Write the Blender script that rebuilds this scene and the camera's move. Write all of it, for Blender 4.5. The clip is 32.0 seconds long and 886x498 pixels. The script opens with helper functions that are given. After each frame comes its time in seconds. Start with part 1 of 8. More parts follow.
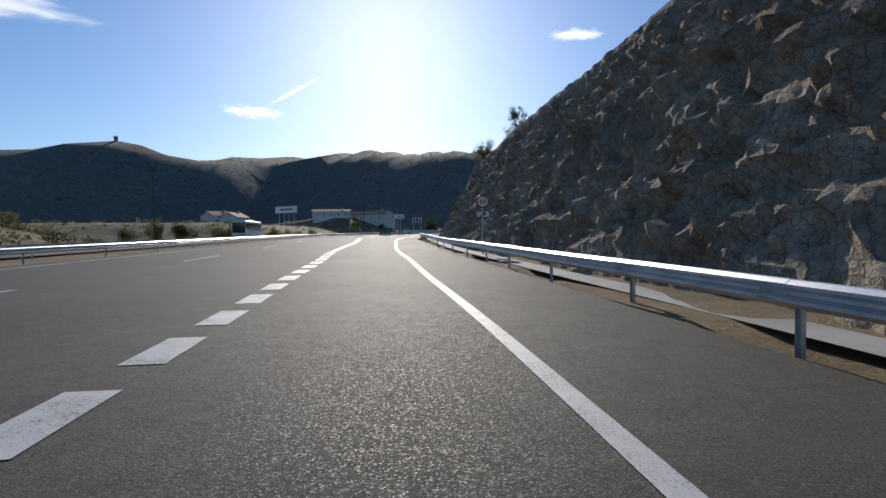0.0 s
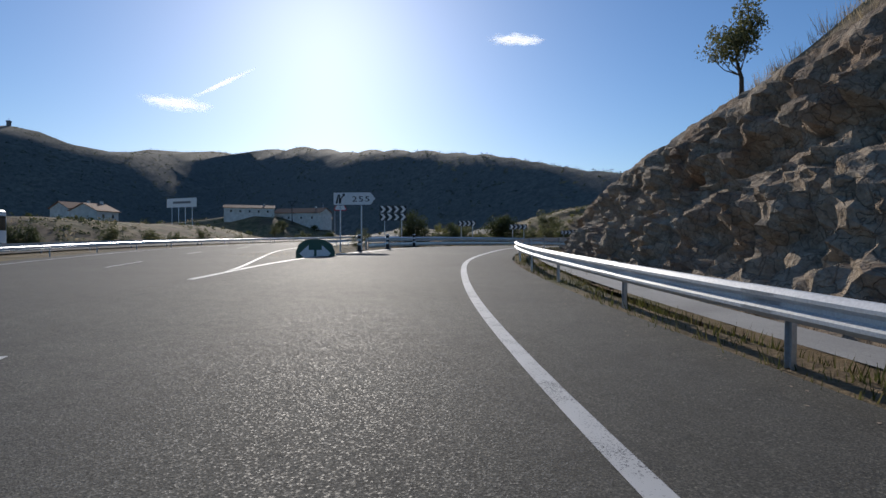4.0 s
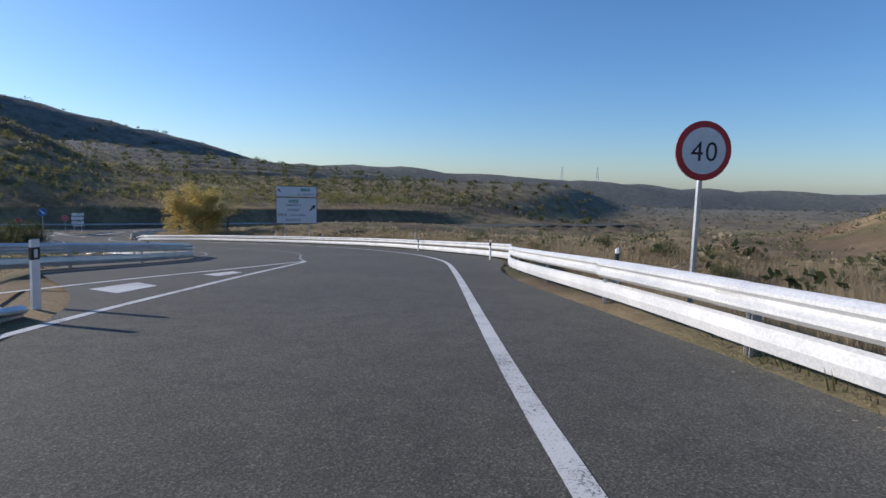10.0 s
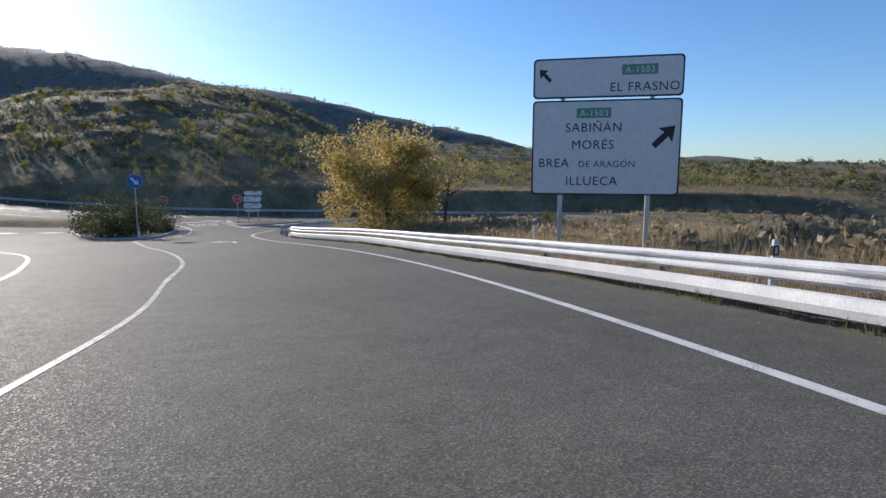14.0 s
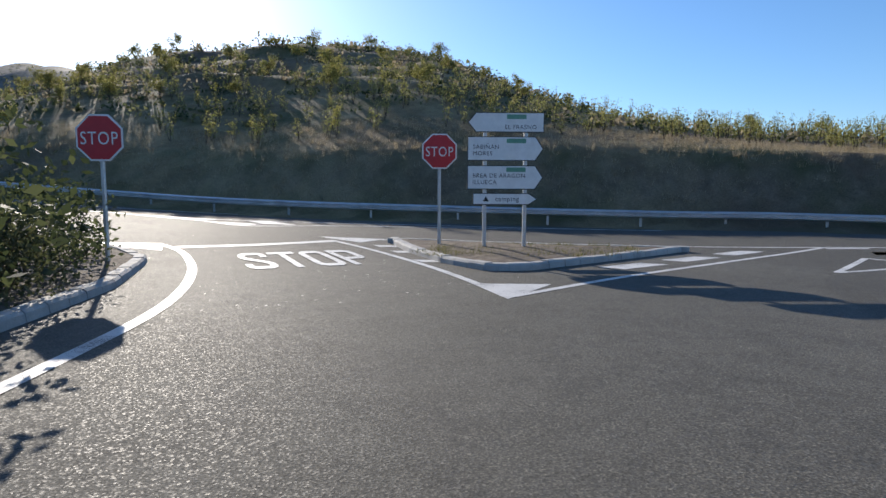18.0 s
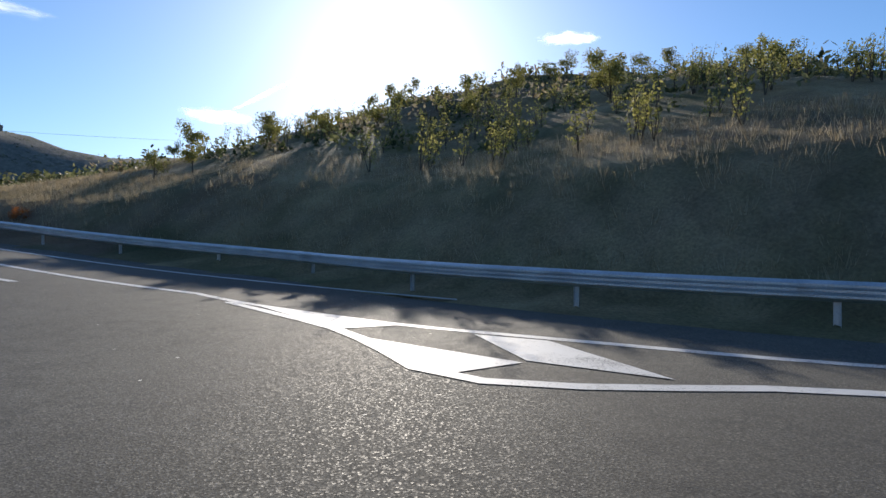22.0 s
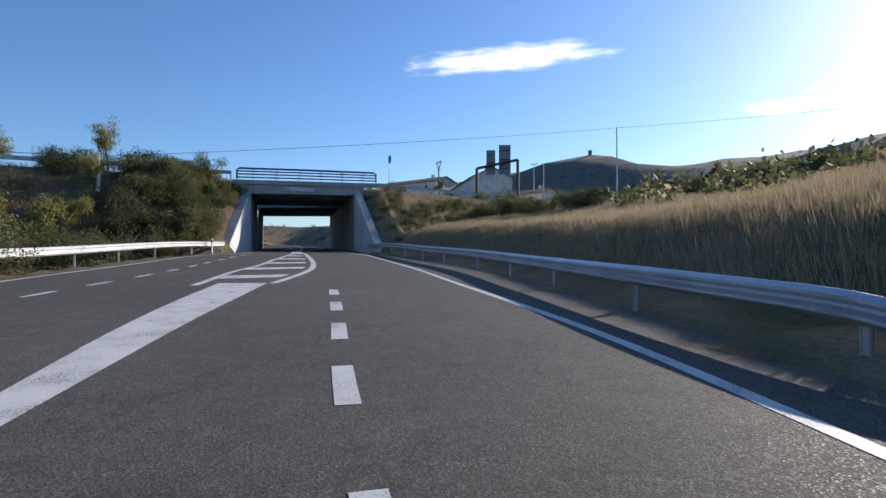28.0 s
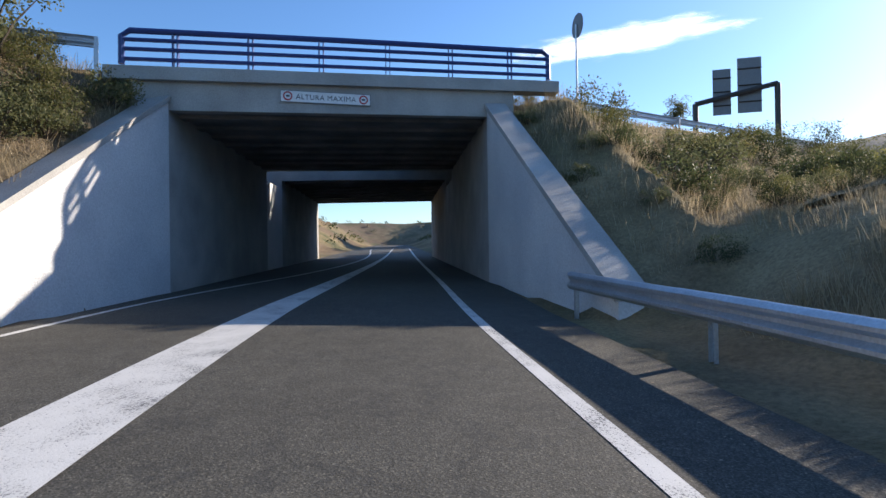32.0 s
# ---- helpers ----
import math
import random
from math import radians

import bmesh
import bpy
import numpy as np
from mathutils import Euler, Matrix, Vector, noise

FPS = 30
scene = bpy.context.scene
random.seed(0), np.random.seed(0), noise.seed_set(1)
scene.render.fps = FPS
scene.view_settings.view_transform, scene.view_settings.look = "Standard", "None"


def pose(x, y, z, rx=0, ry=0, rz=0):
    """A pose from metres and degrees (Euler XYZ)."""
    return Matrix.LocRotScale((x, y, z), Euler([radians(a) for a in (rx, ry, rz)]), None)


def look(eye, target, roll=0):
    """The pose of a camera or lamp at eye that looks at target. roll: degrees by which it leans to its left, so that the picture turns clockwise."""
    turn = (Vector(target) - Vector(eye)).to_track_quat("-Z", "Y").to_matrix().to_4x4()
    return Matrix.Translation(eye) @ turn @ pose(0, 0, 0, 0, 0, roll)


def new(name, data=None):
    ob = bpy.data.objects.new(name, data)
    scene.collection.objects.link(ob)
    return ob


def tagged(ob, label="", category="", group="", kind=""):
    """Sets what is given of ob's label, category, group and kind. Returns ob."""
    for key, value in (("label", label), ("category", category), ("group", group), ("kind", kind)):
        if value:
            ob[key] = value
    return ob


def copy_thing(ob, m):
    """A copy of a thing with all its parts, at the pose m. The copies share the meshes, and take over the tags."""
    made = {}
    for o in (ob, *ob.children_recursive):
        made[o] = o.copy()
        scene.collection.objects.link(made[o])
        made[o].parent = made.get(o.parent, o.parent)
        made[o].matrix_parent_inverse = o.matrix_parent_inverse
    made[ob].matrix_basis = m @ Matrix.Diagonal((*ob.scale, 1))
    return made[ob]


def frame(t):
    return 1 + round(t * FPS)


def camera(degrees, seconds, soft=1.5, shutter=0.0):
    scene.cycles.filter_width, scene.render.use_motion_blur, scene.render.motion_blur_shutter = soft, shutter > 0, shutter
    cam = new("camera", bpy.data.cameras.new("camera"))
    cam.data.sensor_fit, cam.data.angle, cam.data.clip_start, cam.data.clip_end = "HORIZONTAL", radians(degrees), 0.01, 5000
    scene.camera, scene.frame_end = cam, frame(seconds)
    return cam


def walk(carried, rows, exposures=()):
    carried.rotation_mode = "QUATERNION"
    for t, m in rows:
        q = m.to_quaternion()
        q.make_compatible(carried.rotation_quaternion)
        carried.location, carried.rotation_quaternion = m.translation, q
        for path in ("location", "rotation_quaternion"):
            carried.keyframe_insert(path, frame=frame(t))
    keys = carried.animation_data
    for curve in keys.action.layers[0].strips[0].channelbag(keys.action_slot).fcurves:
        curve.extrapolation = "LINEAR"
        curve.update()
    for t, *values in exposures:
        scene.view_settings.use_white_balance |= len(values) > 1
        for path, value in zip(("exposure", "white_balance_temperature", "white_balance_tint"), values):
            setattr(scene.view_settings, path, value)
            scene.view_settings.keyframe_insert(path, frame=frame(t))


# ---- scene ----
# The drive: seconds, place of the lens, heading (left of +y), tilt and lean in degrees.
PATH = [
    (0, 0.00, -0.00, 1.32, -0.00, -1.43, -0.71),
    (0.5, -0.87, 8.10, 1.40, 0.09, -1.26, -0.79),
    (1, -1.91, 16.17, 1.49, 0.30, -1.30, -0.70),
    (1.5, -2.85, 24.21, 1.57, 0.23, -1.21, -0.49),
    (2, -3.95, 32.26, 1.69, 0.21, -0.98, -0.01),
    (2.5, -4.81, 40.49, 1.81, 0.12, -0.85, -0.20),
    (3, -5.47, 48.94, 1.96, -0.38, -1.16, -0.08),
    (3.5, -6.20, 57.21, 2.03, -2.15, -0.80, 0.24),
    (4, -6.51, 65.28, 2.19, -6.50, -1.08, 0.18),
    (4.5, -6.21, 73.09, 2.35, -11.01, -1.25, 0.16),
    (5, -5.37, 80.59, 2.49, -14.79, -1.34, 0.19),
    (5.5, -4.10, 87.74, 2.62, -18.52, -1.33, 0.26),
    (6, -2.11, 94.43, 2.74, -24.30, -1.54, 0.11),
    (6.5, 0.23, 100.72, 2.85, -29.60, -1.64, 0.14),
    (7, 3.40, 106.49, 2.87, -35.81, -2.40, -0.14),
    (7.5, 6.88, 111.93, 2.88, -41.69, -2.69, 0.20),
    (8, 10.86, 117.02, 2.82, -48.46, -3.40, -0.08),
    (8.5, 15.50, 121.53, 2.78, -54.46, -4.61, -0.06),
    (9, 20.60, 125.54, 2.65, -60.53, -5.61, 0.13),
    (9.5, 26.12, 129.01, 2.36, -64.54, -6.17, 0.66),
    (10, 31.76, 132.38, 1.95, -67.04, -6.53, 1.36),
    (10.5, 37.50, 135.53, 1.55, -67.76, -7.24, 1.89),
    (11, 43.18, 138.67, 1.02, -67.06, -8.10, 2.68),
    (11.5, 48.72, 141.92, 0.42, -65.13, -8.10, 3.07),
    (12, 54.06, 145.40, -0.25, -61.69, -8.02, 2.65),
    (12.5, 59.11, 149.23, -0.90, -57.24, -7.87, 1.85),
    (13, 63.74, 153.60, -1.49, -51.09, -7.45, 1.08),
    (13.5, 67.99, 158.40, -2.08, -44.71, -7.40, 0.51),
    (14, 71.64, 163.88, -2.66, -38.69, -7.19, 0.21),
    (14.5, 74.89, 169.70, -3.19, -33.49, -6.77, 0.20),
    (15, 77.60, 175.81, -3.69, -28.11, -6.43, 0.05),
    (15.5, 79.70, 182.11, -4.11, -23.70, -6.15, -0.03),
    (16, 81.32, 188.43, -4.58, -19.18, -6.40, 0.07),
    (16.5, 82.56, 194.69, -5.04, -17.52, -6.42, 0.19),
    (17, 83.77, 200.74, -5.48, -19.24, -6.22, 0.35),
    (17.5, 85.16, 206.41, -5.85, -22.52, -5.80, 0.60),
    (18, 86.66, 211.55, -6.08, -23.22, -5.67, 0.21),
    (18.5, 87.78, 215.96, -6.23, -18.90, -4.10, 0.04),
    (19, 88.28, 219.83, -6.29, -12.36, -3.28, -0.05),
    (19.5, 88.35, 222.77, -6.30, -7.73, -2.27, -0.15),
    (20, 88.27, 224.92, -6.29, -4.32, -1.50, 0.02),
    (20.5, 88.24, 226.14, -6.27, -2.82, -0.87, 0.22),
    (21, 88.19, 226.85, -6.25, -2.00, -0.49, 0.02),
    (21.5, 88.15, 227.42, -6.23, -1.35, -0.08, 0.08),
    (22, 87.99, 228.35, -6.20, 0.04, 0.61, 0.17),
    (22.5, 87.84, 229.58, -6.14, 3.02, 0.89, -0.11),
    (23, 87.36, 231.29, -6.07, 8.27, 1.32, -0.42),
    (23.5, 86.51, 233.32, -5.95, 16.44, 1.38, -0.68),
    (24, 85.30, 235.41, -5.89, 27.37, 0.47, -0.62),
    (24.5, 83.71, 237.12, -5.77, 37.44, 0.36, -1.03),
    (25, 81.86, 238.55, -5.62, 48.26, 0.74, -0.88),
    (25.5, 79.69, 239.83, -5.46, 53.93, 1.08, -0.79),
    (26, 77.12, 241.09, -5.23, 56.45, 1.18, -0.44),
    (26.5, 74.11, 242.38, -4.94, 56.26, 1.07, -0.19),
    (27, 70.88, 243.82, -4.64, 54.42, 0.88, 0.00),
    (27.5, 67.62, 245.50, -4.34, 52.47, 0.72, 0.14),
    (28, 64.88, 247.40, -4.16, 52.54, 0.73, 0.08),
    (28.5, 61.85, 249.42, -3.97, 52.79, 0.63, -0.03),
    (29, 58.46, 251.67, -3.76, 53.62, 0.30, -0.27),
    (29.5, 54.63, 253.91, -3.62, 55.04, -0.69, -0.49),
    (30, 50.49, 256.11, -3.48, 56.72, -0.37, -0.48),
    (30.5, 46.39, 257.97, -3.31, 58.29, -0.14, -0.78),
    (31, 42.20, 259.99, -3.17, 60.52, -0.26, -0.81),
    (31.5, 38.00, 261.73, -2.99, 62.43, 0.30, -0.75),
    (32, 33.61, 263.49, -2.75, 63.57, 0.33, -0.81),
]
cam = camera(76.2, 32.0, soft=1.5)


def eye_pose(x, y, z, yaw, pitch, roll):
    yw, pt = radians(yaw), radians(pitch)
    ahead = Vector((-math.sin(yw) * math.cos(pt), math.cos(yw) * math.cos(pt), math.sin(pt)))
    eye = Vector((x, y, z))
    return look(eye, eye + ahead, roll)


walk(cam, [(t, eye_pose(*row)) for t, *row in PATH], [(0, -0.3, 6500, 12), (3.4, -0.4, 6450, 12), (6.3, -0.4, 6350, 13), (7.5, -0.1, 6250, 14), (9, 0.1, 6250, 14), (12, 0.28, 6350, 14), (14, 0.36, 6450, 14), (15, 0.36, 6500, 13), (18, 0.48, 6600, 12), (19, 0.38, 6650, 12), (20, 0.22, 6600, 11), (21, 0.3, 6650, 11), (23, 0.22, 6750, 12), (25, 0.12, 6950, 14), (28, 0.38, 6600, 15), (31, 0.7, 6750, 14), (32, 0.9, 6850, 14)])

# ---- daylight ----
SUN_AZ, SUN_EL = -5.2, 21.8
world = bpy.data.worlds.new("sky")
scene.world = world
world.use_nodes = True
wt = world.node_tree
wt.nodes.clear()
w_out = wt.nodes.new("ShaderNodeOutputWorld")
w_bg = wt.nodes.new("ShaderNodeBackground")
w_sky = wt.nodes.new("ShaderNodeTexSky")
w_sky.sky_type = "NISHITA"
w_sky.sun_disc = False
w_sky.sun_elevation = radians(SUN_EL)
w_sky.sun_rotation = radians(SUN_AZ)
w_sky.air_density, w_sky.dust_density, w_sky.ozone_density = 1.0, 0.45, 6.0
w_bg.inputs["Strength"].default_value = 0.13
w_sat = wt.nodes.new("ShaderNodeHueSaturation")
w_sat.inputs["Saturation"].default_value = 1.06
wt.links.new(w_sky.outputs[0], w_sat.inputs["Color"])
wt.links.new(w_sat.outputs[0], w_bg.inputs[0])
wt.links.new(w_bg.outputs[0], w_out.inputs[0])
sun_data = bpy.data.lights.new("sun", "SUN")
sun_data.energy, sun_data.angle, sun_data.color = 4.6, radians(0.53), (1.0, 0.93, 0.82)
sun = new("sun", sun_data)
s_dir = Vector((math.sin(radians(SUN_AZ)) * math.cos(radians(SUN_EL)), math.cos(radians(SUN_AZ)) * math.cos(radians(SUN_EL)), math.sin(radians(SUN_EL))))
sun.rotation_euler = s_dir.to_track_quat("Z", "Y").to_euler()
sun.location = (0, 100, 200)


# ---- materials ----
class Mat:
    """A node material under construction."""

    def __init__(self, name):
        self.m = bpy.data.materials.new(name)
        self.m.use_nodes = True
        self.t = self.m.node_tree
        self.b = self.t.nodes["Principled BSDF"]
        self.geo = None

    def node(self, kind, **kw):
        n = self.t.nodes.new(kind)
        for key, value in kw.items():
            n.inputs[key].default_value = value
        return n

    def link(self, a, b):
        self.t.links.new(a, b)

    def coords(self, scale=(1, 1, 1), own=False):
        tc = self.node("ShaderNodeTexCoord")
        mp = self.node("ShaderNodeMapping")
        mp.inputs["Scale"].default_value = scale
        if own:
            self.link(tc.outputs["Object"], mp.inputs[0])
        else:
            g = self.node("ShaderNodeNewGeometry")
            self.link(g.outputs["Position"], mp.inputs[0])
        return mp.outputs[0]

    def noise(self, size, detail=4.0, rough=0.55, stretch=(1, 1, 1), own=False):
        n = self.node("ShaderNodeTexNoise", Scale=1.0, Detail=detail, Roughness=rough)
        self.link(self.coords(tuple(s / size for s in stretch), own), n.inputs["Vector"])
        return n.outputs["Fac"]

    def ramp(self, fac, stops):
        r = self.node("ShaderNodeValToRGB")
        e = r.color_ramp.elements
        while len(e) < len(stops):
            e.new(0.5)
        for item, (pos, col) in zip(e, stops):
            item.position = pos
            item.color = (*col, 1) if len(col) == 3 else col
        self.link(fac, r.inputs[0])
        return r.outputs[0]

    def mix(self, fac, a, b, mode="MIX"):
        n = self.t.nodes.new("ShaderNodeMix")
        n.data_type, n.blend_type = "RGBA", mode
        for sock, v in ((n.inputs[0], fac), (n.inputs[6], a), (n.inputs[7], b)):
            if isinstance(v, (int, float)):
                sock.default_value = v
            elif isinstance(v, tuple):
                sock.default_value = (*v, 1)
            else:
                self.link(v, sock)
        return n.outputs[2]

    def math(self, op, a, b=0.0):
        n = self.t.nodes.new("ShaderNodeMath")
        n.operation = op
        for sock, v in zip(n.inputs, (a, b)):
            if isinstance(v, (int, float)):
                sock.default_value = v
            else:
                self.link(v, sock)
        return n.outputs[0]

    def random(self):
        return self.node("ShaderNodeObjectInfo").outputs["Random"]

    def island(self):
        return self.node("ShaderNodeNewGeometry").outputs["Random Per Island"]

    def bump(self, height, strength=0.3, distance=0.02):
        n = self.node("ShaderNodeBump", Strength=strength, Distance=distance)
        self.link(height, n.inputs["Height"])
        self.link(n.outputs[0], self.b.inputs["Normal"])

    def done(self, color=None, rough=0.7, metal=0.0, spec=None):
        for key, v in (("Base Color", color), ("Roughness", rough), ("Metallic", metal), ("Specular IOR Level", spec)):
            if v is None:
                continue
            if isinstance(v, (int, float)):
                self.b.inputs[key].default_value = v
            elif isinstance(v, tuple):
                self.b.inputs[key].default_value = (*v, 1)
            else:
                self.link(v, self.b.inputs[key])
        return self.m


def two_tone(name, a, b, size=0.3, rough=0.7, metal=0.0, fine=0.02, bump=0.2, spec=None, own=False):
    k = Mat(name)
    big = k.noise(size, own=own)
    small = k.noise(fine, 3.0, own=own)
    col = k.mix(k.ramp(big, [(0.35, (0, 0, 0)), (0.68, (1, 1, 1))]), a, b)
    col = k.mix(0.25, col, k.ramp(small, [(0.3, (0.35, 0.35, 0.35)), (0.7, (1.4, 1.4, 1.4))]), "MULTIPLY")
    k.bump(small, bump, fine)
    return k.done(col, rough, metal, spec)


def asphalt_material(name, dark, light, streak):
    k = Mat(name)
    grain = k.noise(0.015, 2.0, 0.75)
    mid = k.noise(0.35, 4.0)
    big = k.noise(6.0, 5.0)
    col = k.mix(k.ramp(big, [(0.3, (0, 0, 0)), (0.7, (1, 1, 1))]), dark, light)
    col = k.mix(0.6, col, k.ramp(mid, [(0.3, (0.78, 0.78, 0.78)), (0.7, (1.2, 1.2, 1.2))]), "MULTIPLY")
    stone = k.node("ShaderNodeTexVoronoi", Scale=1.0)
    k.link(k.coords((1 / 0.013,) * 3), stone.inputs["Vector"])
    tone = k.node("ShaderNodeSeparateColor")
    k.link(stone.outputs["Color"], tone.inputs[0])
    col = k.mix(0.85, col, k.ramp(grain, [(0.3, (0.35, 0.35, 0.35)), (0.52, (1.0, 1.0, 1.0)), (0.7, (2.1, 2.05, 1.95))]), "MULTIPLY")
    col = k.mix(0.5, col, k.ramp(tone.outputs[0], [(0.0, (0.45, 0.45, 0.45)), (0.8, (1.15, 1.13, 1.1)), (1.0, (2.2, 2.15, 2.0))]), "MULTIPLY")
    crack = k.noise(2.2, 7.0, 0.65)
    col = k.mix(k.ramp(crack, [(0.488, (0, 0, 0)), (0.5, (streak, streak, streak)), (0.512, (0, 0, 0))]), col, (0.03, 0.03, 0.03))
    k.bump(k.mix(0.5, grain, stone.outputs["Distance"]), 0.42, 0.007)
    rough = k.ramp(tone.outputs[1], [(0.0, (0.95, 0.95, 0.95)), (0.75, (0.82, 0.82, 0.82)), (1.0, (0.58, 0.58, 0.58))])
    return k.done(col, rough, 0.0, 0.28)


def ground_material():
    """Dry Aragonese grassland: straw, bare earth, green weeds, scrub far off lightened in place of haze, rock where it
    is steep.
    """
    k = Mat("dry_ground")
    g = k.node("ShaderNodeNewGeometry")
    sep = k.node("ShaderNodeSeparateXYZ")
    k.link(g.outputs["Normal"], sep.inputs[0])
    steep = k.ramp(sep.outputs[2], [(0.52, (1, 1, 1)), (0.8, (0, 0, 0))])
    fine = k.noise(0.07, 4.0, 0.7)
    mid = k.noise(1.7, 5.0, 0.6)
    big = k.noise(22.0, 5.0, 0.6)
    huge = k.noise(160.0, 6.0, 0.6)
    straw = k.mix(k.ramp(mid, [(0.35, (0, 0, 0)), (0.65, (1, 1, 1))]), (0.20, 0.145, 0.075), (0.33, 0.25, 0.135))
    earth = k.mix(mid, (0.115, 0.075, 0.045), (0.2, 0.14, 0.09))
    col = k.mix(k.ramp(big, [(0.42, (0, 0, 0)), (0.58, (1, 1, 1))]), straw, earth)
    col = k.mix(k.ramp(k.noise(5.0, 5.0), [(0.46, (0, 0, 0)), (0.66, (0.8, 0.8, 0.8))]), col, (0.07, 0.08, 0.03))
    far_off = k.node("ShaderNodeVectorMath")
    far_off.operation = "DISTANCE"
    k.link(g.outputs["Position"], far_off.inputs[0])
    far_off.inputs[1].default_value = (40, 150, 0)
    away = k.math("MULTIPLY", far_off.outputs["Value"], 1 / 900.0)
    # distant scrub tones are raised and greyed, so haze sits in the base colour
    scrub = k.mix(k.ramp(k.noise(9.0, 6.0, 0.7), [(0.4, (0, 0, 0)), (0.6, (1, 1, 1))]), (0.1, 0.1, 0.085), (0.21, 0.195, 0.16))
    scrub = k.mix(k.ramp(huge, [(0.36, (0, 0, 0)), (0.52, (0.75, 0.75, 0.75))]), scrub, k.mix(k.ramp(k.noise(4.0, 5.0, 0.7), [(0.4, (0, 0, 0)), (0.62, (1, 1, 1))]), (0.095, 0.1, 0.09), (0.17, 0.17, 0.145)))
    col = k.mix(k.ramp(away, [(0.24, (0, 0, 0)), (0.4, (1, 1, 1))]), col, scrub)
    rock = k.mix(k.ramp(k.noise(0.8, 6.0, 0.65), [(0.35, (0, 0, 0)), (0.65, (1, 1, 1))]), (0.1, 0.08, 0.06), (0.26, 0.2, 0.14))
    col = k.mix(steep, col, rock)
    col = k.mix(0.7, col, k.ramp(fine, [(0.3, (0.5, 0.5, 0.5)), (0.7, (1.45, 1.45, 1.45))]), "MULTIPLY")
    k.bump(k.mix(0.5, fine, k.noise(0.4, 4.0)), 0.8, 0.12)
    relief = k.node("ShaderNodeBump", Strength=0.3, Distance=6.0)
    k.link(k.math("MULTIPLY", k.noise(55.0, 8.0, 0.62), k.ramp(away, [(0.3, (0, 0, 0)), (0.5, (1, 1, 1))])), relief.inputs["Height"])
    near_bump = k.b.inputs["Normal"].links[0].from_node
    k.link(relief.outputs[0], near_bump.inputs["Normal"])
    return k.done(col, 0.92, 0.0, 0.2)


def leaf_material(name, a, b, c):
    k = Mat(name)
    rnd = k.island()
    col = k.ramp(rnd, [(0.0, a), (0.5, b), (1.0, c)])
    col = k.mix(0.5, col, k.ramp(k.random(), [(0.0, (0.7, 0.7, 0.7)), (1.0, (1.3, 1.25, 1.2))]), "MULTIPLY")
    k.b.inputs["Transmission Weight"].default_value = 0.0
    k.done(col, 0.6, 0.0, 0.3)
    tr = k.t.nodes.new("ShaderNodeBsdfTranslucent")
    ms = k.t.nodes.new("ShaderNodeMixShader")
    ms.inputs[0].default_value = 0.5
    k.link(col, tr.inputs[0])
    k.link(k.b.outputs[0], ms.inputs[1])
    k.link(tr.outputs[0], ms.inputs[2])
    k.link(ms.outputs[0], k.t.nodes["Material Output"].inputs[0])
    return k.m


def paint_material(name, base, wear):
    """Road paint, worn through to the asphalt in specks."""
    k = Mat(name)
    grain = k.noise(0.02, 4.0, 0.75)
    blot = k.noise(0.5, 4.0)
    worn = k.ramp(k.math("ADD", k.math("MULTIPLY", grain, 0.7), k.math("MULTIPLY", blot, 0.3)), [(0.5 - wear, (1, 1, 1)), (0.56 - wear, (0, 0, 0))])
    col = k.mix(worn, base, (0.1, 0.1, 0.1))
    col = k.mix(0.4, col, k.ramp(blot, [(0.3, (0.75, 0.75, 0.75)), (0.7, (1.05, 1.05, 1.05))]), "MULTIPLY")
    k.bump(grain, 0.3, 0.01)
    return k.done(col, 0.62, 0.0, 0.4)


def plain(name, col, rough=0.5, metal=0.0, spec=None):
    k = Mat(name)
    n = k.noise(0.15, 4.0)
    c = k.mix(0.35, col, k.ramp(n, [(0.3, (0.75, 0.75, 0.75)), (0.7, (1.12, 1.12, 1.12))]), "MULTIPLY")
    return k.done(c, rough, metal, spec)


ASPHALT = asphalt_material("asphalt", (0.066, 0.062, 0.052), (0.094, 0.089, 0.075), 0.5)
ASPHALT_RAMP = asphalt_material("asphalt_ramp", (0.076, 0.072, 0.06), (0.108, 0.102, 0.086), 0.35)
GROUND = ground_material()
PAINT = paint_material("road_paint", (0.6, 0.59, 0.56), 0.1)
PAINT_OLD = paint_material("road_paint_worn", (0.42, 0.41, 0.38), 0.03)
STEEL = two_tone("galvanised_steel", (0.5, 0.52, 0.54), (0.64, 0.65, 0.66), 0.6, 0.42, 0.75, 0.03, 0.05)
# paler copy of the steel: rails in sun carry their brightness in the colour
STEEL_SUNLIT = two_tone("sunlit_zinc", (0.55, 0.56, 0.57), (0.68, 0.68, 0.67), 0.8, 0.55, 0.25, 0.03, 0.05)
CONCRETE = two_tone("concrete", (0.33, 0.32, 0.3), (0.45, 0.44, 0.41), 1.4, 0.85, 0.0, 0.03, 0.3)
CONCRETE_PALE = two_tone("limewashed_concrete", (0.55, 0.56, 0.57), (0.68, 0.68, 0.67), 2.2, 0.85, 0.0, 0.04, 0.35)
CONCRETE_DARK = two_tone("dark_concrete", (0.14, 0.14, 0.14), (0.24, 0.23, 0.22), 1.2, 0.9, 0.0, 0.03, 0.3)
KERB = two_tone("kerb_concrete", (0.36, 0.34, 0.31), (0.5, 0.48, 0.44), 0.5, 0.85, 0.0, 0.02, 0.35)
BLUE_RAIL = plain("dark_blue_paint", (0.03, 0.06, 0.2), 0.4)
SIGN_WHITE = plain("sign_white", (0.78, 0.78, 0.76), 0.4)
SIGN_RED = plain("sign_red", (0.5, 0.02, 0.03), 0.4)
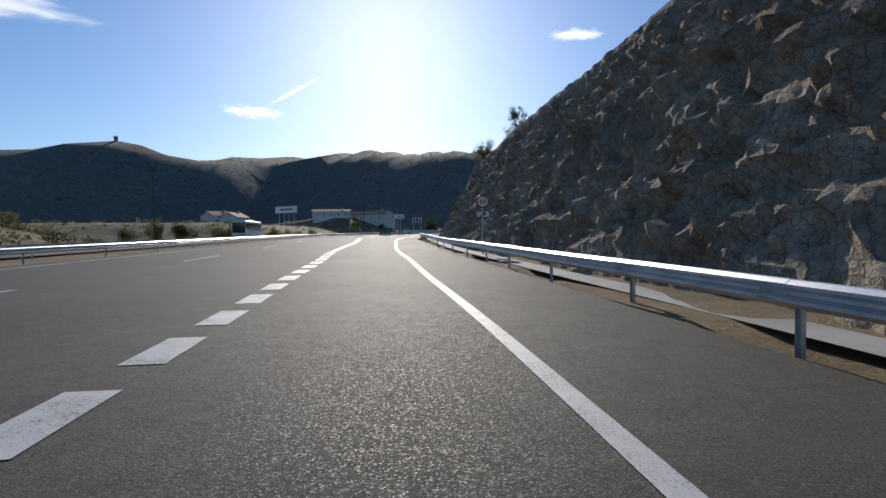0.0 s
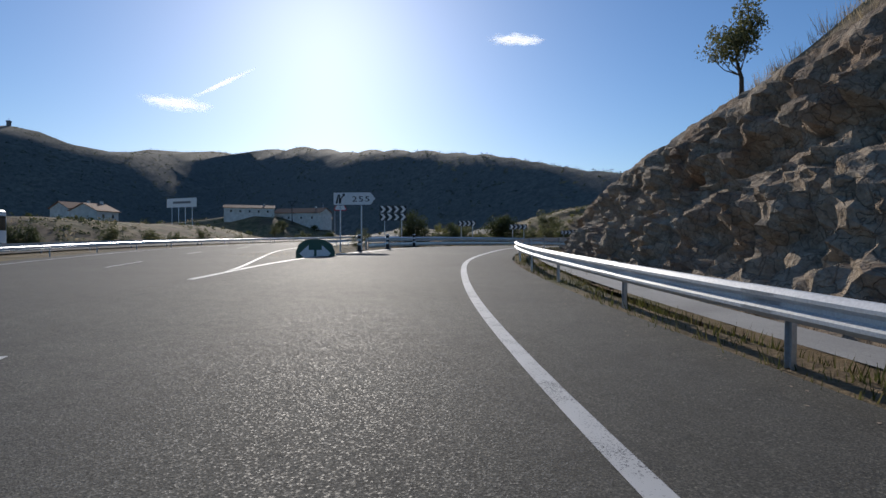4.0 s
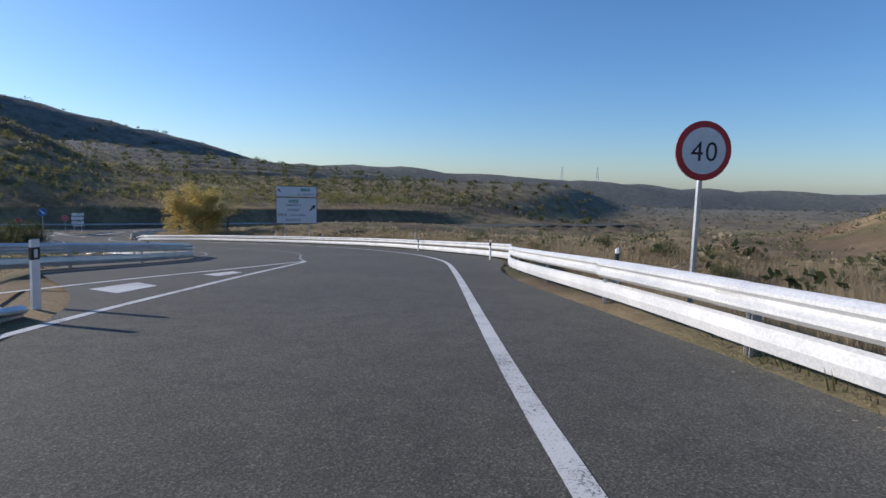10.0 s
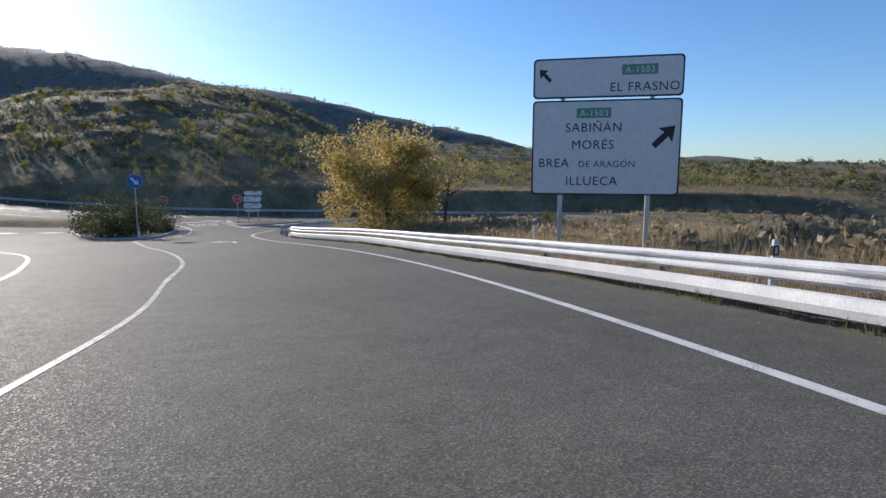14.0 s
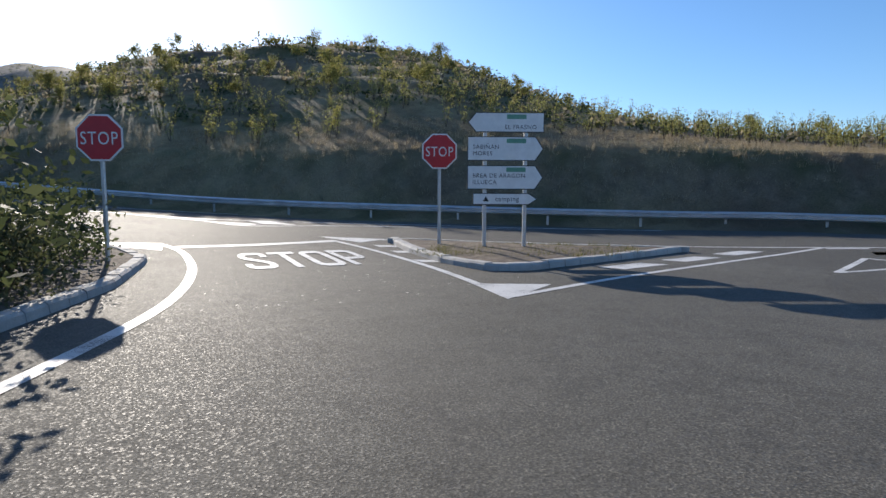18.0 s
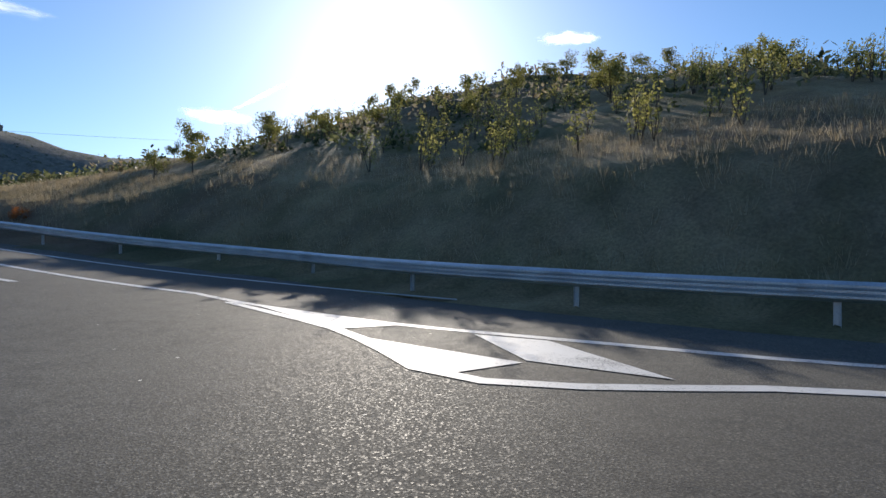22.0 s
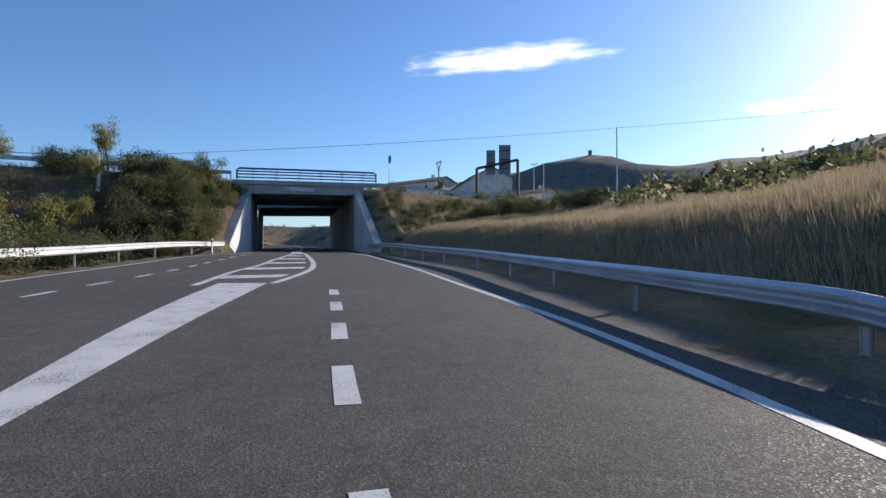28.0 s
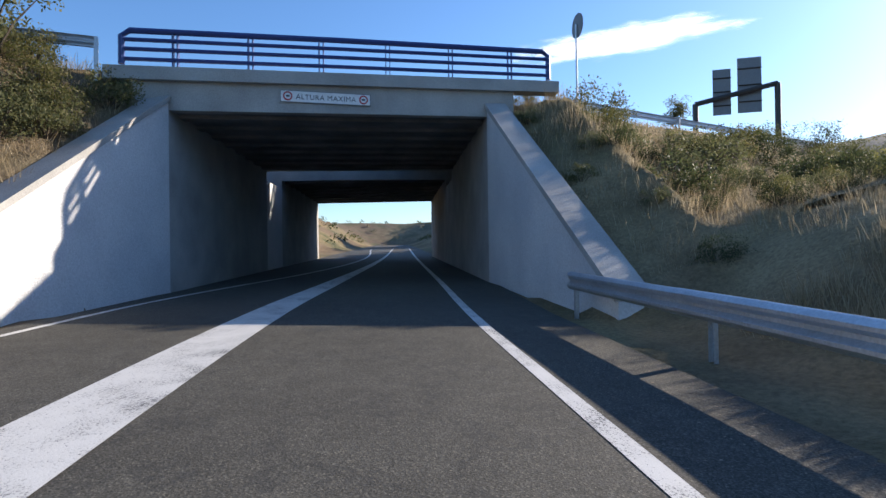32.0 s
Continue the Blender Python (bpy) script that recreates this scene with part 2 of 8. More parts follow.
SIGN_BLACK = plain("sign_black", (0.02, 0.02, 0.022), 0.45)
SIGN_BLUE = plain("sign_blue", (0.02, 0.13, 0.42), 0.4)
SIGN_GREEN = plain("sign_green", (0.12, 0.32, 0.22), 0.45)
SIGN_GREY = plain("sign_back_grey", (0.2, 0.205, 0.21), 0.55, 0.4)
GREEN_PLASTIC = plain("green_plastic", (0.02, 0.09, 0.06), 0.45)
RUST = plain("dark_metal", (0.07, 0.065, 0.06), 0.6, 0.5)


def rock_material():
    """Fractured brown rock: blocks with dark joints, paler broken faces and dirt."""
    k = Mat("cut_rock")
    big = k.noise(2.2, 5.0)
    mid = k.noise(0.35, 6.0, 0.7)
    fine = k.noise(0.05, 4.0, 0.7)
    tex = k.node("ShaderNodeTexCoord")
    vo = k.node("ShaderNodeTexVoronoi", Scale=3.1)
    vo.feature = "DISTANCE_TO_EDGE"
    warp = k.node("ShaderNodeVectorMath")
    warp.operation = "MULTIPLY_ADD"
    k.link(k.noise(0.6, 3.0), warp.inputs[0])
    warp.inputs[1].default_value = (1.3, 1.3, 1.3)
    k.link(tex.outputs["Object"], warp.inputs[2])
    k.link(warp.outputs[0], vo.inputs["Vector"])
    joint = k.ramp(vo.outputs["Distance"], [(0.0, (0.55, 0.55, 0.55)), (0.06, (1, 1, 1))])
    col = k.mix(k.ramp(mid, [(0.32, (0, 0, 0)), (0.66, (1, 1, 1))]), (0.25, 0.19, 0.135), (0.5, 0.41, 0.305))
    col = k.mix(k.ramp(big, [(0.45, (0, 0, 0)), (0.65, (0.6, 0.6, 0.6))]), col, (0.2, 0.12, 0.075))
    col = k.mix(joint, (0.07, 0.052, 0.038), col)
    col = k.mix(0.5, col, k.ramp(fine, [(0.3, (0.6, 0.6, 0.6)), (0.7, (1.35, 1.35, 1.35))]), "MULTIPLY")
    k.bump(k.mix(0.25, mid, joint), 1.0, 0.2)
    return k.done(col, 0.97, 0.0, 0.15)


ROCK = rock_material()
SOIL_DARK = two_tone("brown_stony_soil", (0.07, 0.05, 0.035), (0.2, 0.15, 0.1), 0.25, 0.95, 0.0, 0.04, 0.7)
STONE = two_tone("loose_stone", (0.2, 0.15, 0.11), (0.38, 0.3, 0.22), 0.4, 0.9, 0.0, 0.05, 0.6)
BARK = two_tone("bark", (0.06, 0.045, 0.03), (0.13, 0.1, 0.075), 0.12, 0.9, 0.0, 0.02, 0.8)
LEAF_GREEN = leaf_material("olive_leaves", (0.075, 0.088, 0.036), (0.125, 0.135, 0.06), (0.2, 0.195, 0.095))
LEAF_DARK = leaf_material("dark_leaves", (0.03, 0.042, 0.017), (0.055, 0.07, 0.028), (0.095, 0.108, 0.046))
LEAF_LIME = leaf_material("young_yellow_green_leaves", (0.15, 0.155, 0.04), (0.25, 0.24, 0.07), (0.38, 0.34, 0.12))
LEAF_GOLD = leaf_material("golden_leaves", (0.28, 0.21, 0.06), (0.46, 0.35, 0.11), (0.62, 0.51, 0.21))
LEAF_RUST = leaf_material("rust_leaves", (0.2, 0.06, 0.015), (0.3, 0.1, 0.025), (0.4, 0.17, 0.04))
GRASS_DRY = leaf_material("dry_grass", (0.22, 0.17, 0.1), (0.34, 0.275, 0.17), (0.48, 0.4, 0.27))
GRASS_GREEN = leaf_material("green_weeds", (0.07, 0.085, 0.02), (0.12, 0.12, 0.04), (0.22, 0.19, 0.08))
ROOF = plain("clay_tiles", (0.25, 0.12, 0.07), 0.8)
WALL_WHITE = two_tone("house_plaster", (0.55, 0.53, 0.48), (0.72, 0.7, 0.65), 1.5, 0.85)
GLASS_DARK = plain("dark_glass", (0.02, 0.025, 0.03), 0.08)
RUBBER = plain("rubber", (0.02, 0.02, 0.02), 0.7)


# ---- building helpers ----
def mesh_of(name, verts, faces, material, smooth=False):
    me = bpy.data.meshes.new(name)
    me.from_pydata([tuple(v) for v in verts], [], faces)
    me.materials.append(material)
    if smooth:
        me.polygons.foreach_set("use_smooth", [True] * len(me.polygons))
    me.update()
    return me


def part(name, source, material, parent=None, label="", smooth=False):
    """Links a bmesh, a (verts, faces) pair or a mesh as one object under a thing or a part."""
    if isinstance(source, bmesh.types.BMesh):
        me = bpy.data.meshes.new(name)
        source.to_mesh(me)
        source.free()
        me.materials.append(material)
        if smooth:
            me.polygons.foreach_set("use_smooth", [True] * len(me.polygons))
    elif isinstance(source, tuple):
        me = mesh_of(name, source[0], source[1], material, smooth)
    else:
        me = source
    ob = new(name, me)
    if parent is not None:
        ob.parent = parent
    if label:
        ob["label"] = label
    return ob


def thing(name, place, label, category, group="", turn=0.0, kind=""):
    ob = new(name)
    ob.empty_display_size = 0.2
    ob.matrix_basis = Matrix.Translation(Vector(place)) @ Matrix.Rotation(turn, 4, "Z")
    return tagged(ob, label, category, group, kind)


def box(bm, x0, x1, y0, y1, z0, z1, m=None):
    vs = [bm.verts.new((x, y, z)) for x in (x0, x1) for y in (y0, y1) for z in (z0, z1)]
    if m is not None:
        for v in vs:
            v.co = m @ v.co
    for f in ((0, 1, 3, 2), (4, 6, 7, 5), (0, 4, 5, 1), (2, 3, 7, 6), (0, 2, 6, 4), (1, 5, 7, 3)):
        bm.faces.new([vs[i] for i in f])
    return vs


def slab(x0, x1, y0, y1, z0, z1, bevel=0.0):
    bm = bmesh.new()
    box(bm, x0, x1, y0, y1, z0, z1)
    if bevel:
        bmesh.ops.bevel(bm, geom=bm.edges[:], offset=bevel, segments=1, affect="EDGES")
    return bm


def tube(points, radius, sides=8, cap=True):
    """A round bar along points; radius may be a list."""
    pts = [Vector(p) for p in points]
    rad = radius if isinstance(radius, (list, tuple)) else [radius] * len(pts)
    verts, faces = [], []
    for i, p in enumerate(pts):
        d = (pts[min(i + 1, len(pts) - 1)] - pts[max(i - 1, 0)]).normalized()
        a = d.orthogonal().normalized() if abs(d.z) > 0.9 else d.cross(Vector((0, 0, 1))).normalized()
        b = d.cross(a)
        for k in range(sides):
            w = 2 * math.pi * k / sides
            verts.append(p + rad[i] * (math.cos(w) * a + math.sin(w) * b))
    for i in range(len(pts) - 1):
        for k in range(sides):
            q = (k + 1) % sides
            faces.append((i * sides + k, i * sides + q, (i + 1) * sides + q, (i + 1) * sides + k))
    if cap:
        faces.append(tuple(range(sides))[::-1])
        faces.append(tuple((len(pts) - 1) * sides + k for k in range(sides)))
    return verts, faces


def plate(outline, y0, y1):
    """A flat plate in the xz plane between y0 and y1 from an outline of (x, z)."""
    n = len(outline)
    verts = [(x, y0, z) for x, z in outline] + [(x, y1, z) for x, z in outline]
    faces = [tuple(range(n)), tuple(range(2 * n - 1, n - 1, -1))]
    faces += [(i, i + n, (i + 1) % n + n, (i + 1) % n) for i in range(n)]
    return verts, faces


def disc_outline(r, n=32, x=0.0, z=0.0, turn=0.0):
    return [(x + r * math.cos(2 * math.pi * i / n + turn), z + r * math.sin(2 * math.pi * i / n + turn)) for i in range(n)]


def round_rect(x0, x1, z0, z1, r, n=4):
    out = []
    for cx, cz, a in ((x1 - r, z1 - r, 0), (x0 + r, z1 - r, 90), (x0 + r, z0 + r, 180), (x1 - r, z0 + r, 270)):
        out += [(cx + r * math.cos(radians(a + 90 * i / n)), cz + r * math.sin(radians(a + 90 * i / n))) for i in range(n + 1)]
    return out


def text_mesh(body, height, width=None, depth=0.0, align="CENTER"):
    """Letters of the built-in font as a mesh in the xy plane, scaled to a height and a width."""
    cu = bpy.data.curves.new("letters", "FONT")
    cu.body, cu.align_x, cu.align_y, cu.resolution_u = body, align, "BOTTOM_BASELINE", 3
    cu.space_character = 1.1
    ob = bpy.data.objects.new("letters", cu)
    scene.collection.objects.link(ob)
    bpy.context.view_layer.update()
    me = bpy.data.meshes.new_from_object(ob.evaluated_get(bpy.context.evaluated_depsgraph_get()))
    bpy.data.objects.remove(ob)
    bpy.data.curves.remove(cu)
    me.materials.clear()
    co = np.empty(len(me.vertices) * 3)
    me.vertices.foreach_get("co", co)
    co = co.reshape(-1, 3)
    lo, hi = co.min(0), co.max(0)
    cap = 0.729
    sy = height / cap
    sx = width / (hi[0] - lo[0]) if width else sy
    mid = (lo[0] + hi[0]) / 2 if align == "CENTER" else (lo[0] if align == "LEFT" else hi[0])
    co[:, 0] = (co[:, 0] - mid) * sx
    co[:, 1] *= sy
    co[:, 2] = depth
    me.vertices.foreach_set("co", co.ravel())
    me.update()
    return me


def sign_text(body, height, x, z, y, material, parent, align="CENTER", name="letters", width=None):
    me = text_mesh(body, height, width, align=align)
    me.materials.append(material)
    ob = part(name, me, material, parent)
    ob.matrix_basis = Matrix.Translation((x, y, z)) @ Matrix.Rotation(radians(90), 4, "X")
    return ob


# ---- lie of the land ----
NODE_XY = np.array([(x, y) for _, x, y, *_ in PATH])
NODE_Z = np.array([
    0.00, 0.08, 0.17, 0.27, 0.38, 0.49, 0.62, 0.74, 0.87, 1.02, 1.16, 1.30, 1.41, 1.50, 1.54, 1.54, 1.50, 1.42, 1.26, 0.99, 0.63, 0.18, -0.34, -0.93, -1.56, -2.19, -2.81, -3.40, -3.96, -4.49, -4.98, -5.45, -5.90, -6.35, -6.77, -7.11, -7.36, -7.51, -7.59, -7.61, -7.61, -7.59, -7.57, -7.54, -7.51, -7.45, -7.37, -7.29, -7.19, -7.07, -6.93, -6.77, -6.54, -6.25, -5.95, -5.66, -5.48, -5.30, -5.10, -4.95, -4.80, -4.63, -4.47, -4.29, -4.09
])


def spline(keys, values, at):
    """Smooth curve through values at keys (Catmull-Rom)."""
    keys, values, at = np.asarray(keys, float), np.asarray(values, float), np.asarray(at, float)
    slope = np.gradient(values, keys)
    i = np.clip(np.searchsorted(keys, at, side="right") - 1, 0, len(keys) - 2)
    h = keys[i + 1] - keys[i]
    u = np.clip((at - keys[i]) / h, 0, 1)
    return (values[i] * (1 + 2 * u) * (1 - u) ** 2 + slope[i] * h * u * (1 - u) ** 2 + values[i + 1] * u * u * (3 - 2 * u) + slope[i + 1] * h * u * u * (u - 1))


_t = np.arange(len(PATH)) * 0.5
_f = np.arange(0, 32.001, 0.05)
LINE = np.stack([spline(_t, NODE_XY[:, 0], _f), spline(_t, NODE_XY[:, 1], _f)], 1)
LINE_Z = spline(_t, NODE_Z, _f)
_S = np.r_[0, np.cumsum(np.hypot(*np.diff(LINE, axis=0).T))]
S_END = float(_S[-1])
# even steps of half a metre, run on straight at both ends
_u = np.arange(0, S_END, 0.5)
RX, RY, RZ = (np.interp(_u, _S, v) for v in (LINE[:, 0], LINE[:, 1], LINE_Z))
RX, RY, RZ = (np.convolve(np.pad(v, 4, mode="reflect", reflect_type="odd"), np.ones(9) / 9, "valid") for v in (RX, RY, RZ))
_back = np.arange(-160, 0, 0.5)
_dx, _dy, _dz = RX[12] - RX[0], RY[12] - RY[0], 0.06
_n = math.hypot(_dx, _dy)
RX = np.r_[RX[0] + _back * _dx / _n, RX]
RY = np.r_[RY[0] + _back * _dy / _n, RY]
RZ = np.r_[RZ[0] + _back * 0.0086, RZ]
_fwd = np.arange(0.5, 160, 0.5)
_dx, _dy = RX[-1] - RX[-13], RY[-1] - RY[-13]
_n = math.hypot(_dx, _dy)
RX = np.r_[RX, RX[-1] + _fwd * _dx / _n]
RY = np.r_[RY, RY[-1] + _fwd * _dy / _n]
RZ = np.r_[RZ, RZ[-1] + 0.022 * _fwd]
RS = np.arange(len(RX)) * 0.5 - 160
THX, THY = np.gradient(RX), np.gradient(RY)
_n = np.hypot(THX, THY)
THX, THY = THX / _n, THY / _n
TZ = np.clip(np.gradient(RZ) / 0.5, -0.12, 0.08)

EAST = [(113, 220, -7.75), (140, 204, -8.3), (175, 184, -9.0), (230, 150, -10.0)]
IX = np.r_[RX[::4], [p[0] for p in EAST]]
IY = np.r_[RY[::4], [p[1] for p in EAST]]
IZ = np.r_[RZ[::4], [p[2] for p in EAST]]
IHX, IHY, IT = np.r_[THX[::4], [0.87] * 4], np.r_[THY[::4], [-0.49] * 4], np.r_[TZ[::4], [-0.02] * 4]


def road_z(x, y, power=3.0, soft=4.0):
    """Height of the carriageways laid out along the drive."""
    x, y = np.atleast_1d(np.asarray(x, float)), np.atleast_1d(np.asarray(y, float))
    out = np.empty(len(x))
    for a in range(0, len(x), 20000):
        px, py = x[a:a + 20000, None], y[a:a + 20000, None]
        dx, dy = px - IX, py - IY
        w = 1.0 / (dx * dx + dy * dy + soft) ** power
        z = IZ + IT * np.clip(dx * IHX + dy * IHY, -8, 8)
        out[a:a + 20000] = (w * z).sum(1) / w.sum(1)
    return out


def rz(x, y):
    return float(road_z([x], [y])[0])


def on_line(s, d):
    """A place d metres to the right of the drive, s metres along it."""
    s, d = np.atleast_1d(np.asarray(s, float)), np.asarray(d, float)
    x, y = np.interp(s, RS, RX), np.interp(s, RS, RY)
    hx, hy = np.interp(s, RS, THX), np.interp(s, RS, THY)
    n = np.hypot(hx, hy)
    return x + d * hy / n, y - d * hx / n


# the motorway: u metres north, e metres right of the drive's first heading
def motorway(u, e):
    u, e = np.asarray(u, float), np.asarray(e, float)
    k = np.clip((u - 110) / 170, 0, 1)
    return -0.1115 * u + 47 * k * k * (3 - 2 * k) + e, u + 0.1115 * e


def motorway_z(u):
    return 0.0086 * np.asarray(u, float)


# the local road, as pairs of its two edges from east to west
LOCAL_L = [(230, 146), (175, 179.5), (140, 199.5), (112, 216), (98, 223.6), (90, 227.2), (84, 230.0), (78, 232.6), (70, 235.6), (60, 240), (48, 246), (40, 250.3), (33, 254.2), (25.5, 259.8), (16, 263.9), (0, 270.3), (-60, 294), (-130, 322)]
LOCAL_R = [(234, 154), (179, 188), (144, 208), (113.5, 224.2), (99.5, 232.6), (92.5, 236.4), (86.5, 240.6), (83.2, 243.9), (74.3, 247.9), (64.5, 252.4), (55, 258.2), (49.5, 261.5), (43, 263.6), (32, 267.2), (25.5, 269.7), (17.5, 273.2), (-57, 303.5), (-127, 331)]

SLIP = [(87.2, 204.3), (89.8, 208.8), (92.4, 212.3), (95.9, 215.4), (100.2, 217.5), (105.2, 217), (113, 213), (124, 207)]


def smooth01(v):
    v = np.clip(v, 0, 1)
    return v * v * (3 - 2 * v)


DR_S = [-160, 0, 47, 70, 95, 115, 130, 150, 165, 172, 195, 206, 218, 228, 240, 249, 256, 264]
DR_D = [4.1, 4.1, 4.0, 3.6, 2.8, 3.3, 3.1, 3.5, 3.8, 5.9, 6.2, 5.5, 4.4, 4.5, 4.0, 4.3, 9.5, 10]
DL_S = [-160, 60, 90, 96, 105, 115, 125, 136, 145, 156, 164, 180, 190, 204, 225, 240, 250, 264]
DL_D = [-4, -5, -6.2, -6.3, -6.5, -5.7, -4.7, -4.1, -3.7, -4.6, -9.2, -10.5, -11.2, -11.5, -14.5, -17.5, -21, -23]


def ground_z(x, y):
    """Height of the one sheet of ground."""
    x, y = np.asarray(x, float).ravel(), np.asarray(y, float).ravel()
    n = len(x)
    zb = road_z(x, y)
    nat = road_z(x, y, 1.2, 500.0) - 0.5
    # outside distance from the ramp
    ramp = (RS > -160) & (RS < 264)
    cx, cy, cs, hx, hy = RX[ramp][::2], RY[ramp][::2], RS[ramp][::2], THX[ramp][::2], THY[ramp][::2]
    lx, ly = (np.interp(np.linspace(0, 17, 700), np.arange(18), [(a[i] + b[i]) / 2 for a, b in zip(LOCAL_L, LOCAL_R)]) for i in (0, 1))
    lw = np.interp(np.linspace(0, 17, 700), np.arange(18), [math.hypot(a[0] - b[0], a[1] - b[1]) / 2 for a, b in zip(LOCAL_L, LOCAL_R)])
    out_b, side = np.empty(n), np.empty(n)
    for a in range(0, n, 12000):
        px, py = x[a:a + 12000, None], y[a:a + 12000, None]
        i = ((px - cx) ** 2 + (py - cy) ** 2).argmin(1)
        px, py = px[:, 0], py[:, 0]
        d = (px - cx[i]) * hy[i] - (py - cy[i]) * hx[i]
        al = np.abs((px - cx[i]) * hx[i] + (py - cy[i]) * hy[i])
        s = cs[i]
        o = np.hypot(np.maximum(np.maximum(np.interp(s, DL_S, DL_D) - d, d - np.interp(s, DR_S, DR_D)), 0), np.maximum(al - 1, 0))
        j = ((px[:, None] - lx) ** 2 + (py[:, None] - ly) ** 2).argmin(1)
        o2 = np.maximum(np.hypot(px - lx[j], py - ly[j]) - lw[j], 0)
        out_b[a:a + 12000] = np.minimum(o, o2)
    # between the walls of the underpass
    wa = (x - 16.7) * -0.9285 + (y - 263.7) * 0.3714
    wb = (x - 16.7) * 0.3714 + (y - 263.7) * 0.9285
    wa = wa - 0.18 * wb
    walled = (wa > -8.2) & (wa < 30.5) & (wb > -25) & (wb < 34)
    beyond = np.where(wb < 4, -wb - np.interp(wa, [-7.6, 0], [1.1, 0]), wb - 8.9 - np.interp(wa, [-8.6, 0], [0.75, 0]))
    out_b = np.where(walled, np.maximum(beyond, 0), out_b)
    wall_top = np.where(walled & (wa < 1), np.interp(wa, [-8.2, -7.6, 0, 1], [-3.6, -3.3, 1.4, 2.2]) + 0.75 * np.maximum(out_b - 1.0, 0), 1e3)
    # the motorway
    u = y.copy()
    for _ in range(3):
        e = x - motorway(u, 0 * u)[0]
        u = y - 0.1115 * e
    er = np.interp(u, [-400, 75, 97, 600], [5.2, 4.2, 0.2, 0.2])
    out_a = np.maximum(np.maximum(e - er, -32.5 - e), 0)
    inside_a = (u > -300) & (u < 470)
    za = motorway_z(np.clip(u, -300, 480))
    rough = np.array([noise.fractal((px * 0.05, py * 0.05, 0.3), 1.0, 2.0, 4) for px, py in zip(x, y)])
    swell = np.array([noise.noise((px * 0.0042, py * 0.0042, 4.3)) for px, py in zip(x, y)])
    # rock hill beside the deceleration lane
    rise = smooth01((e - 4.5) / 12) * smooth01((112 - u) / 40) * smooth01((u + 170) / 60)
    nat = nat + rise * 30 * np.interp(e, [0, 40, 120], [1, 1, 0.5])
    face = np.interp(u, [-200, -55, 0, 30, 60, 75, 90, 102, 120], [12, 12, 11, 9.5, 8.5, 6.5, 3.0, 1.4, 0.8])
    # bank across the motorway
    nat = nat + 7 * smooth01((-36 - e) / 18) * smooth01((120 - u) / 70) * smooth01((u + 20) / 60)
    # north side of the local road: a steep bank and a terraced hill east, a grass slope west
    q = (x - 90) * 0.43 + (y - 237.5) * 0.903
    al = (x - 90) * 0.903 - (y - 237.5) * 0.43
    fade = smooth01((al + 24) / 9) * smooth01((190 - al) / 110)
    climb = smooth01((al + 56 + 0.6 * np.clip(out_b - 25, 0, 60)) / 42) * np.interp(al, [-4, 4, 12, 20, 28, 60, 165], [1, 0.9, 0.7, 0.5, 0.34, 0.25, 0.2])
    upper = np.interp(out_b, [4, 12, 20, 40, 80, 112, 150, 260], [0, 3.0, 6.4, 12.2, 17.5, 19, 18, 8]) * (0.94 + 0.08 * rough)
    step = 2.6
    upper = np.where(upper > 5, upper + (smooth01(((upper / step) % 1.0 - 0.3) / 0.4) - (upper / step) % 1.0) * step * 0.45, upper)
    west = 1.5 * smooth01((out_b - 1.0) / 2.6) + np.interp(out_b, [3, 14, 25, 60, 120], [0, 1.7, 2.8, 5.5, 6]) * (1 - climb)
    bank = west + (np.interp(al, [-5, 12], [2.6, 3.5]) * smooth01((out_b - 1.2) / 3.2) - west) * fade + upper * climb
    north = smooth01((q + 2.5) / 3) * smooth01((x + 30) / 40)
    nat = nat + (zb + bank - nat) * north
    nat = nat + 3.6 * np.exp(-((x - 108) / 38) ** 2 / 2 - ((y - 314) / 26) ** 2 / 2) * north
    nat = nat + 3.5 * np.exp(-((x - 134) / 32) ** 2 / 2 - ((y - 318) / 26) ** 2 / 2) * north
    # rising land beyond the motorway, with the farmhouse knoll and a round hill
    nat = nat + 9 * smooth01((-38 - e) / 50) * smooth01((u - 150) / 60) * smooth01((520 - u) / 100)
    nat = nat + 8.5 * np.exp(-((x + 46) ** 2 + (y - 346) ** 2) / 2 / 24 ** 2) + 11 * np.exp(-((x + 50) ** 2 + (y - 425) ** 2) / 2 / 48 ** 2)
    # grassy hump behind the ramp rail
    nat = nat + 1.9 * np.exp(-((x - 40) ** 2 + (y - 121.5) ** 2) / 2 / 7.5 ** 2)
    # fields falling away east of the ramp
    nat = nat - 5.5 * smooth01((x - 100) / 70) * smooth01((210 - y) / 60)
    # cut and fill beside the roads
    rocky = (e > -1) & (u < 125) & (x < 60)
    t = np.maximum(np.minimum(out_a, np.where(u > 58, out_b, 1e9)) - 3.2, 0)
    rock_top = za + np.minimum(t * 1.75, face + 0.33 * t) + 0.25 * rough
    hi = np.where(rocky, rock_top, za + np.maximum(out_a - 1.6, 0) * 0.62)
    fill = za - np.maximum(out_a - 0.8, 0) * 0.6
    z = np.where(inside_a, np.clip(nat, fill, np.maximum(hi, fill)), nat)
    hi = np.where(rocky, np.maximum(rock_top, zb), zb + np.maximum(out_b - 1.3, 0) * 0.55)
    lo = zb - np.maximum(out_b - 0.9, 0) * 0.5
    near_b = smooth01((70 - out_b) / 30) * (1 - north)
    z = np.where(out_a > 0, z + (np.clip(z, lo, np.maximum(hi, lo)) - z) * near_b, z)
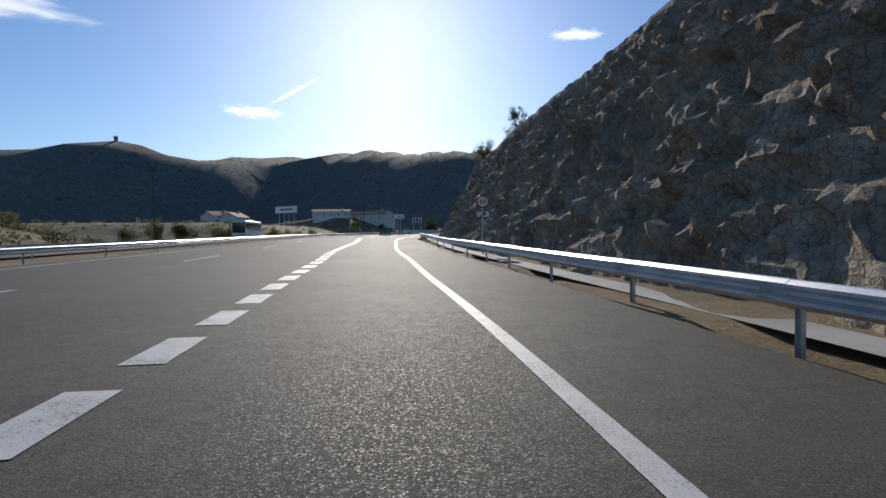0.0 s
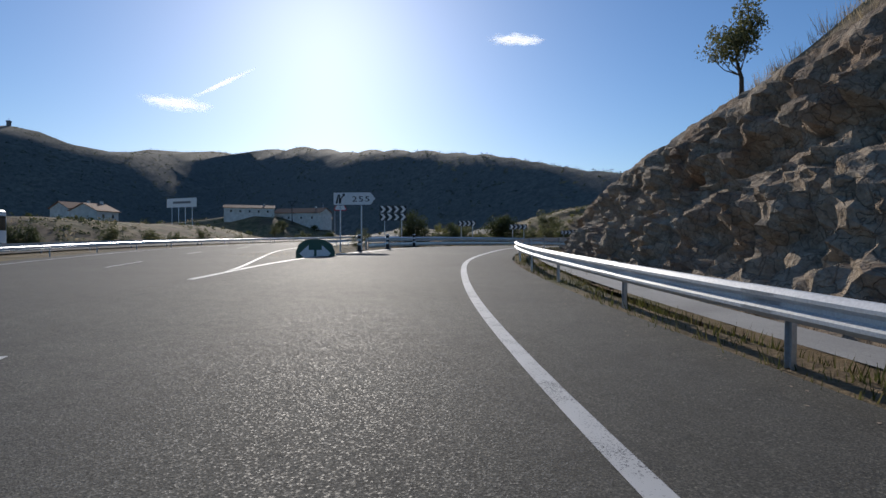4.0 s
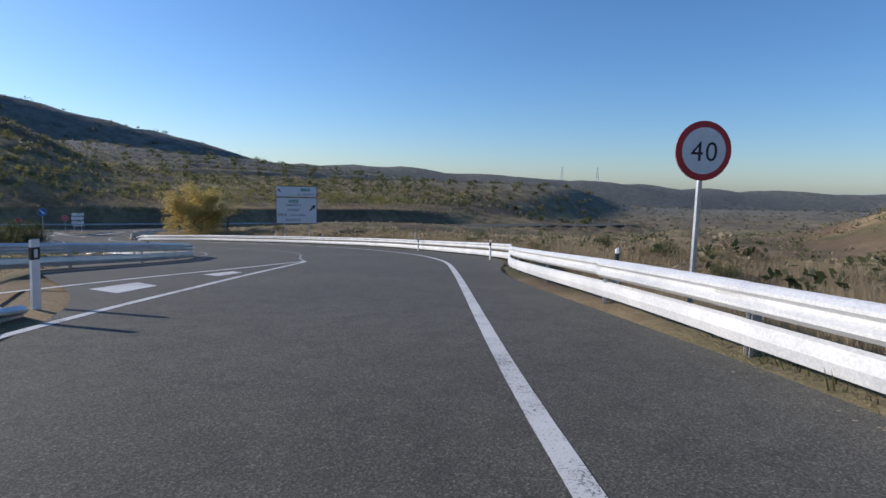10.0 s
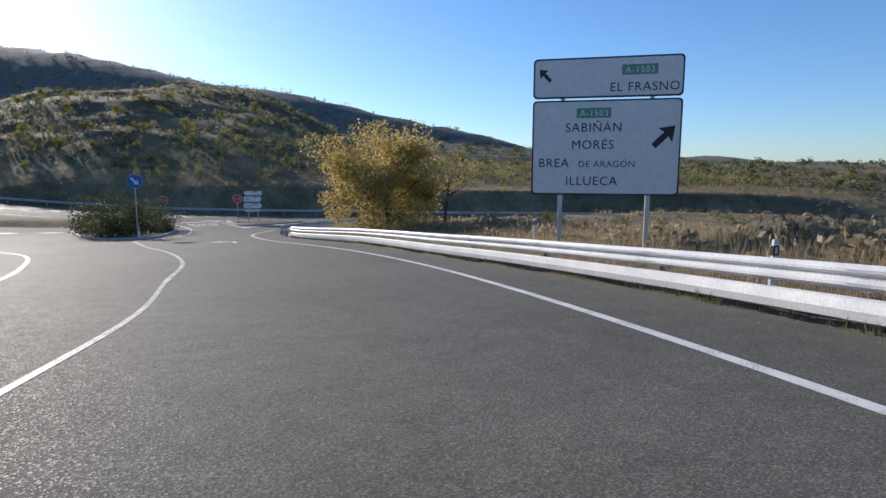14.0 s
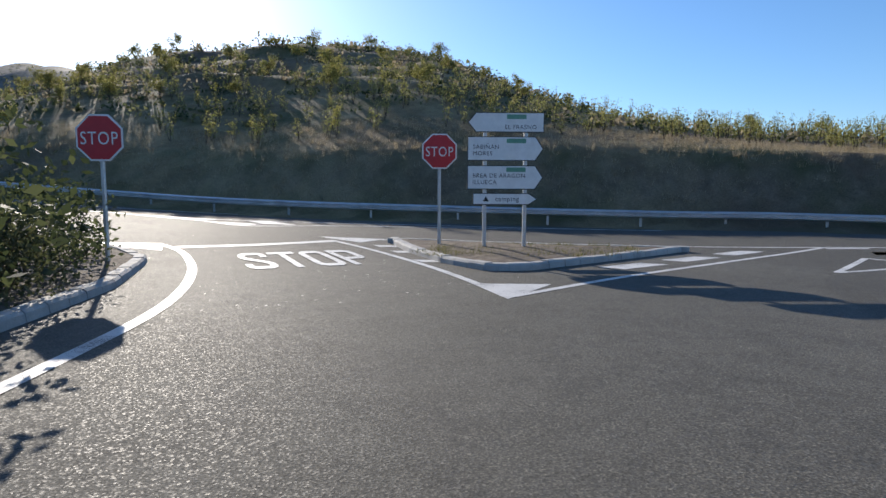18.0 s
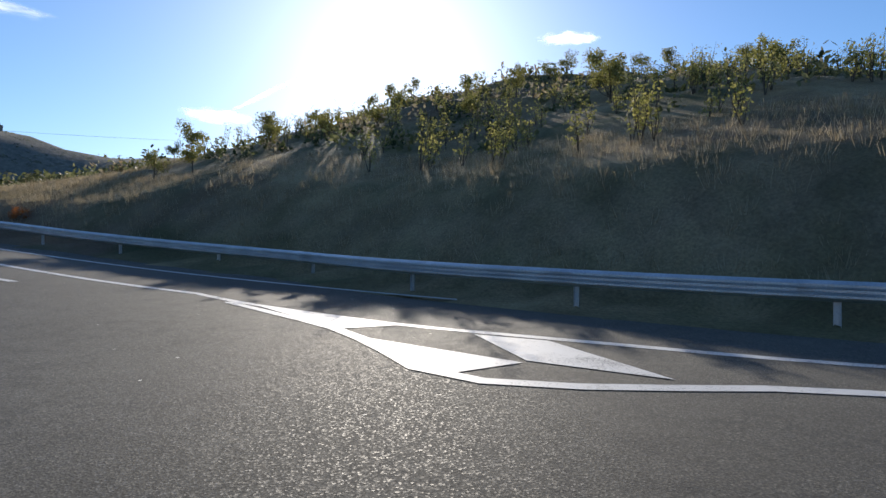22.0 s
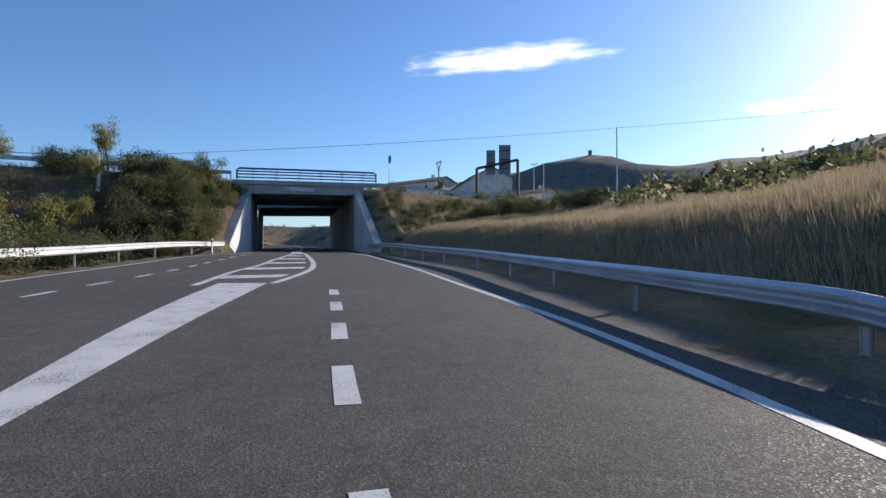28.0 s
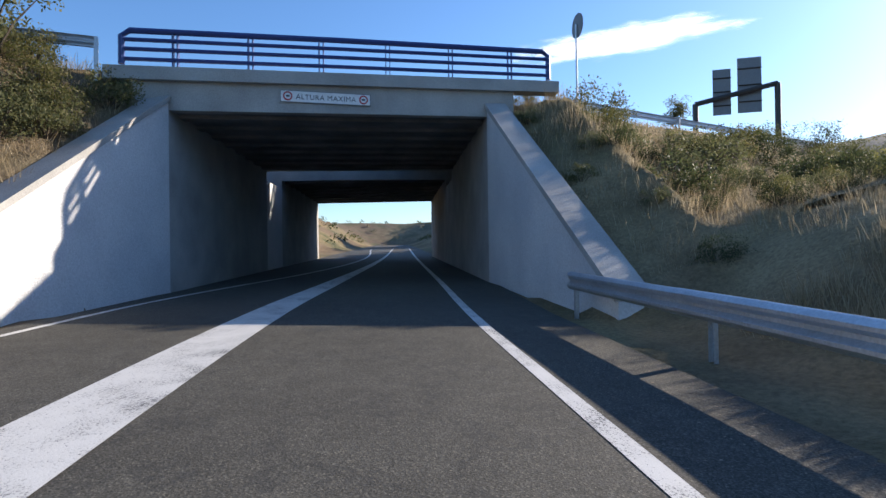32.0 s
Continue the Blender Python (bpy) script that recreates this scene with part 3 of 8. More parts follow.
    # the motorway bank is held by walls at the underpass
    z = np.where(inside_a & (u > 190) & (out_b > 0.95), np.maximum(z, np.minimum(fill, wall_top)), z)
    z = np.where(walled & (out_b > 0.95), np.minimum(z, np.maximum(wall_top, zb)), z)
    east = smooth01((x - 100) / 45) * smooth01((195 - y) / 40) * smooth01((out_b - 6) / 20)
    z = z + (np.minimum(z, zb - 3.0) - z) * east
    gap = (out_b <= np.where(walled, 1.5, 0.95)) & (x < 32) & (y > 240)
    z = np.where(gap, zb, z)
    # low sandy bank behind the ramp rail
    k = (RS > 170) & (RS < 228)
    m = (x > 40) & (x < 110) & (y > 120) & (y < 205)
    dist = np.full(n, 1e3)
    if m.any():
        dist[m] = np.sqrt(((x[m, None] - (RX + 13.5 * THY)[k]) ** 2 + (y[m, None] - (RY - 13.5 * THX)[k]) ** 2).min(1))
    z = np.where(dist < 7.5, np.maximum(z, zb - 0.3 + (0.85 + 0.25 * rough) * np.exp(-(dist / 4.2) ** 2)), z)
    # bed of the right-turn lane
    kx, ky = (np.interp(np.linspace(0, 7, 90), np.arange(8), [c[i] for c in SLIP]) for i in (0, 1))
    m = (x > 78) & (x < 140) & (y > 192) & (y < 228)
    dist = np.full(n, 1e3)
    dist[m] = np.sqrt(((x[m, None] - kx) ** 2 + (y[m, None] - ky) ** 2).min(1))
    z = np.where(dist < 3.7, np.minimum(z, zb - 0.1), np.where(dist < 9, np.minimum(z, zb - 0.1 + 0.4 * (dist - 3.7)), z))
    # far ridges
    ridge = np.array([(-2600, 1500, 130), (-1500, 1150, 110), (-995, 1041, 152), (-909, 1117, 182), (-871, 1147, 170), (-731, 1241, 220), (-644, 1288, 198), (-542, 1334, 174), (-572, 1628, 232), (-480, 1658, 228), (-410, 1606, 235), (-288, 1562, 221), (-178, 1438, 216), (-54, 1242, 178), (27, 1104, 162), (139, 965, 133), (225, 805, 99), (289, 717, 84), (309, 673, 71), (378, 630, 53), (459, 562, 34), (511, 548, 15), (600, 520, 0)], float)
    k = np.r_[0, np.cumsum(np.hypot(np.diff(ridge[:, 0]), np.diff(ridge[:, 1])))]
    v = np.linspace(0, k[-1], 900)
    rx, ry, rh = (np.interp(v, k, ridge[:, i]) for i in range(3))
    rh = rh + np.array([4 * noise.noise((w * 0.012, 3.1, 0)) + 1.0 * noise.noise((w * 0.05, 1.7, 0)) for w in v])
    low = np.array([(230, 520, 24), (330, 470, 19), (440, 400, 9), (560, 330, 0), (720, 240, -22), (950, 120, -42), (1400, -60, -55)], float)
    k = np.linspace(0, len(low) - 1, 120)
    bx, by, bh = (np.interp(k, np.arange(len(low)), low[:, i]) for i in range(3))
    bh = bh + np.array([4 * noise.noise((v * 2.3, 7.7, 0)) for v in k])
    rolling = np.array([(625, 809, 32), (837, 598, 29), (938, 448, 24), (994, 316, 12), (1080, 185, 4), (1228, 42, 4), (1309, -109, 8), (1351, -336, 8), (1197, -643, 4)], float)
    k = np.linspace(0, len(rolling) - 1, 160)
    ex, ey, eh = (np.interp(k, np.arange(len(rolling)), rolling[:, i]) for i in range(3))
    eh = eh + np.array([7 * noise.noise((v * 1.3, 2.2, 0)) + 2 * noise.noise((v * 5.1, 2.2, 0)) for v in k])
    far = np.full(n, -1e3)
    m = np.hypot(x - 40, y - 150) > 110
    idx = np.where(m)[0]
    for a in range(0, len(idx), 20000):
        w = idx[a:a + 20000]
        px, py = x[w, None], y[w, None]
        cone = rh - 0.8 * np.sqrt((px - rx) ** 2 + (py - ry) ** 2 + 900) + 24
        peak = cone.max(1)
        f1 = peak + 14 * np.log(np.exp((cone - peak[:, None]) / 14).sum(1)) - 35
        f2 = (bh - 0.12 * np.sqrt((px - bx) ** 2 + (py - by) ** 2 + 400) + 2.4).max(1)
        st = 3.2
        f2 = f2 + (smooth01(((f2 / st) % 1.0 - 0.3) / 0.4) - (f2 / st) % 1.0) * st * 0.8 * (f2 > -8)
        f3 = (eh - 0.3 * np.sqrt((px - ex) ** 2 + (py - ey) ** 2 + 900) + 9).max(1) + 6 * swell[w]
        far[w] = np.maximum(np.maximum(f1 + 10 * swell[w], f2 + 0.7 * rough[w]), f3)
    r = np.hypot(x - 40, y - 150)
    basin = np.where(r > 300, -12 + 7 * swell - 38 * smooth01((x - 380) / 420), z)
    z = z + (basin - z) * smooth01((r - 300) / 250)
    z = np.maximum(z, far)
    z = z + 0.22 * rough * smooth01((np.minimum(out_a, out_b) - 1.5) / 6)
    # sunk under the carriageways
    z = np.where((out_b <= 0) | ((out_a <= 0) & inside_a & ~gap), np.where(out_b <= 0, zb, za) - 0.12, z)
    return z


def axis_steps(lo, hi, core_lo, core_hi, step):
    core = np.arange(core_lo, core_hi + 0.01, step)
    up, w = [], step
    v = core_hi
    while v < hi:
        w *= 1.09
        v += w
        up.append(v)
    dn, w, v = [], step, core_lo
    while v > lo:
        w *= 1.09
        v -= w
        dn.append(v)
    return np.r_[dn[::-1], core, up]


GX = axis_steps(-3200, 3200, -62, 145, 1.15)
GY = axis_steps(-1500, 3400, -45, 318, 1.15)
_gx, _gy = np.meshgrid(GX, GY)
GZ = ground_z(_gx.ravel(), _gy.ravel()).reshape(_gx.shape)


def gz(x, y):
    """Height of the ground sheet as built."""
    i = int(np.clip(np.searchsorted(GX, x) - 1, 0, len(GX) - 2))
    j = int(np.clip(np.searchsorted(GY, y) - 1, 0, len(GY) - 2))
    u, v = (x - GX[i]) / (GX[i + 1] - GX[i]), (y - GY[j]) / (GY[j + 1] - GY[j])
    return float((GZ[j, i] * (1 - u) + GZ[j, i + 1] * u) * (1 - v) + (GZ[j + 1, i] * (1 - u) + GZ[j + 1, i + 1] * u) * v)


_ny, _nx = _gx.shape
_k = np.arange(_nx * _ny).reshape(_ny, _nx)
_q = np.stack([_k[:-1, :-1], _k[:-1, 1:], _k[1:, 1:], _k[1:, :-1]], -1).reshape(-1, 4)
me = bpy.data.meshes.new("ground")
me.vertices.add(_nx * _ny)
me.vertices.foreach_set("co", np.stack([_gx, _gy, GZ], -1).ravel())
me.loops.add(_q.size)
me.loops.foreach_set("vertex_index", _q.ravel())
me.polygons.add(len(_q))
me.polygons.foreach_set("loop_start", np.arange(0, _q.size, 4))
me.polygons.foreach_set("use_smooth", np.ones(len(_q), bool))
me.update(calc_edges=True)
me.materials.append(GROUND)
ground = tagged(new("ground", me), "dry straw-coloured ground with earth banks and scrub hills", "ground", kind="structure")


# ---- carriageways ----
def ribbon(left, right, zfun, across, lift=0.0):
    """A sheet between two edges (arrays of places), `across` quads wide."""
    left, right = np.asarray(left, float), np.asarray(right, float)
    k = np.linspace(0, 1, across + 1)[None, :, None]
    xy = left[:, None] * (1 - k) + right[:, None] * k
    z = zfun(xy[..., 0].ravel(), xy[..., 1].ravel()) + lift
    verts = np.c_[xy.reshape(-1, 2), z]
    n, w = len(left), across + 1
    faces = [(i * w + j, i * w + j + 1, (i + 1) * w + j + 1, (i + 1) * w + j) for i in range(n - 1) for j in range(across)]
    return verts, faces


def dense(points, step=1.0, curved=True):
    p = np.asarray(points, float)
    s = np.r_[0, np.cumsum(np.hypot(*np.diff(p[:, :2], axis=0).T))]
    at = np.linspace(0, s[-1], max(2, int(s[-1] / step) + 1))
    if curved and len(p) > 2:
        return np.stack([spline(s, p[:, i], at) for i in range(p.shape[1])], 1)
    return np.stack([np.interp(at, s, p[:, i]) for i in range(p.shape[1])], 1)


def along(keys_s, keys_d, s0, s1, step=1.0):
    """Places along the drive between s0 and s1 at a varying offset."""
    s = np.linspace(s0, s1, max(2, int((s1 - s0) / step) + 1))
    return np.stack(on_line(s, spline(keys_s, keys_d, s)), 1)


def motor_z_at(x, y):
    x, y = np.asarray(x, float), np.asarray(y, float)
    u = y.copy()
    for _ in range(3):
        e = x - motorway(u, 0 * u)[0]
        u = y - 0.1115 * e
    z = motorway_z(u)
    near = smooth01((e + 15) / 5) * smooth01((95 - u) / 25)
    return z + (road_z(x, y) - z) * near


def motor_line(u0, u1, e, step=2.0):
    u = np.linspace(u0, u1, max(2, int((u1 - u0) / step) + 1))
    ee = e(u) if callable(e) else np.full(len(u), float(e))
    return np.stack(motorway(u, ee), 1)


_er = lambda u: np.interp(u, [-400, 75, 97, 600], [4.1, 4.1, -0.4, -0.4])


def eased(a, b):
    """A line that swings from a to b where the motorway nears its bridges."""
    return lambda u: a + (b - a) * smooth01((np.asarray(u, float) - 190) / 55)



road_main = part("road_motorway", ribbon(motor_line(-155, 470, eased(-15.8, -11.3)), motor_line(-155, 470, _er), motor_z_at, 10), ASPHALT)
tagged(road_main, "grey motorway carriageway of coarse worn asphalt", "road", kind="structure")
road_far = part("road_motorway_opposite", ribbon(motor_line(-155, 470, eased(-31.6, -25.4)), motor_line(-155, 470, eased(-21.2, -15.0)), motor_z_at, 5), ASPHALT)
tagged(road_far, "opposite motorway carriageway of grey asphalt", "road", kind="structure")
road_ramp = part("road_ramp", ribbon(along(DL_S, DL_D, 66, 262), along(DR_S, DR_D, 66, 262), road_z, 10, 0.003), ASPHALT_RAMP)
tagged(road_ramp, "curving exit ramp of smooth grey asphalt", "road", kind="structure")
_l, _r = (np.stack([np.interp(np.linspace(0, 17, 420), np.arange(18), [p[i] for p in edge]) for i in (0, 1)], 1) for edge in (LOCAL_L, LOCAL_R))
road_local = part("road_local", ribbon(_l, _r, road_z, 8, 0.004), ASPHALT)
tagged(road_local, "local road of grey asphalt leading under the motorway", "road", kind="structure")
junction_l = [(64, 176), (67, 190), (69.3, 203), (69.5, 215), (67.5, 225), (61, 240.2)]
junction_r = [(70, 176), (80, 190), (88, 203), (95, 213), (104, 221.5), (108, 224)]
road_mouth = part("road_junction", ribbon(dense(junction_l), dense(junction_l) + (np.array(dense(junction_r, 1.0))[np.linspace(0, len(dense(junction_r)) - 1, len(dense(junction_l))).astype(int)] - dense(junction_l)), road_z, 14, 0.0), ASPHALT)
tagged(road_mouth, "wide junction mouth of grey asphalt", "road", kind="structure")
_i, _o = ([np.interp(np.linspace(0, 7, 60), np.arange(8), [c[i] for c in edge]) for i in (0, 1)] for edge in (
    [(86, 203), (89, 209), (92, 213.5), (96, 217.5), (101, 220.5), (106, 219.8), (114, 215.5), (125, 209)],
    [(88.4, 205.5), (90.6, 208.6), (92.8, 211), (95.8, 213.2), (99.5, 214.6), (104.5, 214.2), (112, 210.5), (123, 204.5)]))
road_slip = part("road_turning_lane", ribbon(np.stack(_i, 1), np.stack(_o, 1), road_z, 5, 0.007), ASPHALT)
tagged(road_slip, "short right-turn lane of grey asphalt", "road", kind="structure")


# ---- road markings ----
def stripe(road, name, pts, width, zfun=road_z, lift=0.008, material=None, step=0.8, label=""):
    """A painted line along places pts; width may differ along it."""
    p = dense(pts, step) if len(pts) < 40 else np.asarray(pts, float)
    d = np.gradient(p, axis=0)
    d = d / np.hypot(d[:, 0], d[:, 1])[:, None]
    w = np.interp(np.linspace(0, 1, len(p)), np.linspace(0, 1, len(np.atleast_1d(width))), np.atleast_1d(width))[:, None] / 2
    side = np.stack([d[:, 1], -d[:, 0]], 1) * w
    return part(name, ribbon(p - side, p + side, zfun, 1, lift), material or PAINT, road, label)


def patch(road, name, poly, zfun=road_z, lift=0.008, material=None):
    """A painted area from corners in the ground plane."""
    bm = bmesh.new()
    bm.faces.new([bm.verts.new((x, y, 0)) for x, y in poly])
    if len(poly) > 4:
        bmesh.ops.triangulate(bm, faces=bm.faces[:])
    bmesh.ops.subdivide_edges(bm, edges=bm.edges[:], cuts=1, use_grid_fill=True)
    z = zfun([v.co.x for v in bm.verts], [v.co.y for v in bm.verts])
    for v, h in zip(bm.verts, z):
        v.co.z = h + lift
    return part(name, bm, material or PAINT, road)


RE_S = [-160, 0, 30, 60, 92, 98, 102, 107.5, 112, 118.4, 124.7, 131, 137.7, 144, 150.7, 157, 163.7, 171, 176.8, 189, 196, 210, 222, 228, 240, 246.5, 249]
RE_D = [1.45, 1.45, 1.42, 1.4, 1.15, 1.2, 1.15, 0.9, 1.0, 1.13, 1.0, 0.87, 0.75, 0.88, 1.03, 1.48, 2.12, 2.95, 3.37, 3.75, 3.66, 3.2, 2.75, 2.35, 1.9, 2.0, 2.5]
stripe(road_main, "edge_line", along(RE_S, RE_D, -150, 58), 0.2, motor_z_at)
stripe(road_ramp, "edge_line", along(RE_S, RE_D, 58, 108), 0.18)
stripe(road_ramp, "edge_line", along(RE_S, RE_D, 108.2, 131), 0.16, material=PAINT_OLD)
stripe(road_ramp, "edge_line", along(RE_S, RE_D, 131, 248), 0.17)
stripe(road_ramp, "edge_line", [tuple(along(RE_S, RE_D, 248, 248.5)[0]), (90.2, 211.9), (92.1, 213.9), (94.3, 215.2), (97.2, 216.0), (100, 216.5)], 0.17, lift=0.013)
for i in range(-40, 24):
    s0 = 5.9 + 2.384 * i
    if s0 < 57:
        stripe(road_main, "dash", along([-200, 400], [-2.42, -2.42], s0, s0 + 1.45, 0.7), 0.46, motor_z_at)
stripe(road_main, "gore_line", motor_line(57.9, 81, lambda u: np.interp(u, [57, 81], [-2.35, -2.55])), [0.45, 0.45, 0.6], motor_z_at)
stripe(road_main, "edge_line", motor_line(81, 465, -2.6), 0.2, motor_z_at)
stripe(road_main, "edge_line", motor_line(-150, 465, eased(-14.2, -10.4)), 0.2, motor_z_at)
for i in range(-12, 36):
    u0 = 8.6 + 17.0 * i
    if u0 > -150 and u0 < 440:
        stripe(road_main, "lane_dash", motor_line(u0, u0 + 5.6, eased(-8.5, -6.5), 1.0), 0.14, motor_z_at)
for e0, e1 in ((-30.2, -24.5), (-22.6, -16.0)):
    stripe(road_far, "edge_line", motor_line(-150, 465, eased(e0, e1)), 0.18, motor_z_at)
RAMP_LEFT = [(-11.2, 80), (-10.3, 87), (-8.7, 93.5), (-7.0, 97.6), (-5.7, 101.3), (-3.4, 106.7)]
stripe(road_ramp, "edge_line", RAMP_LEFT, 0.2)
stripe(road_ramp, "edge_line", along([104, 114, 120, 126, 136, 145, 152, 160, 171.5], [-6.0, -5.1, -4.65, -4.3, -3.85, -3.5, -4.15, -3.7, -2.8], 105.5, 171.5), 0.15)
for k in range(5):
    patch(road_main, "hatch_bar", [(-11.75 - 0.09 * k * 2, 84 + 2.2 * k), (-10.95 + 0.28 * k, 83.3 + 2.2 * k), (-10.9 + 0.28 * k, 84.2 + 2.2 * k), (-11.75 - 0.09 * k * 2, 84.9 + 2.2 * k)], motor_z_at, 0.014)
# nose of the second gore, where the entry ramp joins
stripe(road_ramp, "gore_line", [(33.5, 142.2), (39.8, 143.7), (46, 145.2), (51.2, 146.9)], 0.16)
for k, (x, y) in enumerate(((35.2, 140.6), (38.6, 141.9), (42.4, 143.2))):
    w = 1.5 - 0.35 * k
    patch(road_ramp, "hatch_bar", [(x, y - 0.3 * w), (x + 1.3, y + 0.2), (x + 1.6, y + w), (x + 0.2, y + w * 0.6)])
stripe(road_ramp, "centre_line", along([171, 176, 188, 202, 209, 219, 231], [-2.85, -3.2, -2.45, -2.4, -2.8, -3.2, -3.3], 171.5, 202), 0.1, material=PAINT_OLD)
stripe(road_ramp, "edge_line", [(58, 160), (64, 165.6), (67.3, 170), (69.4, 174.5)], 0.15, material=PAINT_OLD)
stripe(road_mouth, "edge_line", [(69.4, 174.5), (71.3, 180), (72.4, 188), (72.6, 197), (71.6, 203)], 0.15, lift=0.009, material=PAINT_OLD)
stripe(road_mouth, "edge_line", [(70.4, 222.9), (70.0, 226), (68.8, 231.5), (66.2, 236.6)], 0.18, lift=0.009)
stripe(road_mouth, "stop_line", [(70.2, 222.7), (76.4, 222.9)], 0.35, lift=0.009)
stripe(road_ramp, "centre_line", [(71.2, 168.5), (73.2, 173), (74.6, 177.6)], 0.1, material=PAINT_OLD)
stripe(road_mouth, "centre_line", [(74.6, 177.6), (76.3, 183), (77.7, 191), (78.3, 199), (79.2, 207.5)], 0.13, lift=0.009, material=PAINT_OLD)
stripe(road_mouth, "edge_line", [(79.2, 207.5), (80.6, 208.3), (81.9, 209.6), (83.1, 211.5), (84.2, 213.4), (85.4, 216.9), (86.15, 219.7), (86.45, 222.6), (86.4, 225.2), (86.0, 227.6), (85.6, 228.5)], 0.18, lift=0.009)


# the turn arrow before the junction, and the stop marking with its bar
def ground_shape(road, name, outline, origin, turn, sx=1.0, sy=1.0, lift=0.009, material=None):
    c, s = math.cos(turn), math.sin(turn)
    return patch(road, name, [(origin[0] + x * sx * c - y * sy * s, origin[1] + x * sx * s + y * sy * c) for x, y in outline], road_z, lift, material)


ARROW_LEFT = [(0.08, 0), (0.08, 2.1), (-0.75, 2.75), (-0.75, 3.15), (-1.5, 2.5), (-0.75, 1.85), (-0.75, 2.3), (-0.12, 1.8), (-0.12, 0)]
ground_shape(road_mouth, "turn_arrow", ARROW_LEFT, (82.9, 197.6), radians(-14), 1.0, 1.0)
stripe(road_mouth, "stop_bar", [(86.0, 227.75), (88.2, 227.85), (90.35, 228.3)], 0.42, lift=0.009, step=0.5)
def stroke(points, w, sx, sy, ox, oy):
    """A mitred band of width w along points on a 1 x 1.7 field, laid on the road."""
    pts = [Vector((a, b)) for a, b in points]
    closed = (pts[0] - pts[-1]).length < 1e-6
    if closed:
        pts = pts[:-1]
    n, verts = len(pts), []
    for k in range(n):
        p = pts[k]
        d0 = (p - pts[k - 1]).normalized() if (closed or k > 0) else (pts[1] - p).normalized()
        d1 = (pts[(k + 1) % n] - p).normalized() if (closed or k < n - 1) else d0
        b = d0 + d1
        b.normalize()
        m = Vector((-b.y, b.x)) * (w / 2 / max(0.5, b.dot(d0)))
        for q in (p + m, p - m):
            x, y = ox + q.x * sx, oy + q.y * sy
            verts.append((x, y, rz(x, y) + 0.014))
    faces = [(2 * k, 2 * k + 1, 2 * ((k + 1) % n) + 1, 2 * ((k + 1) % n)) for k in range(n if closed else n - 1)]
    return verts, [f[::-1] for f in faces]


LETTERS = {
    "S": [(0.88, 1.2), (0.88, 1.38), (0.84, 1.5), (0.72, 1.58), (0.28, 1.58), (0.16, 1.5), (0.12, 1.38), (0.13, 1.22), (0.24, 1.06), (0.76, 0.66), (0.87, 0.5), (0.88, 0.32), (0.84, 0.2), (0.72, 0.12), (0.28, 0.12), (0.16, 0.2), (0.12, 0.32), (0.12, 0.5)],
    "O": [(0.12, 1.36), (0.16, 1.5), (0.28, 1.58), (0.72, 1.58), (0.84, 1.5), (0.88, 1.36), (0.88, 0.34), (0.84, 0.2), (0.72, 0.12), (0.28, 0.12), (0.16, 0.2), (0.12, 0.34), (0.12, 1.36)],
    "P": [(0.12, 0.0), (0.12, 1.58), (0.72, 1.58), (0.84, 1.5), (0.88, 1.36), (0.88, 0.96), (0.84, 0.82), (0.72, 0.74), (0.26, 0.74)],
}
for body, x0 in (("S", 87.4), ("T", 88.1), ("O", 88.82), ("P", 89.54)):
    if body == "T":
        (v1, f1), (v2, f2) = stroke([(0.5, 0), (0.5, 1.46)], 0.24, 0.63, 1.68, x0, 223.25), stroke([(0, 1.58), (1, 1.58)], 0.24, 0.63, 1.68, x0, 223.25)
        vf = v1 + v2, f1 + [tuple(i + 4 for i in f) for f in f2]
    else:
        vf = stroke(LETTERS[body], 0.24, 0.63, 1.68, x0, 223.25)
    part("letter", ([(x + 0.04 * (226.1 - y), y, z) for x, y, z in vf[0]], vf[1]), PAINT, road_mouth)
# triangles and lines round the islands
stripe(road_local, "edge_line", [(91.6, 228.4), (96.7, 225.8), (104, 221.7), (113, 216.8), (140, 201.5)], 0.16, lift=0.009)
patch(road_local, "gore_triangle", [(90.05, 229.5), (92.0, 228.45), (90.95, 227.75)], lift=0.0105)
stripe(road_mouth, "island_line", [(90.3, 228.4), (90.75, 226.4), (91.0, 223.6), (90.9, 220.2), (90.7, 218.6)], 0.16, lift=0.009)
patch(road_mouth, "gore_triangle", [(90.6, 218.4), (90.85, 219.95), (92.0, 219.4)], lift=0.009)
for _a, _b in (((98.1, 218.6), (101.4, 220.0)), ((101.4, 220.0), (101.4, 218.5)), ((101.4, 218.5), (98.1, 218.6))):
    stripe(road_slip, "give_way_mark", [_a, _b], 0.14, lift=0.013, step=0.5)
for _k in range(6):
    stripe(road_slip, "dash", [(102.9 + 1.9 * _k, 221.9 - 1.07 * _k), (103.9 + 1.9 * _k, 221.34 - 1.07 * _k)], 0.2, lift=0.012, step=0.5)
stripe(road_mouth, "island_line", [(90.8, 218.6), (93.5, 219.6), (98, 220.9), (103.0, 222.1)], 0.15, lift=0.009)
for x, y in ((94.6, 220.6), (96.9, 221.2), (99.2, 221.8)):
    patch(road_mouth, "hatch_bar", [(x, y), (x + 1.5, y + 0.35), (x + 1.1, y + 0.8), (x - 0.3, y + 0.5)], lift=0.009)
for x, y in ((91.25, 223.2), (91.35, 225.2), (91.3, 226.6)):
    patch(road_mouth, "hatch_bar", [(x - 0.1, y), (x + 0.55, y - 0.25), (x + 0.5, y + 0.2), (x - 0.15, y + 0.5)], lift=0.009)
patch(road_local, "gore_triangle", [(83.2, 229.3), (85.7, 228.6), (85.75, 227.2)], lift=0.0105)
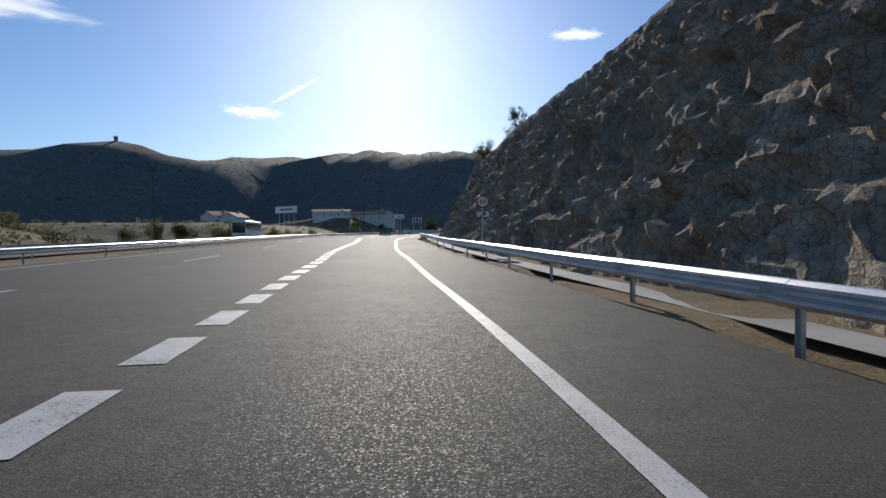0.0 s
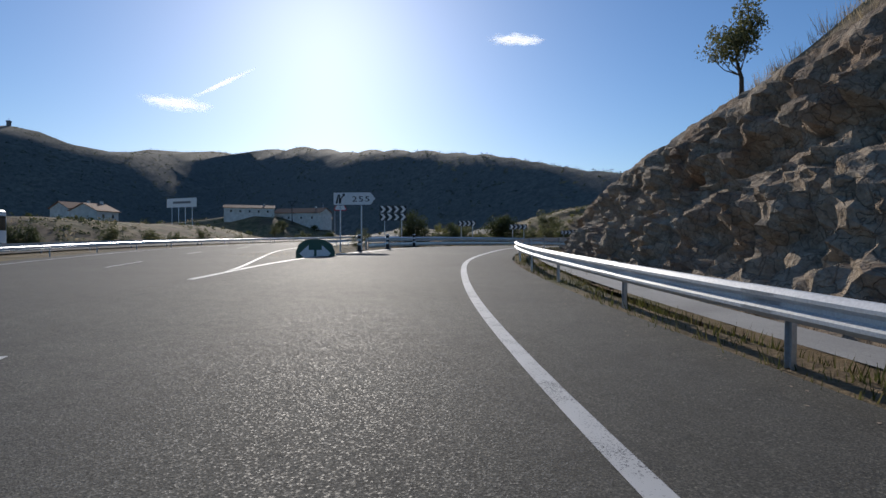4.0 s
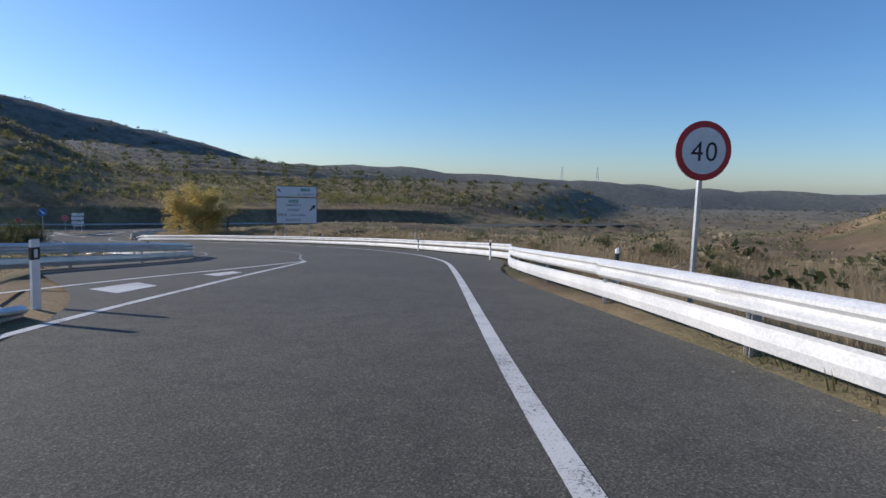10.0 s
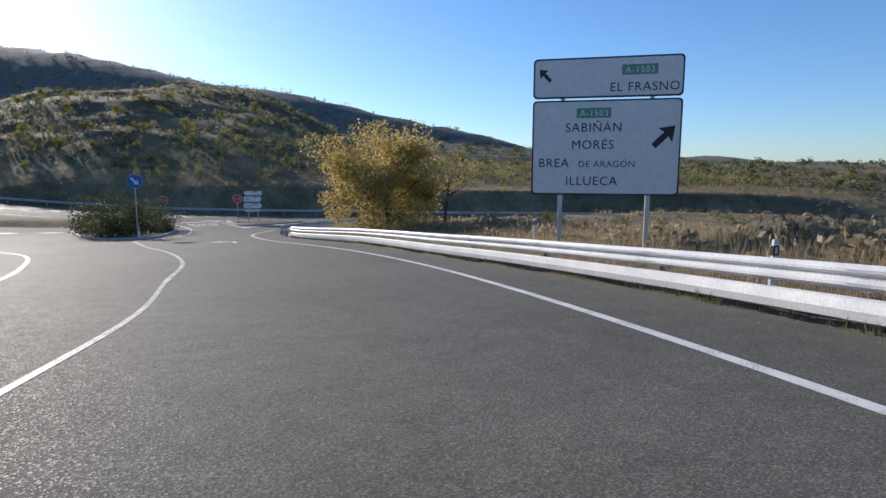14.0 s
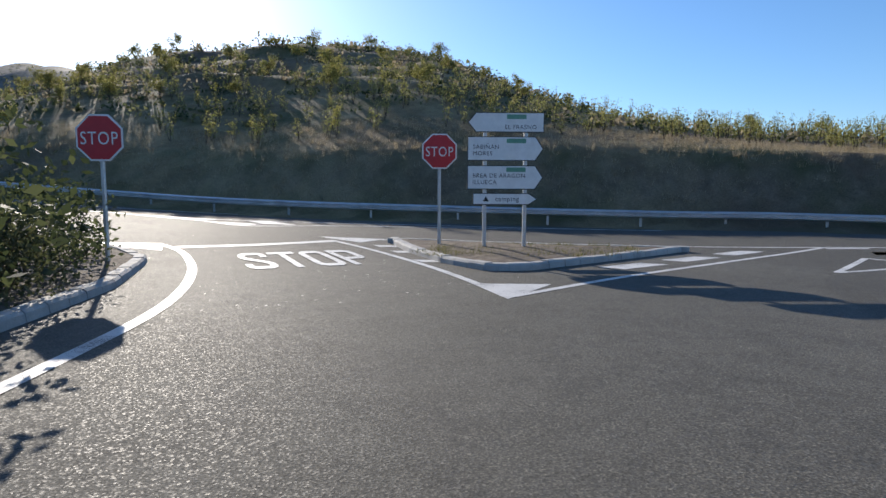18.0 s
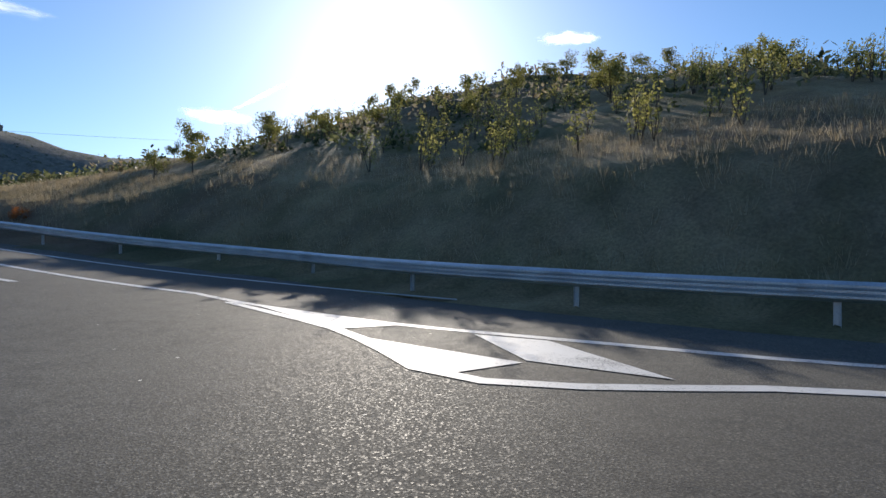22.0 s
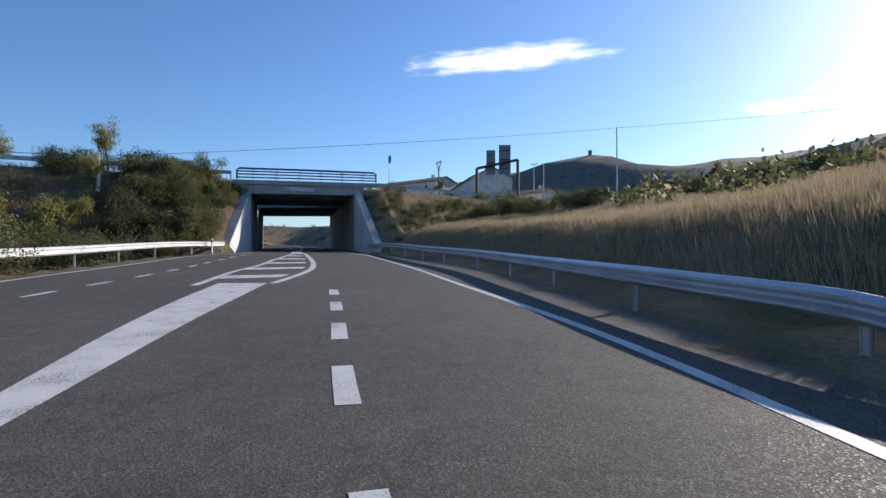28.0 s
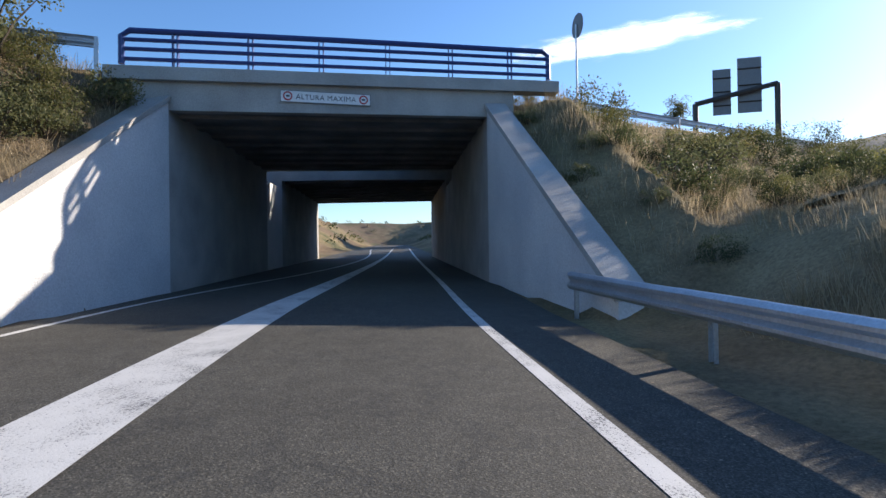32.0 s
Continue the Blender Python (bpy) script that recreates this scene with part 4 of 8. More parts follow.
stripe(road_local, "edge_line", [(83.2, 229.2), (80, 231.6), (76, 233.4), (70, 236.2)], 0.15, lift=0.009)
# lozenge in the middle of the local road
stripe(road_local, "median_line", [(104, 229.2), (98.7, 231.7), (94.2, 233.7), (91.3, 234.7), (90.0, 235.3), (88.5, 235.95), (87.4, 236.45), (86.0, 237.3), (84.2, 238.5), (83.2, 239.35)], [0.14, 0.14, 0.16, 0.2, 0.2, 0.16], lift=0.009)
stripe(road_local, "median_line", [(98.7, 231.0), (94.4, 232.4), (90.8, 233.25), (89.2, 233.2), (88.0, 233.5), (87.3, 234.7), (86.7, 235.75), (85.5, 237.05), (84.2, 238.3)], [0.14, 0.18, 0.2, 0.2, 0.18], lift=0.012)
patch(road_local, "hatch_bar", [(84.8, 238.0), (86.6, 235.95), (87.35, 236.35)], lift=0.013)
patch(road_local, "hatch_bar", [(86.75, 235.55), (88.0, 233.55), (88.8, 234.1)], lift=0.013)
patch(road_local, "hatch_bar", [(88.4, 235.75), (89.3, 235.4), (90.1, 233.5), (88.85, 234.2)], lift=0.013)
# westbound lanes
stripe(road_local, "edge_line", [(88.5, 240.0), (83.35, 242.6), (79.6, 244.2), (74.0, 246.5), (66, 250.3), (60.9, 253.06), (57.1, 254.9), (52.9, 256.9), (48.3, 259.1), (45.4, 260.35), (42.0, 261.8), (36.5, 264.0), (31, 266.1), (25.9, 268.0), (17, 271.6), (8, 275.2), (-50, 299)], 0.17, lift=0.009)
stripe(road_local, "lane_line", [(83.2, 239.35), (81.2, 240.3), (78.1, 241.85), (74.0, 243.85)], 0.2, lift=0.009)
LANE_MID = [(73.2, 244.2), (68.0, 246.5), (60.9, 249.5), (57.2, 251.3), (51.9, 253.85)]
_p = dense(LANE_MID, 0.1)
for i in range(9):
    a = int(len(_p) * (0.02 + i * 0.108))
    stripe(road_local, "dash", _p[a:a + 13:4], 0.2, lift=0.009, step=0.6)
stripe(road_local, "lane_line", [(81.0, 237.15), (75.2, 240.03), (70.0, 242.5), (60.6, 247.0)], [0.18, 0.18, 0.2, 0.3], lift=0.009)
stripe(road_local, "gore_line", [(60.8, 246.85), (56.4, 249.0), (52.7, 250.9), (50.4, 252.1)], [0.3, 0.7, 1.0, 1.2], lift=0.0105)
GORE_L = [(50.5, 250.9), (45.6, 253.4), (42.3, 255.4), (39.8, 256.65), (36.0, 258.75), (32.5, 260.7), (30.3, 261.85)]
GORE_R = [(50.9, 252.7), (45.85, 256.0), (43.1, 257.35), (38.7, 259.25), (34.0, 261.1), (30.3, 262.55)]
stripe(road_local, "gore_line", GORE_L, 0.2, lift=0.0105)
stripe(road_local, "gore_line", GORE_R, 0.22, lift=0.0105)
stripe(road_local, "gore_line", [(30.6, 262.1), (28.6, 262.85), (26.4, 263.7), (22.5, 265.3), (16, 268.3), (8, 272.0), (-50, 296.3)], [0.95, 0.45, 0.2, 0.15, 0.15], lift=0.012)
for x in (48.6, 45.0, 41.3, 37.8, 34.6):
    yl, yr = (lambda v, q=q: float(np.interp(-v, [-c[0] for c in q], [c[1] for c in q])) for q in (GORE_L, GORE_R))
    patch(road_local, "hatch_bar", [(x, yl(x) + 0.1), (x - 1.05, yl(x - 1.05) + 0.1), (x - 0.7, yr(x - 0.7) - 0.3), (x + 0.35, yr(x + 0.35) - 0.3)], lift=0.0105)
# give-way triangle and right-turn arrow
for a, b in (((72.35, 242.2), (73.05, 243.1)), ((73.05, 243.1), (75.1, 241.35)), ((75.1, 241.35), (72.35, 242.2))):
    stripe(road_local, "give_way_mark", [a, b], 0.19, lift=0.0105, step=0.5)
for poly in ([(79.4, 239.5), (79.52, 239.64), (77.74, 240.44), (77.0, 240.62)], [(77.0, 240.62), (77.74, 240.44), (77.6, 241.15), (76.9, 241.47)], [(78.15, 240.9), (77.45, 241.6), (76.35, 241.8)]):
    patch(road_local, "turn_arrow", poly, lift=0.0105)
# eastbound side: lane dash, zebra hatching, edge
stripe(road_local, "lane_line", [(76.0, 238.3), (74.2, 239.15)], 0.16, lift=0.009)
stripe(road_local, "lane_line", [(72.0, 238.8), (66, 241.6), (60, 244.3), (54, 246.9)], 0.16, lift=0.009)
for i in range(6):
    x = 70.6 - 2.3 * i
    y = 238.0 + 1.0 * i
    patch(road_local, "hatch_bar", [(x, y - 0.3), (x - 0.7, y - 0.1), (x + 0.15, y + 1.15 - 0.1 * i), (x + 0.75, y + 0.95 - 0.1 * i)], lift=0.0105)
LEFT_DASH = [(56, 245.0), (50.2, 248.3), (43.7, 252.0), (38.5, 254.6), (33, 257.6), (26, 261.4)]
_p = dense(LEFT_DASH, 0.1)
for i in range(13):
    a = int(len(_p) * i / 13)
    stripe(road_local, "dash", _p[a:a + 13:4], 0.15, lift=0.009, step=0.6)
stripe(road_local, "edge_line", [(72, 236.0), (60, 240.8), (48.4, 246.4), (40.4, 250.7), (33.4, 254.7), (26.6, 259.7), (19.2, 263.2), (10.8, 268.4), (-50, 292.8)], 0.15, lift=0.009)


# ---- guard rails ----
BEAM = [(0.0, 0.44), (0.02, 0.45), (0.075, 0.495), (0.075, 0.53), (0.01, 0.575), (0.01, 0.615), (0.075, 0.66), (0.075, 0.695), (0.02, 0.74), (0.0, 0.75)]
SKIRT = [(0.014, 0.07), (0.06, 0.09), (0.075, 0.2), (0.06, 0.33), (0.014, 0.36), (0.02, 0.36)]


def sweep(path, profile, side, lift=0.0, thick=0.006):
    """A thin rolled profile (out, up) drawn along places (x, y, z)."""
    p = np.asarray(path, float)
    d = np.gradient(p[:, :2], axis=0)
    d = d / np.hypot(d[:, 0], d[:, 1])[:, None]
    nrm = np.stack([d[:, 1], -d[:, 0]], 1) * side
    ring = [(o, h) for o, h in profile] + [(o - thick, h) for o, h in reversed(profile)]
    verts = [(x + nx * o, y + ny * o, z + h + lift) for (x, y, z), (nx, ny) in zip(p, nrm) for o, h in ring]
    m = len(ring)
    faces = [(i * m + j, i * m + (j + 1) % m, (i + 1) * m + (j + 1) % m, (i + 1) * m + j) for i in range(len(p) - 1) for j in range(m)]
    faces += [tuple(range(m)), tuple((len(p) - 1) * m + j for j in reversed(range(m)))]
    return verts, faces


def post_mesh():
    bm = bmesh.new()
    for x0, x1, y0, y1 in ((-0.05, 0.05, -0.014, -0.024), (-0.05, -0.044, -0.024, 0.03), (0.044, 0.05, -0.024, 0.03)):
        box(bm, x0, x1, y0, y1, -0.45, 0.7)
    box(bm, -0.045, 0.045, 0.014, 0.1, 0.5, 0.68)
    me = bpy.data.meshes.new("post")
    bm.to_mesh(me)
    bm.free()
    me.materials.append(STEEL)
    return me


POST_MESH = post_mesh()


def guard_rail(points, zfun, side, label, material, spacing=4.0, skirt=False, lower=False, group="guard rails", ends=(0.0, 0.0), skirt_material=None):
    """A W-beam rail on posts along places; side +1: its face looks right of the line. ends: metres over which it dips to the ground."""
    p = dense(points, 0.5)
    z = zfun(p[:, 0], p[:, 1])
    s = np.r_[0, np.cumsum(np.hypot(*np.diff(p, axis=0).T))]
    dip = np.zeros(len(s))
    for end, at in ((ends[0], s), (ends[1], s[-1] - s)):
        if end:
            dip = np.minimum(dip, -0.62 * (1 - smooth01(at / end)))
    p3 = np.c_[p, z + dip]
    base = thing("guard_rail", p3[0], label, "guard rail", group)
    p3 = p3 - p3[0]
    k = max(1, round(s[-1] / spacing))
    cuts = [int(np.searchsorted(s, s[-1] * i / k)) for i in range(k + 1)]
    cuts[-1] = len(s) - 1
    d = np.gradient(p3[:, :2], axis=0)
    for i in range(k):
        a, b = cuts[i], cuts[i + 1]
        b2 = min(b + (1 if i < k - 1 else 0), len(s) - 1)
        seg = p3[a:b2 + 1].copy()
        part("beam", sweep(seg, BEAM, side, 0.004 * (i % 2), 0.005), material, base, smooth=False)
        if skirt:
            part("lower_skirt", sweep(seg, SKIRT, side, 0.004 * (i % 2), 0.005), skirt_material or material, base)
        if lower:
            seg2 = seg.copy()
            seg2[:, 2] -= 0.38
            part("lower_beam", sweep(seg2, BEAM, side, 0.004 * (i % 2), 0.005), material, base)
    for i in range(k + 1):
        a = cuts[i]
        ang = math.atan2(d[a, 1], d[a, 0])
        ob = part("post", POST_MESH, STEEL, base)
        off = -0.11 * side
        nx, ny = math.sin(ang), -math.cos(ang)
        ob.matrix_basis = Matrix.Translation((p3[a, 0] + nx * off, p3[a, 1] + ny * off, p3[a, 2])) @ Matrix.Rotation(ang + (0 if side < 0 else math.pi), 4, "Z")
    return base


# right side of the lane and ramp: the beam faces the road, to the left of the line
guard_rail(along([-160, 0, 47, 56, 70, 95, 107, 112], [4.35, 4.35, 4.25, 4.2, 3.75, 2.95, 3.0, 3.1], -60, 62, 2.0), road_z, -1, "dull galvanised steel guard rail on posts below a rock cutting", STEEL, 4.3)
guard_rail(along([0, 47, 56, 70, 95, 107, 115, 130, 150, 158], [4.35, 4.25, 4.2, 3.75, 2.95, 3.05, 3.45, 3.3, 3.7, 3.75], 62, 157, 2.0), road_z, -1, "sunlit galvanised guard rail on posts beside a grass bank", STEEL_SUNLIT, 4.1)
guard_rail(along([148, 155, 166, 172, 181, 195, 206, 218, 228, 238, 247], [3.72, 3.85, 4.4, 6.1, 6.3, 6.5, 5.75, 4.75, 4.8, 4.2, 4.6], 149, 246, 2.0), road_z, -1, "sunlit double guard rail with a pale lower skirt", STEEL_SUNLIT, 4.0, skirt=True, ends=(0.0, 5.0))
guard_rail([(89.0, 205.6), (90.9, 208.0), (93.2, 210.2), (96.5, 212.0), (101, 212.7), (108, 210.4), (118, 205.2)], road_z, -1, "sunlit guard rail curving round the right-turn lane", STEEL_SUNLIT, 4.0, skirt=True)
# left side of the ramp
guard_rail(along([99, 106, 115, 125, 136, 143, 150, 156], [-7.2, -7.2, -6.1, -5.1, -4.4, -4.0, -4.4, -4.9], 100, 155.5, 2.0), road_z, 1, "shaded double steel guard rail inside the ramp bend", STEEL, 4.0, skirt=True, lower=False, ends=(0.0, 4.0))
guard_rail([(35.5, 146.5), (41, 148.6), (47, 151.0), (53.5, 155.8), (58.8, 163.0), (63.0, 171.0), (65.6, 179.0), (67.0, 187), (68.2, 195), (69.0, 204), (69.2, 214), (67.6, 223.5), (64.2, 231.0), (59.6, 237.0)], road_z, 1, "grey steel guard rail curving round the entry ramp", STEEL, 4.0, skirt=True, ends=(5.0, 0.0))
# median of the motorway
guard_rail(motor_line(-60, 262, eased(-16.3, -11.6), 3.0), motor_z_at, 1, "long steel guard rail along the motorway median", STEEL, 8.0)
guard_rail(motor_line(-60, 262, eased(-20.6, -14.6), 3.0), motor_z_at, -1, "second steel guard rail along the motorway median", STEEL, 8.0)
guard_rail(motor_line(97, 262, 0.15, 3.0), motor_z_at, -1, "steel guard rail on the motorway's outer verge", STEEL, 8.0, ends=(6.0, 0.0))
guard_rail(motor_line(276.5, 420, 0.15, 3.0), motor_z_at, -1, "steel guard rail on the motorway's outer verge", STEEL, 8.0)
# local road
guard_rail([(150, 206.5), (130, 216.0), (114, 225.0), (100, 233.4), (93.0, 237.2), (87.2, 241.3), (83.6, 244.6), (73.9, 248.6), (70.2, 250.6)], road_z, -1, "shaded steel guard rail below the dark road bank", STEEL, 4.0)
guard_rail([(67.2, 252.0), (63.4, 253.6), (60.9, 254.7), (55.6, 257.6), (49.8, 260.8), (44.1, 263.1), (40.8, 264.4), (36, 266.2), (30.5, 268.3), (25.6, 270.0)], road_z, -1, "steel guard rail leading to the underpass", STEEL, 4.0, ends=(5.0, 0.0))
guard_rail([(58, 239.0), (53, 241.7), (48.0, 244.6), (40.0, 249.2), (33.0, 253.2), (26.5, 258.6)], road_z, 1, "pale sunlit guard rail leading to the underpass", STEEL_SUNLIT, 4.0)


# ---- the underpass ----
BR = Vector((16.7, 263.7, 0))
BW = Vector((-0.9285, 0.3714, 0)).normalized()
BN = Vector((0.3714, 0.9285, 0)).normalized()
SOFFIT, DECK, SKEW, TILT = 1.37, 2.45, 0.18, 0.03


def br(a, b, z):
    """A place a metres into the underpass and b metres right of its left wall."""
    p = BR + BW * (a + SKEW * b) + BN * b
    return (p.x, p.y, z)


def prism(corners, z0, z1):
    """An upright solid on plan corners; z0 and z1 may be lists."""
    n = len(corners)
    lo = z0 if isinstance(z0, (list, tuple)) else [z0] * n
    hi = z1 if isinstance(z1, (list, tuple)) else [z1] * n
    verts = [(x, y, z) for (x, y), z in zip(corners, lo)] + [(x, y, z) for (x, y), z in zip(corners, hi)]
    faces = [tuple(range(n))[::-1], tuple(range(n, 2 * n))] + [(i, (i + 1) % n, (i + 1) % n + n, i + n) for i in range(n)]
    return verts, faces


def brp(a, b):
    return br(a, b, 0)[:2]


SPAN = 8.9


def underpass(a0, a1, face, label, skew=0.0):
    base = thing("road_bridge", br(a0, SPAN / 2, DECK), label, "bridge", "motorway bridges")
    off = Vector(br(a0, SPAN / 2, DECK))

    def shift(vf):
        return [(x - off.x, y - off.y, z - off.z + min(max(z, 0), 1) * TILT * ((x - BR.x) * BN.x + (y - BR.y) * BN.y - SPAN / 2)) for x, y, z in vf[0]], vf[1]

    part("abutment", shift(prism([brp(a0, -0.02), brp(a1, -0.02), brp(a1, -0.9), brp(a0, -0.9)], -6, SOFFIT)), CONCRETE, base, "grey concrete abutment wall")
    part("abutment", shift(prism([brp(a0, SPAN + 0.02), brp(a0, SPAN + 0.9), brp(a1, SPAN + 0.9), brp(a1, SPAN + 0.02)], -6, SOFFIT)), CONCRETE, base, "grey concrete abutment wall")
    part("deck_slab", shift(prism([brp(a0 + 0.3, -0.9), brp(a0 + 0.3, SPAN + 0.9), brp(a1 - 0.3, SPAN + 0.9), brp(a1 - 0.3, -0.9)], SOFFIT, DECK - 0.15)), CONCRETE_DARK, base, "dark concrete deck underside")
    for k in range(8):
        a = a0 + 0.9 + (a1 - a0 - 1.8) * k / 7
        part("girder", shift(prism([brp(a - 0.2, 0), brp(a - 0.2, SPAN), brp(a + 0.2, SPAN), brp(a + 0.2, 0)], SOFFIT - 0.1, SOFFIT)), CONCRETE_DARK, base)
    for a, o in ((a0, -1), (a1, 1)):
        part("fascia", shift(prism([brp(a, -0.9), brp(a, SPAN + 0.9), brp(a - o * 0.3, SPAN + 0.9), brp(a - o * 0.3, -0.9)], SOFFIT - 0.05, DECK - 0.35)), CONCRETE, base, "weathered concrete edge beam")
        part("cornice", shift(prism([brp(a + o * 0.18, -1.5), brp(a + o * 0.18, SPAN + 2.4), brp(a - o * 0.35, SPAN + 2.4), brp(a - o * 0.35, -1.5)], DECK - 0.35, DECK)), CONCRETE, base, "projecting concrete cornice")
    # parapet on the near edge: flanged posts, four rails, the top one bent down at both ends
    a = a0 + 0.05
    lo, hi = -1.15, SPAN + 2.1
    for b in np.linspace(lo + 1.3, hi - 1.3, 6):
        for u in (-0.06, 0.06):
            part("parapet_post", shift(prism([brp(a - 0.06, b + u - 0.012), brp(a - 0.06, b + u + 0.012), brp(a + 0.1, b + u + 0.012), brp(a + 0.1, b + u - 0.012)], DECK, DECK + 0.98)), BLUE_RAIL, base)
        part("post_foot", shift(prism([brp(a - 0.1, b - 0.12), brp(a - 0.1, b + 0.12), brp(a + 0.14, b + 0.12), brp(a + 0.14, b - 0.12)], DECK + 0.002, DECK + 0.03)), STEEL, base)
    part("parapet_rail", shift(tube([br(a, lo, DECK + 0.1), br(a, lo, DECK + 0.85), br(a, lo + 0.2, DECK + 1.0), br(a, SPAN / 2, DECK + 1.02), br(a, hi - 0.2, DECK + 1.0), br(a, hi, DECK + 0.85), br(a, hi, DECK + 0.1)], 0.085, 8)), BLUE_RAIL, base, "dark blue steel rail")
    for h in (0.76, 0.51, 0.24):
        part("parapet_rail", shift(tube([br(a, lo, DECK + h), br(a, SPAN / 2, DECK + h + 0.01), br(a, hi, DECK + h)], 0.058, 8)), BLUE_RAIL, base, "dark blue steel rail")
    return base, off, shift


near_bridge, near_off, near_shift = underpass(0.0, 11.5, 1, "concrete motorway bridge with dark blue railings over the local road")
far_bridge, far_off, far_shift = underpass(15.0, 29.0, 1, "second concrete motorway bridge behind the first")
# wing walls of the near bridge
def wing(a, b, a2, b2, top, drop, label):
    p0, p1 = Vector(br(a, b, 0)), Vector(br(a2, b2, 0))
    d = (p1 - p0).normalized()
    nn = Vector((d.y, -d.x, 0)) * (0.45 if b > 1 else -0.45)
    c = [p0, p1, p1 - nn, p0 - nn]
    z1 = rz(p1.x, p1.y) + drop
    part("wing_wall", near_shift(prism([(v.x, v.y) for v in c], -6.5, [top, z1, z1, top])), CONCRETE_PALE, near_bridge, label)
    part("coping", near_shift(prism([(v.x, v.y) for v in (p0 + nn * 0.15, p1 + nn * 0.15, p1 - nn * 1.3, p0 - nn * 1.3)], [top + 0.003, z1 + 0.003, z1 + 0.003, top + 0.003], [top + 0.16, z1 + 0.16, z1 + 0.16, top + 0.16])), CONCRETE, near_bridge)


wing(0.0, -0.02, -7.6, -1.1, SOFFIT + 0.2, 0.5, "whitewashed sloping concrete wing wall in sunlight")
wing(0.0, SPAN + 0.02, -8.6, SPAN + 0.75, SOFFIT + 0.2, 0.3, "pale sloping concrete wing wall in shade")
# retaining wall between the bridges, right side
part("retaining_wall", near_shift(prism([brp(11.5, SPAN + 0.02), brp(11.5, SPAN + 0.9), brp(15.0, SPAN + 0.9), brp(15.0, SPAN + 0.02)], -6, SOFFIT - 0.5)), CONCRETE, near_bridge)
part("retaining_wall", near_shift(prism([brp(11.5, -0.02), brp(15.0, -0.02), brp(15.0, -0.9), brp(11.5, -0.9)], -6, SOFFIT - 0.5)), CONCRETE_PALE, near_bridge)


def heaped(side, a, o):
    """Height of the earth o metres behind a wing wall."""
    w = np.interp(a, [-7.6, 0], [1.1, 0]) if side < 0 else np.interp(a, [-8.6, 0], [0.75, 0])
    x, y = brp(a, -w - o if side < 0 else SPAN + w + o)
    z = np.interp(a, [-8.6, -7.6, 0, 1], [-4.0, -3.3, 1.35, 2.0]) - 0.02 + 0.55 * max(o - 0.6, 0) - (0.25 if o < 0.5 else 0)
    z = min(z, gz(x, y) + 0.12) if o > 2.5 else min(z, 2.1)
    return gz(x, y) - 0.15 if o > 6.8 else float(z)


def bank_behind(side, label):
    """Earth heaped behind a wing wall, falling with its coping."""
    aa, oo = np.arange(-8.4, 2.2, 0.5), np.r_[0.3, 0.6, np.arange(1.0, 7.1, 0.5)]
    verts = []
    for a in aa:
        w = np.interp(a, [-7.6, 0], [1.1, 0]) if side < 0 else np.interp(a, [-8.6, 0], [0.75, 0])
        top = np.interp(a, [-8.6, -7.6, 0, 1], [-4.0, -3.3, 1.35, 2.0])
        for o in oo:
            x, y = brp(a, -w - o if side < 0 else SPAN + w + o)
            z = heaped(side, a, o)
            verts.append((x, y, z + 0.1 * noise.noise((x * 0.9, y * 0.9, 1))))
    n = len(oo)
    faces = [(i * n + j, i * n + j + 1, (i + 1) * n + j + 1, (i + 1) * n + j) for i in range(len(aa) - 1) for j in range(n - 1)]
    me = mesh_of("embankment", verts, faces if side > 0 else [f[::-1] for f in faces], GROUND, True)
    return tagged(new("embankment", me), label, "embankment", kind="structure")


bank_behind(-1, "earth bank heaped behind the whitewashed wing wall")
bank_behind(1, "earth bank heaped behind the shaded wing wall")


# ---- signs ----
def facing(hx, hy):
    """Turn about z so that a thing's front (-y) looks against the heading (hx, hy)."""
    return math.atan2(hy, hx) - math.pi / 2


def heading_at(s):
    return float(np.interp(s, RS, THX)), float(np.interp(s, RS, THY))


def post(base, x, z0, z1, r=0.04, material=None, y=0.06, name="post"):
    return part(name, tube([(x, y, z0), (x, y, z1)], r, 10), material or STEEL, base)


def sign_base(name, x, y, label, category, turn, group=""):
    g = gz(x, y)
    return thing(name, (x, y, g), label, category, group, turn), g


def disc_plate(base, cz, r, rim, face, rim_width, back=None):
    part("plate", plate(disc_outline(r, 32, 0, cz), 0.0, 0.02), back or SIGN_GREY, base)
    part("border", plate(disc_outline(r * 0.995, 32, 0, cz), -0.006, 0.0), rim, base)
    if face is not None:
        part("face", plate(disc_outline(r - rim_width, 32, 0, cz), -0.012, -0.0062), face, base)


